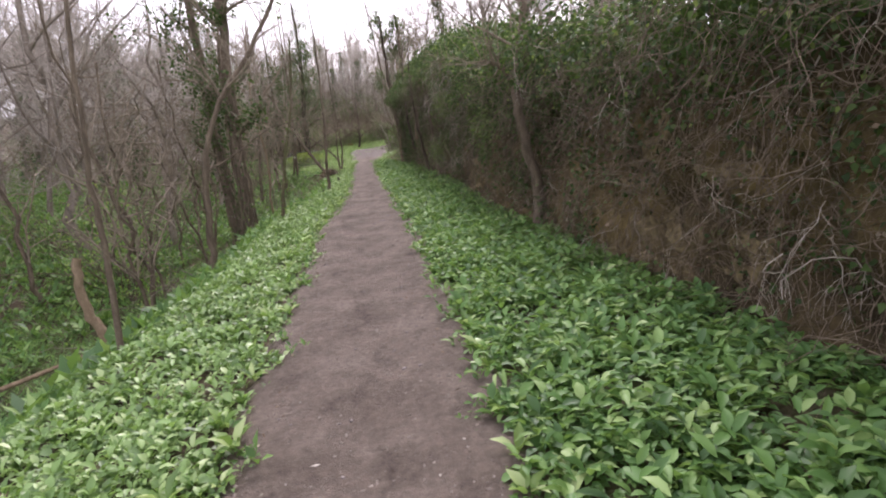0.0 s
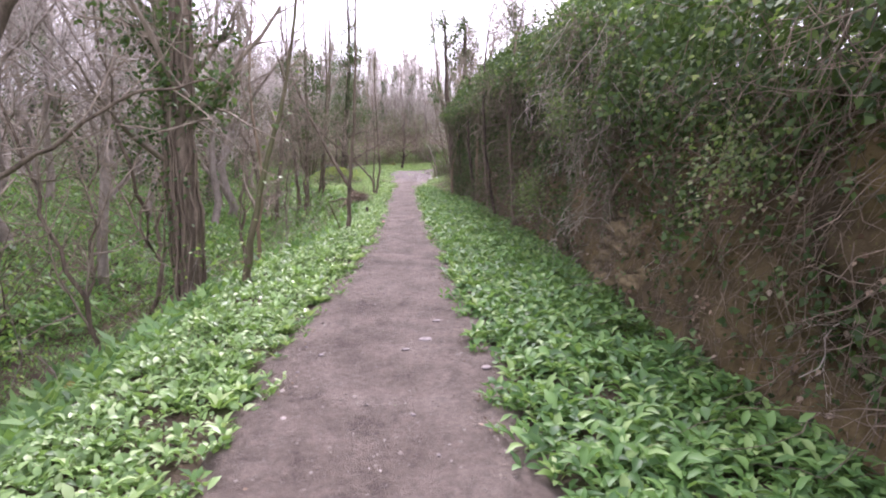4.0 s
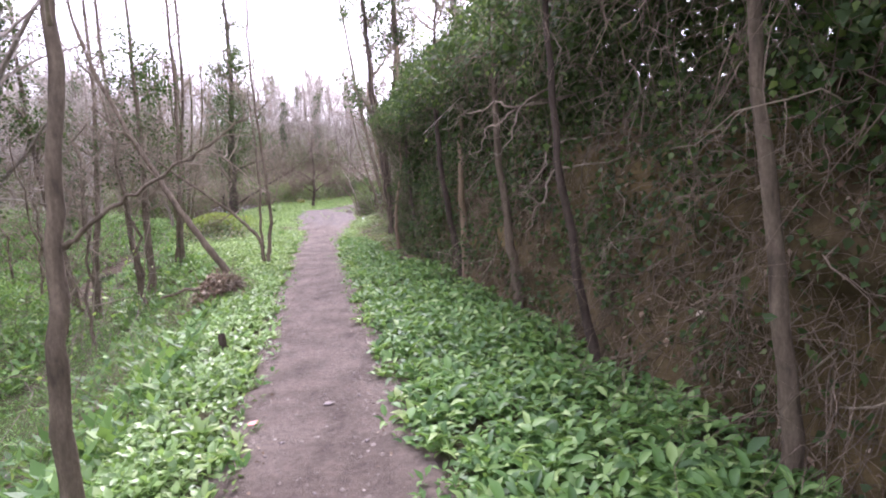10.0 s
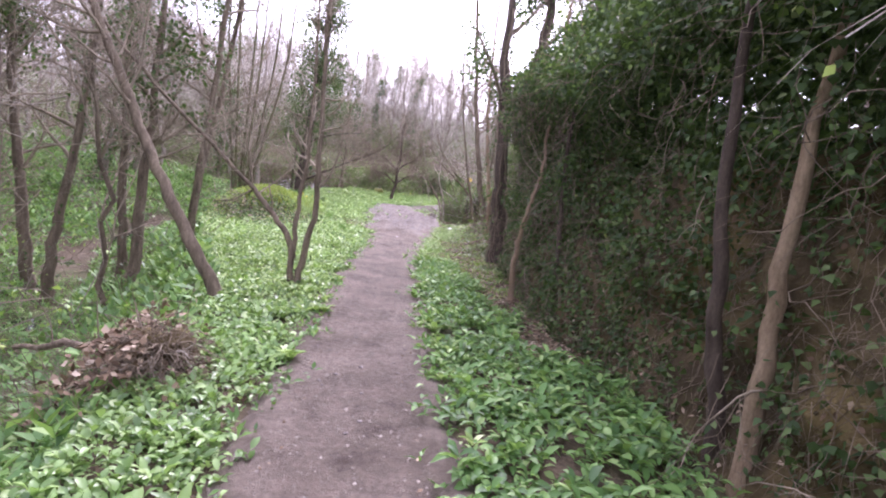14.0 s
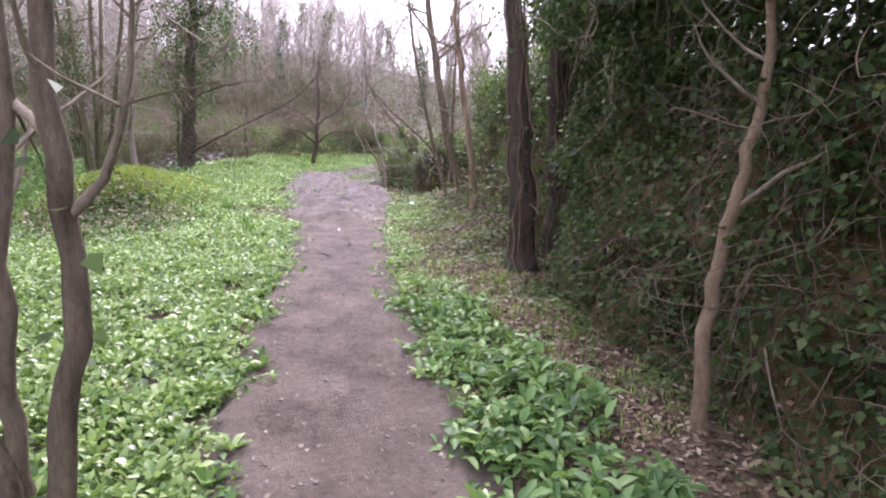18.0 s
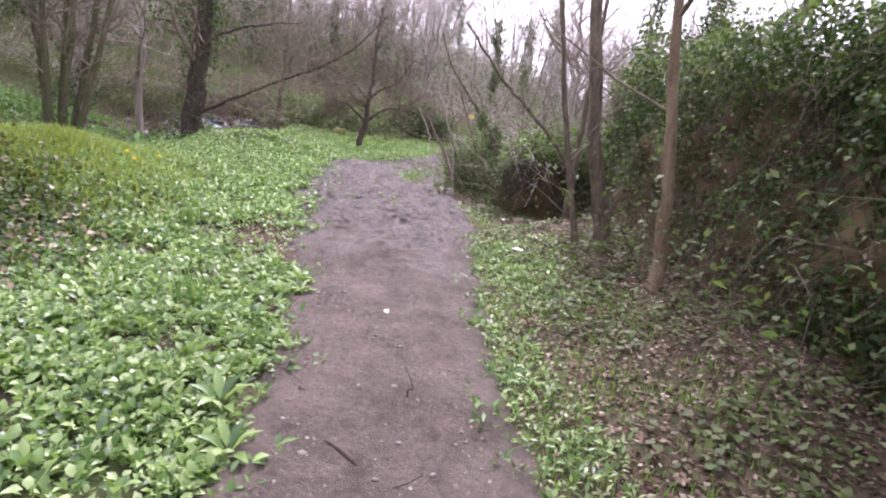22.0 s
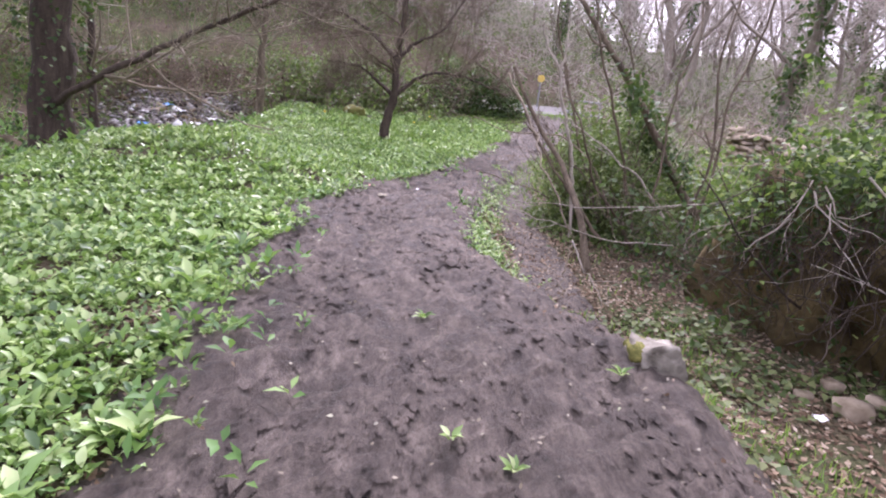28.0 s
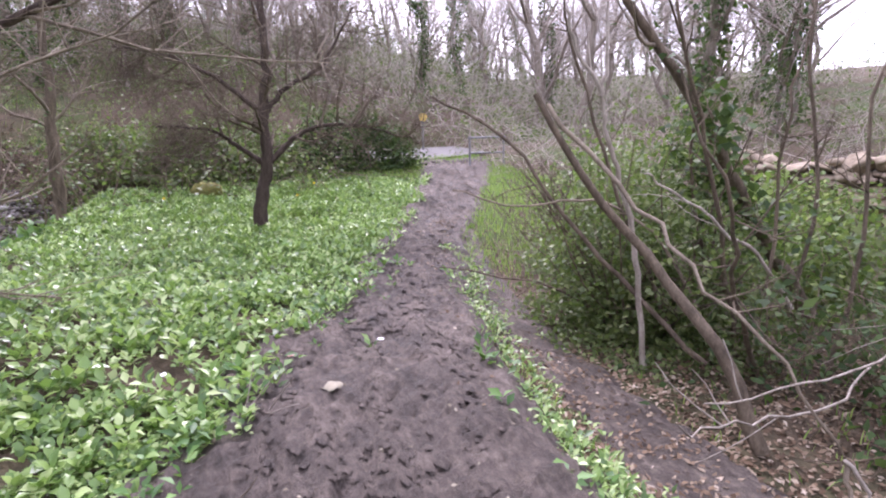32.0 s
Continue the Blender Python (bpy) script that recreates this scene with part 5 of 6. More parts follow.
tree("pale thin trunk curving up from the bank foot", (2.06, 30.05), [(S((0, 0, 0), (-.04, 0, .5), (-.02, 0, 1.0), (.10, 0, 1.6), (.2, .05, 2.1), (.22, .1, 2.6), (.35, .2, 5)), .048, .02)], BARK_PALE, 80, TWIG, 5, 1.1)
tree("thick dark trunk draped with ivy", (2.52, 34.3), [(S((0, 0, 0), (-.05, 0, 1.2), (-.15, 0, 2.4), (-.3, .1, 4), (-.4, .1, 6), (-.4, .1, 8)), .19, .05)], BARK_DARK, 81, TWIG, 6, 2.0, ivy=420, climbers=5, mass=(2.2, 0.35, 2600, 12), start=.55)
tree("second thick dark trunk crowded against the bank", (3.03, 34.45), [(S((0, 0, 0), (.0, 0, 1.2), (-.1, 0, 2.6), (-.1, .1, 4.5), (0, .1, 6), (0, .1, 8)), .2, .05)], BARK_DARK, 82, TWIG, 6, 2.0, ivy=420, climbers=5, mass=(2.0, 0.4, 2600, 12), start=.55)
tree("slim trunk at the litter slope", (2.9, 38.0), [(S((0, 0, 0), (-.12, 0, 1.2), (-.34, .05, 2.6), (-.5, .1, 4.5), (-.5, .1, 8)), .072, .02)], BARK_PALE, 83, TWIG, 8, 1.4)
tree("straight grey trunk at the end of the bank", (3.13, 39.8), [(S((0, 0, 0), (-.34, 0, 1.2), (-.62, 0, 2.6), (-.9, .1, 4.5), (-1.3, .1, 8), (-1.5, .1, 10)), .102, .03)], BARK, 84, TWIG, 10, 1.8)
tree("thin trunk with one long leaning limb", (2.7, 39.85), [(S((.1, 0, 0), (-.05, 0, .6), (-.25, 0, 1.3), (-.52, 0, 2.4), (-.8, .1, 4), (-1.0, .1, 6)), .048, .018), (S((-.1, 0, .75), (-.28, 0, 1.15), (-.63, -.02, 1.5), (-.95, -.05, 1.75), (-1.25, -.1, 2.0), (-1.7, -.1, 2.5)), .034, .01)], BARK, 85, TWIG, 6, 1.0)
tree("thin dark trunk in the scrub", (3.3, 41.8), [(S((0, 0, 0), (.02, 0, 1.2), (.05, 0, 3), (.2, .1, 6)), .06, .02)], BARK, 86, TWIG, 8, 1.3)

# ---- far wood: a few grown shapes, set out singly ----
def wood_tree(seed, tall, r0, ivy, wide=1.0, name="woodland_tree"):
    r = np.random.default_rng(seed)
    label = "thin bare sapling rising from the gully" if name != "woodland_tree" else "bare woodland tree with ivy up its trunk" if ivy else "bare grey-brown woodland tree in early spring"
    t = thing(name, label, "tree", "gully saplings" if name != "woodland_tree" else "trees of the wood")
    lx, ly = r.normal(0, 0.07, 2) * tall
    line = curve(S((0, 0, -.3), (lx * .2, ly * .2, tall * .25), (lx * .6, ly * .6, tall * .55), (lx, ly, tall * .88)), 14, 0.012 * tall, r)
    g, c = Geo(), Geo()
    tube(g, line, np.linspace(r0, 0.012, 14), 7)
    limbs, subs = [], []
    for k in range(9 if name == "woodland_tree" else 6):
        a, f = k * 2.4 + r.normal(0, 0.4), r.uniform(0.22, 0.8)
        out = r.uniform(0.45, 1.0) * wide
        q = branch_line(line[int(f * 13)], (np.cos(a) * out, np.sin(a) * out, 0.75), tall * r.uniform(0.26, 0.42) * (1.1 - 0.5 * f), r, 7, 0.04, 0.16)
        tube(g if name == "woodland_tree" else c, q, np.linspace(r0 * (1 - f) * (r.uniform(.4, .65) if name == "woodland_tree" else .3) + .01, 0.007, 7), 4)
        limbs.append(q)
        for _ in range(6):
            s = q[r.integers(1, 6)]
            d = r.normal(0, 1, 3) * (1, 1, 0.6) + (0, 0, 0.5)
            b = branch_line(s, d, tall * r.uniform(0.10, 0.19), r, 4, 0.08, 0.2)
            tube(c, b, np.linspace(0.014, 0.006, 4), 3)
            subs.append(b)
    twig_cloud(c, subs + limbs, 430 if name == "woodland_tree" else 170, 0.085 * tall + 0.15, r, 0.0065 if name == "woodland_tree" else 0.004)
    twig_cloud(c, [line[7:]], 40, 0.09 * tall, r, 0.0065)
    stem = part("trunk", g, BARK_HAZED if name == "woodland_tree" else BARK, t)
    part("crown", c, TWIG_HAZED if name == "woodland_tree" else TWIG, t, "bare twiggy crown")
    if ivy:
        v = Geo()
        n = 1700
        f = r.random(n) ** 0.8 * 0.8 * 13
        i = f.astype(int)
        p = line[i] + (line[np.minimum(i + 1, 13)] - line[i]) * (f - i)[:, None]
        a = r.uniform(0, 6.28, n)
        out = (r0 + r.gamma(1.6, 0.13, n)) * (0.6 + 0.7 * np.abs(bumps(a, p[:, 2], 0.9, seed)))
        leaves(v, kite_leaf(), p + np.stack([np.cos(a) * out, np.sin(a) * out, r.normal(0, 0.1, n)], -1), a - np.pi / 2, r.normal(-0.5, 0.6, n), r.normal(0, 0.5, n), r.uniform(0.10, 0.19, n), r.uniform(0.10, 0.18, n))
        part("ivy", v, IVY, stem, "ivy on the trunk", False)
    return t


spots = []
def plant(n, x0, x1, y0, y1, ok, gap):
    """Places for n trees that keep their distance."""
    mine, tries = [], 0
    while len(mine) < n and tries < 5000:
        tries += 1
        x, y = rng.uniform(x0, x1), rng.uniform(y0, y1)
        if ok(x, y) and all((x - a) ** 2 + (y - b) ** 2 > gap * gap for a, b in spots):
            spots.append((x, y))
            mine.append((x, y))
    return mine


def set_out(kinds, places, low, high):
    first = set()
    for k, (x, y) in enumerate(places):
        j = k % len(kinds)
        s = rng.uniform(low, high)
        m = Matrix.LocRotScale((x, y, float(height(x, y))), Euler((rng.normal(0, 0.05), rng.normal(0, 0.05), rng.uniform(0, 6.28))), (s, s, s))
        if j not in first:
            kinds[j].matrix_basis = m
            first.add(j)
        else:
            o = copy_thing(kinds[j], m)
            o.scale = (s, s, s)


grown = [wood_tree(100 + k, tall, r0, ivy, wide) for k, (tall, r0, ivy, wide) in enumerate([(9.5, .12, 0, 1.1), (11, .16, 1, 0.9), (8.5, .10, 0, 1.3), (13, .18, 0, 1.0), (10, .12, 0, 1.2), (9, .13, 1, 1.0), (10.5, .13, 0, 1.1)])]
wood = plant(84, -22, -5, 1, 56, lambda x, y: verge_edge(y) - x > (6.5 if y < 14 else 4.2), 1.6)
hill = plant(95, -26, 3, 63.6, 84, lambda x, y: True, 1.3) + plant(50, 3, 26, 64, 84, lambda x, y: True, 1.5)
wood += plant(38, 5.2, 18, -2, 44, lambda x, y: x > bank_foot(y) + 2.2, 1.7) + plant(14, 12, 40, 38, 66, lambda x, y: x > 12, 1.9) + plant(9, 8, 24, 55, 66, lambda x, y: True, 1.6)
set_out(grown, wood, 0.85, 1.15)
for k, (x, y) in enumerate(hill):
    s = rng.uniform(0.6, 0.9)
    o = copy_thing(grown[k % len(grown)], Matrix.Translation((x, y, float(height(x, y)))) @ Matrix.Rotation(rng.uniform(0, 6.28), 4, "Z"))
    o.scale = (s, s, s)


for k, (x, y) in enumerate([(10.8, 56.2), (13.6, 56.0), (15.5, 57.5)]):
    copy_thing(grown[(1, 5, 1)[k]], Matrix.Translation((x, y, float(height(x, y)))) @ Matrix.Rotation(2.0 * k, 4, "Z")).scale = (1, 1, 1.1)


def far_wood(places):
    """Trees too far off to tell apart, in one piece."""
    trunk, crown = Geo(), Geo()
    for x, y in places:
        tall, z = rng.uniform(6.5, 10) if y > 78 else rng.uniform(9, 13), float(height(x, y))
        lines = []
        line = branch_line((x, y, z - 0.3), (rng.normal(0, .08), rng.normal(0, .08), 1), tall * 0.9, rng, 8, 0.03, 0.07)
        tube(trunk, line, np.linspace(0.15, 0.02, 8), 4)
        for k in range(9):
            a = rng.uniform(0, 6.28)
            q = branch_line(line[rng.integers(2, 7)], (np.cos(a), np.sin(a), 0.8), tall * rng.uniform(.2, .36), rng, 5, 0.04, 0.18)
            tube(trunk, q, np.linspace(0.05, 0.012, 5), 3)
            lines.append(q)
        twig_cloud(crown, lines + [line[4:]], 150, 1.5, rng, 0.013, 0.25, 2)
    tagged(part("far_wood", crown, TWIG_HAZED), "bare twigs of the distant wood, paled to stand for haze", "wood", kind="stuff")
    tagged(part("far_trunks", trunk, BARK_HAZED), "bare trunks of the distant wood", "wood", kind="stuff")


far_wood(plant(60, -60, -20, 0, 110, lambda x, y: x < -24 or y > 80, 2.2) + plant(70, -34, 40, 80, 112, lambda x, y: True, 1.8) + plant(12, 24, 60, 40, 90, lambda x, y: True, 2.2))
thin = [wood_tree(140 + k, tall, r0, 0, 0.45, "sapling") for k, (tall, r0) in enumerate([(5.5, .045), (4.5, .035), (6.5, .055), (5, .04)])]
set_out(thin, plant(18, -9, -2, 6, 35, lambda x, y: 1.4 < verge_edge(y) - x < 6, 0.9), 0.8, 1.15)

# ---- scrub: bramble and brush of the gully and hillside ----
def brush(name, label, n, where, tall, rad, mat, seed, leafy=0, leaf=SHRUB, size=1.0):
    r = np.random.default_rng(seed)
    g, lv, lines = Geo(), [], []
    for _ in range(n):
        x, y = where(r)
        z = float(height(x, y))
        L = tall * r.uniform(0.4, 1.2)
        q = branch_line((x, y, z - 0.03), (r.normal(0, .8), r.normal(0, .8), 1), L, r, 5, -0.14, 0.32)
        tube(g, q, np.linspace(1, 0.4, 5) * r.uniform(*rad), 3)
        lines.append(q)
    twig_cloud(g, lines, 5 * n, tall * 0.3, r, rad[0] * 0.7, 0.1, 1)
    t = tagged(part(name, g, mat), label, "brush", kind="stuff")
    if leafy:
        p, _ = along(lines, n * leafy, r, 0.2)
        p = p + r.normal(0, 0.10, p.shape)
        m, h = len(p), Geo()
        leaves(h, kite_leaf(), p, r.uniform(0, 6.28, m), r.normal(0, 0.6, m), r.normal(0, 0.6, m), r.uniform(0.05, 0.10, m) * size, r.uniform(0.04, 0.07, m) * size)
        tagged(part(name + "_leaves", h, leaf, smooth=False), label + " in new leaf", "brush", kind="stuff")
    return t


def gully(r):
    y = r.uniform(1, 36)
    return float(verge_edge(y)) - r.uniform(1.6 if y < 12 else 0.9, 9), y


def hillside(r):
    """Above and below the lane, clear of the rubble tip."""
    while True:
        x, y = r.uniform(-24, 2), r.uniform(55, 59) if r.random() < 0.4 else r.uniform(63.2, 73)
        if not (-6.8 < x < -3.6 and y < 57.8):
            return x, y


brush("gully_brush", "thin brown brambles and saplings in the gully", 420, gully, 1.2, (0.004, 0.009), VINE, 201)
brush("gully_shrubs", "budding shrubs on the stream banks", 260, gully, 2.4, (0.005, 0.012), BARK_HAZED, 202, 14, GRASSM)
brush("hillside_brush", "brown and olive scrub on the hillside across the stream", 2500, hillside, 2.2, (0.007, 0.016), VINE, 203, 28, SHRUB, 1.2)
brush("hillside_scrub", "grey-brown twiggy scrub higher on the hillside", 1900, lambda r: (r.uniform(-30, 8), r.uniform(66, 94)), 3.6, (0.010, 0.020), TWIG_HAZED, 210, 10, SHRUB, 1.6)
brush("far_scrub", "twiggy scrub behind the lane", 1900, lambda r: (r.uniform(4, 30), r.uniform(62.5, 90)), 3.4, (0.010, 0.020), TWIG_HAZED, 204, 16, SHRUB, 1.6)
brush("bank_end_scrub", "upright bare stems and shrubs at the end of the bank", 95, lambda r: (r.uniform(2.7, 3.6), r.uniform(35.6, 39.5)), 2.0, (0.003, 0.009), BARK, 205, 10, SHRUB)
brush("hollow_scrub", "dark ivied twigs tangled before the hollow", 130, lambda r: (r.uniform(2.9, 4.2), r.uniform(44.9, 47.2)), 1.3, (0.003, 0.008), VINE, 211, 16, IVY)
brush("wood_understorey", "grey-brown sapling understorey of the wood", 1500, lambda r: (-r.uniform(12, 30), r.uniform(0, 60)), 3.0, (0.008, 0.016), TWIG_HAZED, 208, 8, SHRUB, 1.3)
brush("bank_top_saplings", "bare sapling stems on top of the bank", 420, lambda r: (r.uniform(4, 12), r.uniform(-2, 44)), 3.0, (0.006, 0.014), TWIG_HAZED, 209, 8, IVY_LIT)
brush("dead_bramble_heap", "heap of brown dead bramble at the gully edge", 300, lambda r: (r.normal(-1.75, 0.25), r.normal(25.75, 0.3)), 0.6, (0.003, 0.007), VINE, 206)
brush("wall_scrub", "scrub and saplings round the ruined wall", 420, lambda r: (r.uniform(5.5, 18), r.uniform(50, 63)), 2.4, (0.005, 0.011), TWIG_HAZED, 207, 14, SHRUB)
brash = Geo()
bx, by = rng.normal(-1.6, 0.3, 1500), rng.normal(25.75, 0.3, 1500)
leaves(brash, kite_leaf(), np.stack([bx, by, height(bx, by) + rng.uniform(0.05, 0.5, 1500) * np.exp(-((bx + 1.6) / 0.4) ** 2)], -1), rng.uniform(0, 6.28, 1500), rng.normal(0, 0.6, 1500), rng.normal(0, 0.6, 1500), rng.uniform(0.04, 0.09, 1500), rng.uniform(0.03, 0.07, 1500))
tagged(part("brash_leaves", brash, DEADLEAF, smooth=False), "brown dead leaves caught in the bramble heap", "leaf litter", kind="stuff")
brush("gully_edge_stalks", "dead straw-coloured stalks along the gully edge", 260, lambda r: (r.uniform(-3.2, -1.5), r.uniform(21, 26.5)), 0.8, (0.002, 0.004), TWIG, 212)

brush("bramble_bank", "brown dead bramble covering the bank below the lane", 1500, lambda r: (r.uniform(-11, 0.5), r.uniform(56.9, 59.3)), 1.5, (0.004, 0.009), VINE, 214, 5, DEADLEAF)

# ---- leafy bushes ----
def bush(name, label, c, size, n, mat, leaf, seed, stems=24, hollow=0.6, twig=BARK, cave=None):
    r = np.random.default_rng(seed)
    x, y = c
    z0 = float(height(x, y))
    t = thing(name, label, "bush", at=(x, y, z0))
    a, u = r.uniform(0, 6.28, n), r.random(n)
    el = np.arcsin(np.clip(r.uniform(-0.15, 1, n), -1, 1))
    k = (hollow + (1 - hollow) * u) * (1 + 0.22 * bumps(a * 1.2, el * 2, 1.5, seed) + 0.12 * bumps(a * 3, el * 5, 1.5, seed))
    p = np.stack([np.cos(a) * np.cos(el) * size[0] * k, np.sin(a) * np.cos(el) * size[1] * k, np.maximum(np.sin(el) * size[2] * k, 0.02) + 0.05], -1)
    if cave is not None:
        c = np.cos(a - cave)
        keep = (c < -0.1) | (el > 0.46 + 0.28 * np.maximum(c, 0) + 0.2 * bumps(a * 2, a, 1.5, 3)) | (r.random(n) < 0.025)
        p, n = p[keep], int(keep.sum())
    g = Geo()
    leaves(g, ivy_leaf(), p, r.uniform(0, 6.28, n), r.normal(-0.3, 0.6, n), r.normal(0, 0.6, n), r.uniform(0.7, 1.3, n) * leaf, r.uniform(0.6, 1.1, n) * leaf)
    part("foliage", g, mat, t, "", False)
    s = Geo()
    for _ in range(stems):
        b = r.uniform(0, 6.28)
        q = branch_line((0.25 * size[0] * np.cos(b), 0.25 * size[1] * np.sin(b), 0), (np.cos(b) * 0.6, np.sin(b) * 0.6, 1), size[2] * r.uniform(0.7, 1.15), r, 7, 0.02, 0.2)
        tube(s, q, np.linspace(1, 0.3, 7) * r.uniform(0.006, 0.016), 4)
        ramify(s, q, 0.012, r, 4, 0.5, 0, 3)
    part("branchwork", s, twig, t)
    return t


# BARK_DARK branchwork puts the hollow's shade into the stem colour.
bush("ivy_mound", "dark hollow mound of ivy over the bank's broken end", (3.95, 44.6), (1.4, 1.35, 1.7), 26000, IVY, 0.06, 300, 22, 0.35, BARK_DARK, -2.3)
bush("ivy_mound", "ivy-covered overhanging hump joining the bank", (4.85, 43.1), (1.25, 1.35, 2.0), 20000, IVY, 0.06, 301, 22, 0.35, BARK_DARK, -2.3)
# Outer shells recolour the mounds' tops as sunlit ivy.
bush("lit_ivy_mound", "yellow-green ivy on the mound's crown, sunlight put into its colour", (3.95, 44.65), (1.4, 1.35, 1.82), 6500, IVY_LIT, 0.055, 302, 4, 0.84, BARK, -2.3)
bush("lit_ivy_mound", "paler ivy over the overhanging hump, sunlight put into its colour", (4.85, 43.15), (1.25, 1.35, 2.12), 5500, IVY_LIT, 0.055, 314, 4, 0.84, BARK, -2.3)
bush("leaning_bush", "loose green shrub beside the side track", (3.0, 48.2), (0.95, 1.3, 1.8), 19000, SHRUB, 0.05, 303, 60, 0.2)
bush("shrub", "smaller green shrub behind the leaning bush", (3.9, 50.0), (1.0, 1.2, 1.5), 8000, SHRUB, 0.06, 304, 40, 0.25)
bush("shrub", "low ivy bush in front of the ruined wall", (4.8, 48.6), (1.1, 1.1, 1.15), 3000, IVY_LIT, 0.085, 305, 16, 0.5)
bush("shrub", "leafy bramble against the ruined wall", (7.0, 50.2), (1.5, 1.3, 1.0), 5000, IVY_LIT, 0.08, 311, 30, 0.45, VINE)
bush("shrub", "dark green bramble below the ruined wall", (5.9, 47.3), (1.3, 1.2, 1.15), 5000, SHRUB, 0.075, 312, 30, 0.45, VINE)
bush("budding_shrub", "yellow-green budding shrub across the gully", (-5.4, 13.0), (1.1, 1.1, 2.6), 1500, GRASSM, 0.06, 313, 30, 0.4)
bush("clipped_hedge", "dark rounded hedge at the corner of the lane", (2.3, 57.6), (1.75, 0.9, 1.35), 7000, IVY, 0.09, 306, 20, 0.6)
bush("hillside_bush", "broad dark bush on the slope above the stream", (-2.6, 58.3), (1.5, 0.9, 1.2), 3500, SHRUB, 0.12, 307, 20, 0.5)
bush("hillside_bush", "green bramble bush above the rubbish", (-0.8, 57.2), (2.2, 1.1, 1.2), 5000, SHRUB, 0.10, 308, 20, 0.5)


def bare_stems():
    """Bleached bare stems that lean out of the bush over the track."""
    t = thing("fallen_branches", "bleached bare branches leaning out over the side track", "branch", at=(2.6, 46.6, float(height(2.6, 46.6))))
    base = float(height(2.6, 46.6))
    lines = [((.45, .4, 0), (.1, .2, .45), (-.35, -.1, .9), (-.6, -.3, 1.35), (-.9, -.2, 2.0), .020),
             ((.6, .7, 0), (.3, .6, .8), (.0, .5, 1.5), (-.35, .4, 2.3), (-.5, .5, 2.9), .022),
             ((.6, .5, .6), (.63, .5, 1.3), (.6, .45, 1.9), (.78, .5, 2.5), (.75, .6, 3.1), .016),
             ((.1, .5, .1), (-.3, .9, .6), (-.7, 1.2, 1.2), (-1.0, 1.5, 1.7), (-1.5, 1.7, 2.0), .024),
             ((.2, 1.0, .2), (-.1, 1.2, 1.1), (-.4, 1.3, 1.9), (-.6, 1.3, 2.6), (-.55, 1.4, 3.3), .018),
             ((.9, .2, 0), (1.1, .2, .9), (1.15, .3, 1.8), (1.4, .3, 2.7), (1.5, .4, 3.6), .020),
             ((-1.31, 0.3, 1.88 - base), (-1.1, -0.2, 1.39 - base), (-1.07, -0.6, 1.11 - base), (-0.96, -1, 0.79 - base), (-0.83, -1.15, 0.49 - base), 0.014),
             ((-0.83, -1.15, 0.49 - base), (-0.91, -1.3, 0.24 - base), (-0.97, -1.45, 0.01 - base), 0.01),
             ((-0.83, -1.15, 0.49 - base), (-0.7, -1.35, 0.23 - base), (-0.54, -1.5, 0.02 - base), 0.009),
             ((1.65, -0.6, 1.02 - base), (0.59, -0.8, 0.88 - base), (-0.4, -1, 0.78 - base), (-0.99, -1.05, 0.79 - base), (-1.49, -1.1, 0.82 - base), 0.008),
             ((0.56, -0.3, 0.31 - base), (-0.3, -0.7, 0.41 - base), (-1.15, -1, 0.65 - base), (-1.68, -1.2, 0.81 - base), 0.008),
             ((.9, 1.0, .2), (.5, 1.1, 1.0), (.4, 1.1, 1.9), (.1, 1.0, 2.5), (-.4, .9, 2.9), .018),
             ((.75, .4, .45 - base), (.39, .4, .87 - base), (.12, .4, 1.04 - base), (-.15, .4, 1.22 - base), (-.5, .4, 1.42 - base), (-.58, .4, 1.5 - base), .0149),
             ((.3, .6, .1), (-.05, .9, .95), (-.5, 1.1, 1.25), (-1.0, 1.2, 1.2), (-1.5, 1.3, 1.35), .014),
             ((1.2, .8, .2), (1.4, .8, 1.2), (1.3, .9, 2.3), (1.5, 1.0, 3.4), (1.5, 1.0, 4.4), .02)]
    r = np.random.default_rng(310)
    for *pts, rad in lines:
        g = Geo()
        q = curve(pts, 16, 0.012, r)
        tube(g, q, np.linspace(rad, rad * 0.35, 16), 6)
        ramify(g, q, rad, r, 6 if rad > 0.015 else 3, 0.5, 1 if rad > 0.015 else 0, 4, 0.3, 0.05)
        part("branch", g, WHITE_STEM if rad < 0.0095 or rad == .0149 else TWIG if rad < 0.015 else BARK, t)
    g = Geo()
    tube(g, curve(((-.36, -.4, 0), (-.45, -.16, .5 - base), (-.55, .28, .9 - base), (-.84, .5, 1.34 - base), (-1.2, .65, 1.95 - base)), 12, 0.01, r), np.linspace(.045, .018, 12), 9)
    part("trunk", g, BARK, t, "half-fallen brown trunk")


bare_stems()


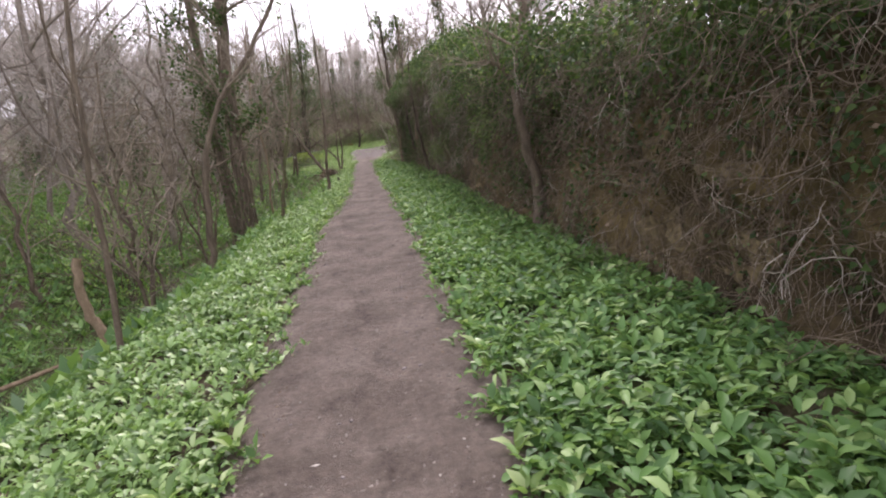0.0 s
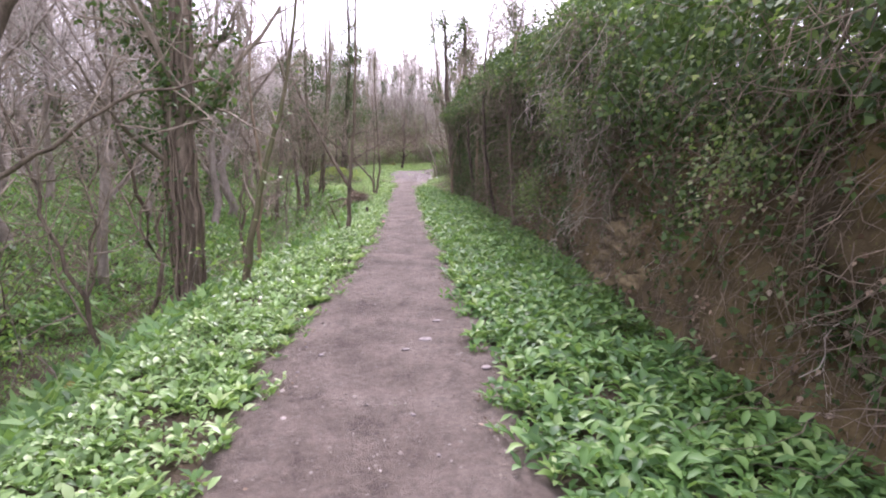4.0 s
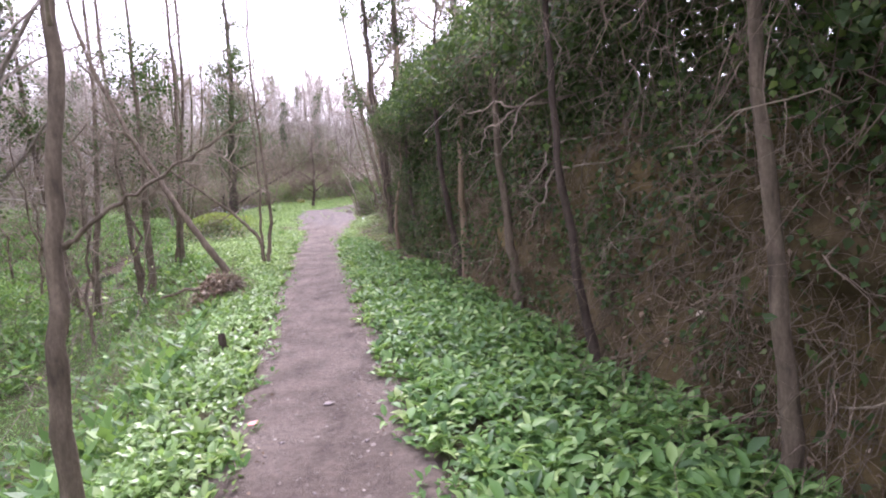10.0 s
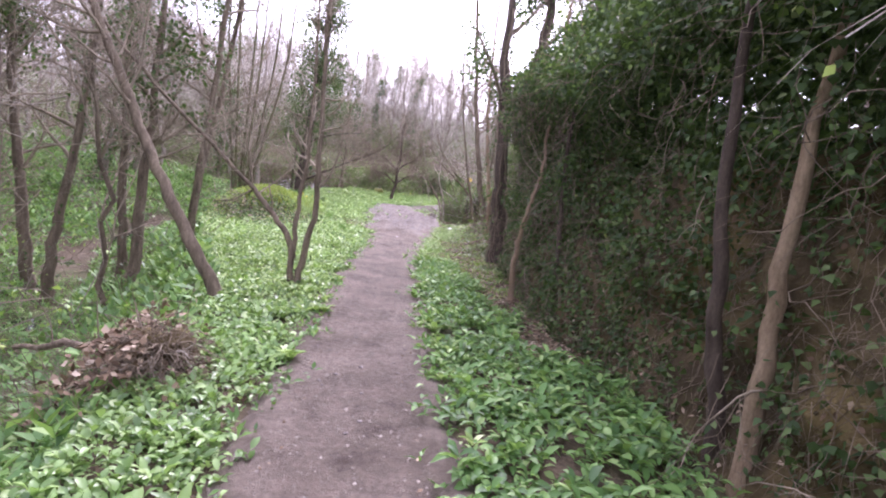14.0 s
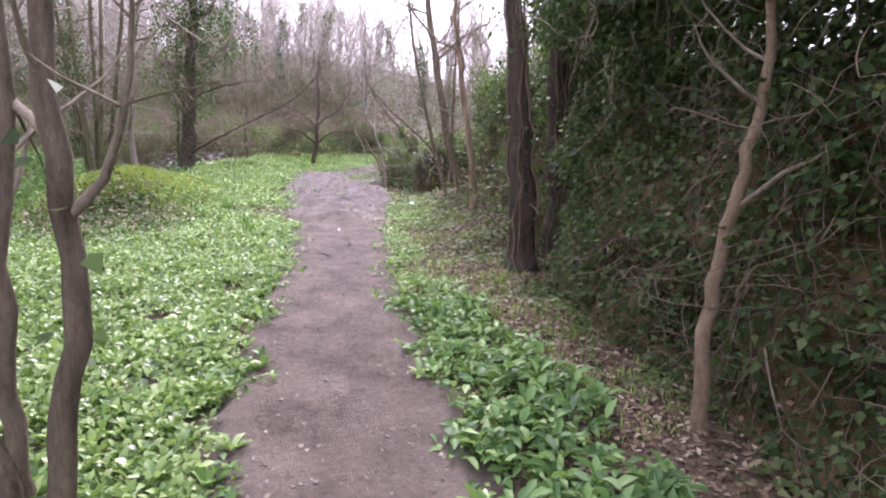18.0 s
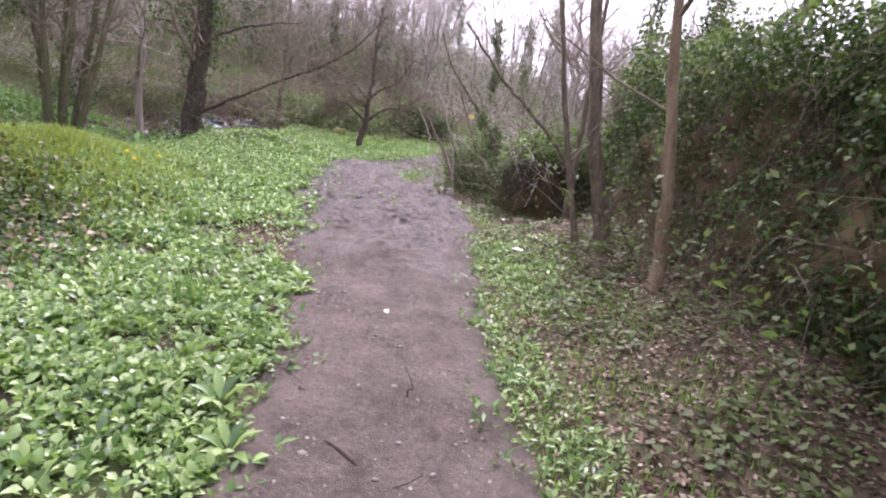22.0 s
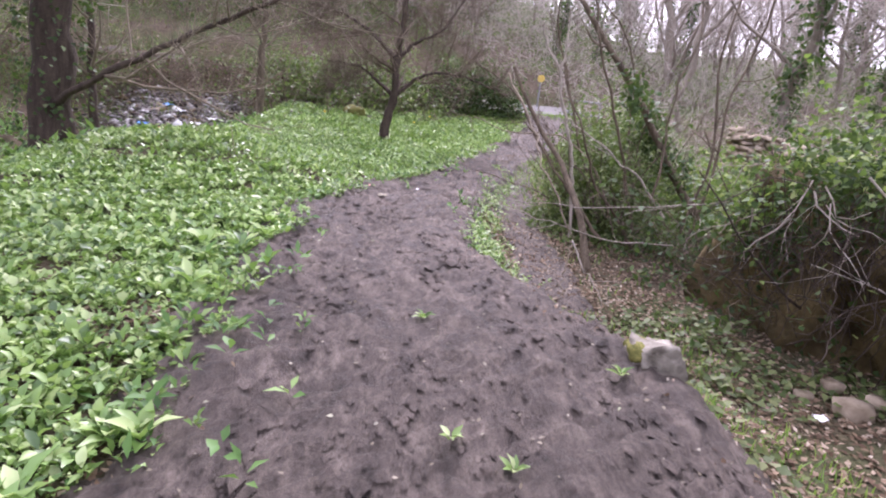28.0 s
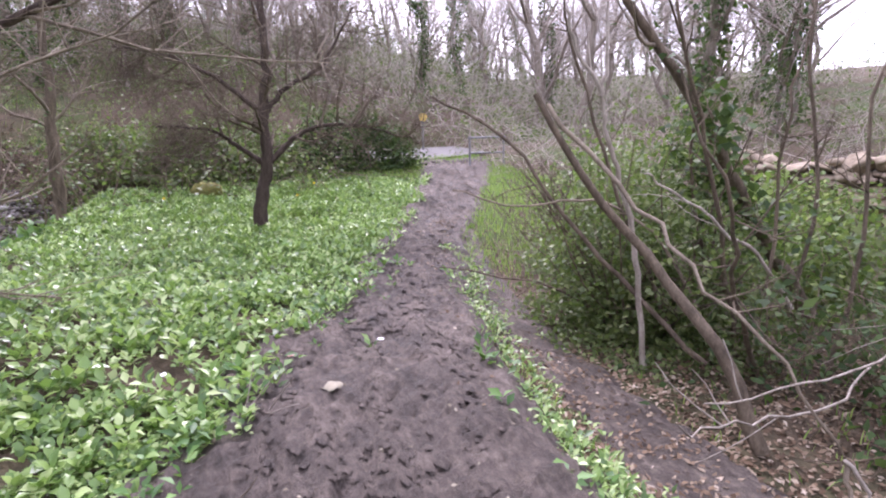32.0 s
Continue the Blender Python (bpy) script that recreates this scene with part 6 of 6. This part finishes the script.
def hollow():
    """Ochre rock and dead stems in the hollow under the ivy mound."""
    x, y = 4.1, 44.7
    t = thing("hollow_rock", "ochre earth and rock in the hollow under the ivy", "rock", at=(x, y, float(height(x, y))))
    g = blob(0.95, 0.95, 0.8, 71, 4, 0.34, 0.6)
    g.v[0] += (0.12, 0.1, 0.4)
    part("rock", g, BANK_EARTH, t, "", False)
    r, v = np.random.default_rng(330), Geo()
    for _ in range(260):
        a = -2.3 + r.normal(0, 0.7)
        p = np.array((1.1 * np.cos(a), 1.1 * np.sin(a), r.uniform(0.6, 1.35)))
        q = hang(p, r.uniform(0.4, 1.3), 1.0, 0.0, r, 0.3)
        tube(v, q[q[:, 2] > 0.03] if (q[:, 2] > 0.03).sum() > 3 else q[:4], r.uniform(0.0015, 0.0045), 4)
    # Stems coloured dark here too, to deepen the shade of the hollow.
    part("dead_ivy", v, BARK_DARK, t, "dead ivy stems hanging before the hollow")
    w = Geo()
    for _ in range(26):
        a = -2.3 + r.normal(0, 0.5)
        q = hang((1.22 * np.cos(a), 1.22 * np.sin(a), r.uniform(0.9, 1.4)), r.uniform(0.4, 0.9), 0.7, 0.0, r, 0.5)
        tube(w, q, np.linspace(1, 0.4, len(q)) * r.uniform(0.004, 0.009), 5)
        ramify(w, q, 0.006, r, 3, 0.3, 0, 4, 0.2, -0.2, 0.7, 0.0016)
    part("root", w, WHITE_STEM, t, "pale bare roots and twigs hanging from the ivy")


hollow()

# forked white stem standing in the bush
tree("bleached forked birch stem in the scrub", (2.4, 47.4), [(S((.02, 0, 0), (-.06, 0, .7), (-.18, 0, 1.3), (-.36, 0, 1.75), (-.44, 0, 2.1), (-.62, 0, 2.35), (-.7, 0, 2.6)), .024, .01), (S((-.44, 0, 2.08), (-.4, 0, 2.35), (-.42, 0, 2.75)), .017, .008)], WHITE_STEM, 320, WHITE_STEM, 3, 0.7, 0, start=.5)


tree("leaning trunk wrapped in ivy beside the ruined wall", (4.4, 47.6), [(S((.1, 0, 0), (-.3, 0, .55), (-.8, 0, 1.15), (-1.3, 0, 1.85), (-1.85, 0, 2.5), (-2.4, .1, 3.2), (-2.7, .2, 3.9)), .066, .02)], BARK, 321, TWIG, 5, 0.9, ivy=150, mass=(0.5, 0.13, 700, 2.0))


# ---- stones ----
def rock():
    t = thing("rock", "pale broken rock with moss on one side, at the path edge", "rock", at=(1.61, 43.36, float(height(1.61, 43.36)) - 0.07))
    g = blob(0.13, 0.125, 0.125, 41, 3, 0.36, 0.55)
    g.v[0] += (0, 0, 0.11)
    part("stone", g, PALESTONE, t, "", False)
    m = blob(0.075, 0.09, 0.05, 43, 3, 0.35, 0.7)
    m.v[0] += (-0.07, 0.02, 0.18)
    part("moss", m, MOSS, t, "olive moss cushion")


rock()


def moss_cushion(x, y):
    g = blob(0.26, 0.2, 0.16, 47, 3, 0.25, 0.8)
    ob = part("moss_cushion", g, MOSS)
    ob.location = (x, y, float(height(x, y)) + 0.1)
    tagged(ob, "yellow-green moss cushion on the garlic crest", "moss")


moss_cushion(-0.75, 55.2)
for x, y, s, z in ((3.1, 43.55, .10, 50), (3.33, 43.65, .075, 54), (3.5, 43.45, .10, 52), (3.22, 43.9, .07, 55), (2.95, 43.8, .05, 56)):
    g = blob(s * 1.1, s, s * .8, z, 1, 0.2, 0.5)
    ob = part("loose_stone", g, WALLSTONE, smooth=False)
    ob.location = (x, y, float(height(x, y)) + s * 0.4)
    tagged(ob, "loose ochre stone fallen from the bank", "stone", "fallen stones")
for x, y, s, z in ((0.22, 11.05, .06, 61), (0.35, 11.6, .04, 62), (0.05, 10.8, .035, 63), (0.65, 10.3, .04, 68), (0.1, 20.2, .04, 69)):
    g = blob(s, s * .8, s * .22, z, 2, 0.2)
    ob = part("flat_stone", g, GRAVEL)
    ob.location = (x, y, float(path_z(x, y)) + 0.006)
    tagged(ob, "flat pale stone trodden into the path", "stone", "path stones")


def ruined_wall():
    t = tagged(new("wall_ruin"), "tumbled dry stone wall of ochre blocks", "wall", kind="structure")
    shapes = [blob(0.5, 0.5, 0.5, 400 + s, 1, 0.34, 0.4).mesh("stone", WALLSTONE, False) for s in range(7)]
    a, b = np.array((7.2, 52.6)), np.array((9.6, 48.4))
    n, L = (b - a) / np.linalg.norm(b - a), np.linalg.norm(b - a)
    side_v = np.array((-n[1], n[0]))
    k = 0
    for row in range(12):
        s = rng.uniform(0, 0.3)
        while s < L:
            w = rng.uniform(0.12, 0.36)
            p = a + n * (s + w / 2)
            topz = 1.1 - 0.06 * s + 0.14 * float(bumps(s, 0, 1.3, 2))
            z = float(height(*p)) + 0.05 + row * 0.1
            if row * 0.1 < topz:
                ob = part("stone", shapes[k % 7], None, t)
                off = side_v * rng.normal(0, 0.04)
                ob.location = (*(p + off), z)
                ob.scale, ob.rotation_euler = (w * 1.08, rng.uniform(0.3, 0.55), rng.uniform(0.1, 0.17)), (rng.normal(0, 0.22), rng.normal(0, 0.2), math.atan2(n[1], n[0]) + rng.normal(0, 0.06))
                k += 1
            s += w * 0.98


ruined_wall()

# ---- small things ----
def simple(name, label, category, geo, mat, x, y, lift=0.0, turn=0.0, smooth=True):
    ob = part(name, geo, mat, smooth=smooth)
    ob.location, ob.rotation_euler = (x, y, float(height(x, y)) + lift), (0, 0, turn)
    return tagged(ob, label, category)


def scrap(w, l, seed):
    r = np.random.default_rng(seed)
    n = 5
    X, Y = np.meshgrid(np.linspace(-w / 2, w / 2, n), np.linspace(-l / 2, l / 2, n))
    Z = 0.012 + 0.25 * w * np.abs(bumps(X / w * 2, Y / l * 2, 1.3, seed))
    v = np.stack([X + r.normal(0, w * .06, X.shape), Y + r.normal(0, w * .06, X.shape), Z], -1).reshape(-1, 3)
    k = (np.arange(n - 1)[:, None] * n + np.arange(n - 1)[None]).reshape(-1)
    q = np.stack([k, k + 1, k + n + 1, k + n], -1)
    low = v - (0, 0, 0.006)
    return Geo().add(v, q).add(low, q[:, ::-1])


simple("paper_scrap", "crumpled white paper lying on garlic leaves", "litter", scrap(.09, .10, 3), WHITE, 1.94, 39.5, .16, .4)
simple("paper_scrap", "small white scrap on the muddy path", "litter", scrap(.04, .05, 4), WHITE, .35, 37.6, .07)
simple("paper_scrap", "white scrap under the leaf litter", "litter", scrap(.07, .06, 5), WHITE, 2.75, 43.4, .05)
simple("paper_scrap", "white scrap at the bank foot", "litter", scrap(.06, .05, 6), WHITE, 2.28, 29.0, .05)
simple("pink_wrapper", "faded pink wrapper at the path edge", "litter", scrap(.07, .05, 7), RED, -.42, 19.9, .08)
simple("pink_wrapper", "torn pink scraps on the mud", "litter", scrap(.05, .035, 8), RED, -.09, 47.5, .05)
simple("paper_scrap", "muddy torn paper on the churned path", "litter", scrap(.10, .08, 11), STRAW, .06, 46.95, .05, .8)
simple("paper_scrap", "small white scrap trodden into the mud", "litter", scrap(.03, .04, 12), WHITE, -.77, 47.29, .05, .3)
simple("paper_scrap", "white scrap at the muddy path's middle", "litter", scrap(.03, .04, 13), WHITE, .48, 47.6, .05, 1.0)
simple("pink_wrapper", "dull red scrap in the leaf litter", "litter", scrap(.07, .06, 9), RED, 2.35, 28.4, .05)


def stump():
    g = Geo()
    tube(g, [(0, 0, -.05), (.005, 0, .1), (0, .01, .17), (.002, .01, .2)], [.045, .04, .038, .03], 8)
    simple("cut_stump", "short dark sawn post among the garlic", "stump", g, BARK_DARK, -.94, 22.1)


stump()


def root_plate():
    """Upturned stump: an earthy plate of roots with its fallen stem behind it."""
    x, y = -1.33, 25.62
    z = float(height(x, y))
    t = thing("upturned_stump", "upturned brown stump with splayed dead roots at the gully edge", "stump", at=(x, y, z))
    r = np.random.default_rng(340)
    g = blob(0.15, 0.14, 0.17, 73, 4, 0.45, 0.6)
    g.v[0] += (0, 0.03, 0.14)
    part("root_ball", g, BANK_EARTH, t, "brown earth held in the roots", False)
    s = Geo()
    tube(s, curve(((0, .05, .18), (-.35, .12, .2), (-.7, .1, .16), (-1.1, .25, .05)), 12, 0.02, r), np.linspace(.042, .016, 12), 8)
    ramify(s, curve(((0, .05, .18), (-.7, .1, .16), (-1.1, .25, .05)), 8), .02, r, 7, .5, 0, 4, .2, .15)
    part("stem", s, BARK, t, "pale fallen stem")
    d = Geo()
    for _ in range(230):
        a = r.uniform(0, 6.28)
        w = r.uniform(0.02, 0.24)
        q = hang((w * np.cos(a), w * np.sin(a), r.uniform(0.15, 0.42) * (1 - w)), r.uniform(0.2, 0.5), 0.3, r.normal(0, 0.5), r, 0.7)
        tube(d, np.maximum(q, (-9, -9, -0.04)), r.uniform(0.0012, 0.0035), 4)
    part("dead_grass", d, VINE, t, "brown tangle of dead bramble and grass")
    for k in range(26):
        a, e = r.uniform(0, 6.28), r.uniform(-0.3, 0.9)
        face = np.array((np.cos(a) * np.cos(e), -abs(np.sin(a)) * np.cos(e), np.sin(e)))
        q = branch_line(np.array((0, 0, 0.2)) + face * 0.12, face + (0, -0.3, -0.1), r.uniform(0.2, 0.45), r, 8, -0.05, 0.3)
        q = q[q[:, 2] > -0.08] if (q[:, 2] > -0.08).sum() > 4 else q[:5]
        h = Geo()
        tube(h, q, np.linspace(1, 0.3, len(q)) * r.uniform(0.005, 0.013), 5)
        ramify(h, q, 0.006, r, 3, 0.2, 0, 4, 0.2, -0.1, 0.9, 0.0016)
        part("root", h, WHITE_STEM if k % 5 == 0 else TWIG if k % 2 else VINE, t)


root_plate()


def log(label, a, b, rad, mat, moss=False, seed=0):
    r = np.random.default_rng(seed)
    p, q = np.array(a), np.array(b)
    p3, q3 = np.array((*p, float(height(*p)) + rad * .8)), np.array((*q, float(height(*q)) + rad * .8))
    t = thing("log" if rad > .03 else "stick", label, "log" if rad > .03 else "stick", at=p3)
    g = Geo()
    line = curve([(0, 0, 0), (q3 - p3) * .35 + r.normal(0, .03, 3), (q3 - p3) * .7 + r.normal(0, .03, 3), q3 - p3], 12, rad * .1, r)
    tube(g, line, np.linspace(rad, rad * .6, 12), 8)
    if .008 < rad < .03:
        ramify(g, line, rad, r, 4, .3, 0, 3)
    part("wood", g, mat, t)
    if moss:
        h = Geo()
        tube(h, line[1:9] + (0, 0, rad * .35), rad * np.array([.5, .8, .95, .9, .95, .8, .7, .4]), 8)
        part("moss", h, MOSS, t, "yellow-green moss on the log")


log("mossy log lying in the gully", (-4.1, 13.4), (-3.2, 13.9), .07, BARK, True, 1)
log("mossy rotten log at the gully edge", (-3.6, 11.6), (-2.6, 11.9), .08, BARK, True, 2)
log("long bare fallen branch in the gully", (-5.5, 7.5), (-3.0, 8.8), .035, BARK_PALE, False, 3)
log("fallen dead branch on the slope", (-3.2, 22.2), (-1.5, 23.4), .02, TWIG, False, 4)
log("fallen dead branch on the slope", (-3.0, 24.0), (-1.6, 24.4), .018, TWIG, False, 5)
log("fallen dead branch beside the stream", (-4.5, 21.0), (-2.6, 21.6), .025, BARK_PALE, False, 6)
for k, (x, y, a, L) in enumerate([(.30, 36.0, 1.0, .35), (.05, 35.2, 2.2, .4), (.55, 36.9, .8, .3), (.75, 40.5, 1.6, .3), (1.2, 40.2, 2.0, .35), (.2, 33.2, 1.3, .4), (.45, 30.9, 1.9, .25), (-.1, 29.8, .6, .25), (.95, 42.0, 2.6, .3), (1.45, 43.0, .4, .35), (.3, 26.2, 2.8, .2), (.2, 18.2, 1.0, .2)]):
    log("thin dead stick lying on the path", (x, y), (x + L * math.cos(a), y + L * math.sin(a)), .007, BARK_DARK, False, 30 + k)
log("long curved dead stick lying on the path", (-.14, 35.75), (.3, 35.15), .012, BARK_DARK, False, 57)
log("dead stick with a bend lying on the path", (.32, 35.98), (.71, 36.53), .009, BARK_DARK, False, 58)
log("bent brown stick on the churned mud", (-.5, 46.8), (-.45, 46.1), .011, TWIG, False, 59)
log("pale split stick on the churned mud", (-.5, 46.72), (-.24, 46.8), .009, WHITE_STEM, False, 56)
for k, (x, y, a, L) in enumerate([(2.3, 14.9, .2, .7), (1.9, 13.6, 1.2, .6), (1.75, 5.2, .5, .4), (1.6, 15.6, 1.0, .5), (-1.5, 38.9, .9, .6), (-1.2, 40.6, 2.4, .5), (2.0, 42.0, 1.7, .6), (2.2, 41.0, 2.5, .5)]):
    log("pale dead twig fallen on the verge", (x, y), (x + L * math.cos(a), y + L * math.sin(a)), .010, TWIG, False, 60 + k)


def daffodils():
    for k, (x, y) in enumerate([(-2.62, 40.4), (-2.75, 40.55), (-2.5, 40.9), (-1.35, 53.9), (1.0, 54.6), (.6, 53.6)]):
        r = np.random.default_rng(500 + k)
        t = thing("daffodil", "yellow daffodil in the grass", "flower", "daffodils", at=(x, y, float(height(x, y))))
        g, f = Geo(), Geo()
        tube(g, [(0, 0, 0), (.01, 0, .15), (.02, -.01, .28)], [.005, .004, .004], 5)
        n = 5
        leaves(g, blade(), np.zeros((n, 3)), r.uniform(0, 6.28, n), r.uniform(1.1, 1.45, n), np.zeros(n), r.uniform(.22, .32, n), np.full(n, .014))
        yw = np.arange(6) * np.pi / 3
        cup = Geo()
        leaves(f, oval_leaf(), np.repeat([(.02, -.015, .285)], 6, 0), yw, np.full(6, .15), np.zeros(6), np.full(6, .045), np.full(6, .034))
        tube(cup, [(.02, -.015, .285), (.02, -.03, .31)], [.012, .018], 8)
        part("stem", g, GRASSM, t)
        bloom = part("bloom", f, PETAL, t, "yellow petals")
        part("trumpet", cup, PETAL, bloom)


daffodils()


def leaf_clump(x, y):
    g = Geo()
    n = 26
    r = np.random.default_rng(520)
    leaves(g, blade(), np.zeros((n, 3)) + np.stack([r.normal(0, .06, n), r.normal(0, .06, n), 0 * np.zeros(n)], -1), r.uniform(0, 6.28, n), r.uniform(1.1, 1.5, n), np.zeros(n), r.uniform(.25, .4, n), np.full(n, .018))
    simple("daffodil_leaves", "blue-green clump of daffodil leaves without bloom", "plant", g, GARLIC, x, y, 0, 0, False)


leaf_clump(-1.75, 39.6)
leaf_clump(-1.15, 37.4)


def rubbish():
    """Rubble and rubbish tipped down the far side of the gully."""
    shapes = [blob(0.5, 0.5, 0.5, 600 + s, 1, 0.25).mesh("rubble", m, True) for s, m in enumerate([STONE, TARMAC, WALLSTONE, GRAVEL, BARK_DARK])]
    t = thing("rubble_tip", "grey rubble tipped down the stream bank", "rubble")
    for k in range(290):
        x, y = rng.normal(-5.2, 0.8), rng.uniform(54.2, 57.6)
        ob = part("rubble", shapes[k % 5], None, t)
        s = rng.uniform(.05, .2)
        ob.location, ob.scale, ob.rotation_euler = (x, y, float(height(x, y)) + s * .2), (s * 1.3, s, s * .6), (rng.normal(0, .3), rng.normal(0, .3), rng.uniform(0, 6.28))
    n = 6500
    x, y = rng.normal(-5.2, 0.85, n), rng.uniform(54.0, 57.8, n)
    oct8 = np.array([(1, 0, 0), (0, 1, 0), (-1, 0, 0), (0, -1, 0), (.1, .1, .8), (0, 0, -.5)])
    v = oct8[None] * (1 + rng.normal(0, 0.3, (n, 6, 3))) * ((0.015 + rng.gamma(1.6, 0.02, n))[:, None] * np.stack([rng.uniform(.7, 1.5, n), rng.uniform(.7, 1.5, n), rng.uniform(.4, .9, n)], -1))[:, None]
    v += np.stack([x, y, height(x, y) + rng.uniform(0, 0.05, n)], -1)[:, None]
    f = np.array([(0, 1, 4), (1, 2, 4), (2, 3, 4), (3, 0, 4), (1, 0, 5), (2, 1, 5), (3, 2, 5), (0, 3, 5)])
    g = Geo().add(v.reshape(-1, 3), ((np.arange(n) * 6)[:, None, None] + f[None]).reshape(-1, 3))
    tagged(part("rubble_fragments", g, RUBBLE, smooth=False), "grey and brown broken fragments strewn down the stream bank", "rubble", kind="stuff")
    for m, nm, lab, pts in ((BLUE, "blue_bag", "crumpled blue plastic bag on the rubble", [(-5.7, 55.3), (-5.5, 56.4)]), (ORANGE, "orange_scrap", "orange plastic scrap on the rubble", [(-5.3, 55.2)]), (WHITE, "white_scrap", "white plastic scrap on the rubble", [(-4.6, 55.6), (-5.1, 56.2), (-4.3, 56.0)])):
        for k, (x, y) in enumerate(pts):
            simple(nm, lab, "litter", scrap(.24, .2, 20 + k), m, x, y, .1, k)


rubbish()


def sign():
    x, y = 5.0, 60.6
    t = thing("road_sign", "small round yellow sign on a post by the lane", "sign", at=(x, y, float(height(x, y))))
    g = Geo()
    tube(g, [(0, 0, -.1), (0, 0, .6), (0, 0, 1.15)], .03, 8)
    part("post", g, METAL, t)
    bm = bmesh.new()
    bmesh.ops.create_cone(bm, cap_ends=True, segments=24, radius1=.12, radius2=.12, depth=.02, matrix=Matrix.Translation((0, -.04, 1.0)) @ Matrix.Rotation(radians(90), 4, "X"))
    bmesh.ops.create_cone(bm, cap_ends=True, segments=24, radius1=.07, radius2=.07, depth=.03, matrix=Matrix.Translation((0, -.045, 1.0)) @ Matrix.Rotation(radians(90), 4, "X"))
    me = bpy.data.meshes.new("disc")
    bm.to_mesh(me)
    bm.free()
    me.materials.append(YELLOW)
    part("disc", me, None, t, "yellow disc face")


sign()


def barrier():
    x, y = 5.6, 57.4
    t = thing("metal_barrier", "low dull steel barrier where the path meets the lane", "barrier", at=(x, y, float(height(x, y))))
    for nm, pts in (("post", [(-.45, 0, -.1), (-.45, 0, .75)]), ("post", [(.45, 0, -.1), (.45, 0, .75)]), ("rail", [(-.5, 0, .72), (.5, 0, .72)]), ("rail", [(-.45, 0, .35), (.45, 0, .35)])):
        g = Geo()
        tube(g, np.array(pts), .025, 8)
        part(nm, g, METAL, t)


barrier()
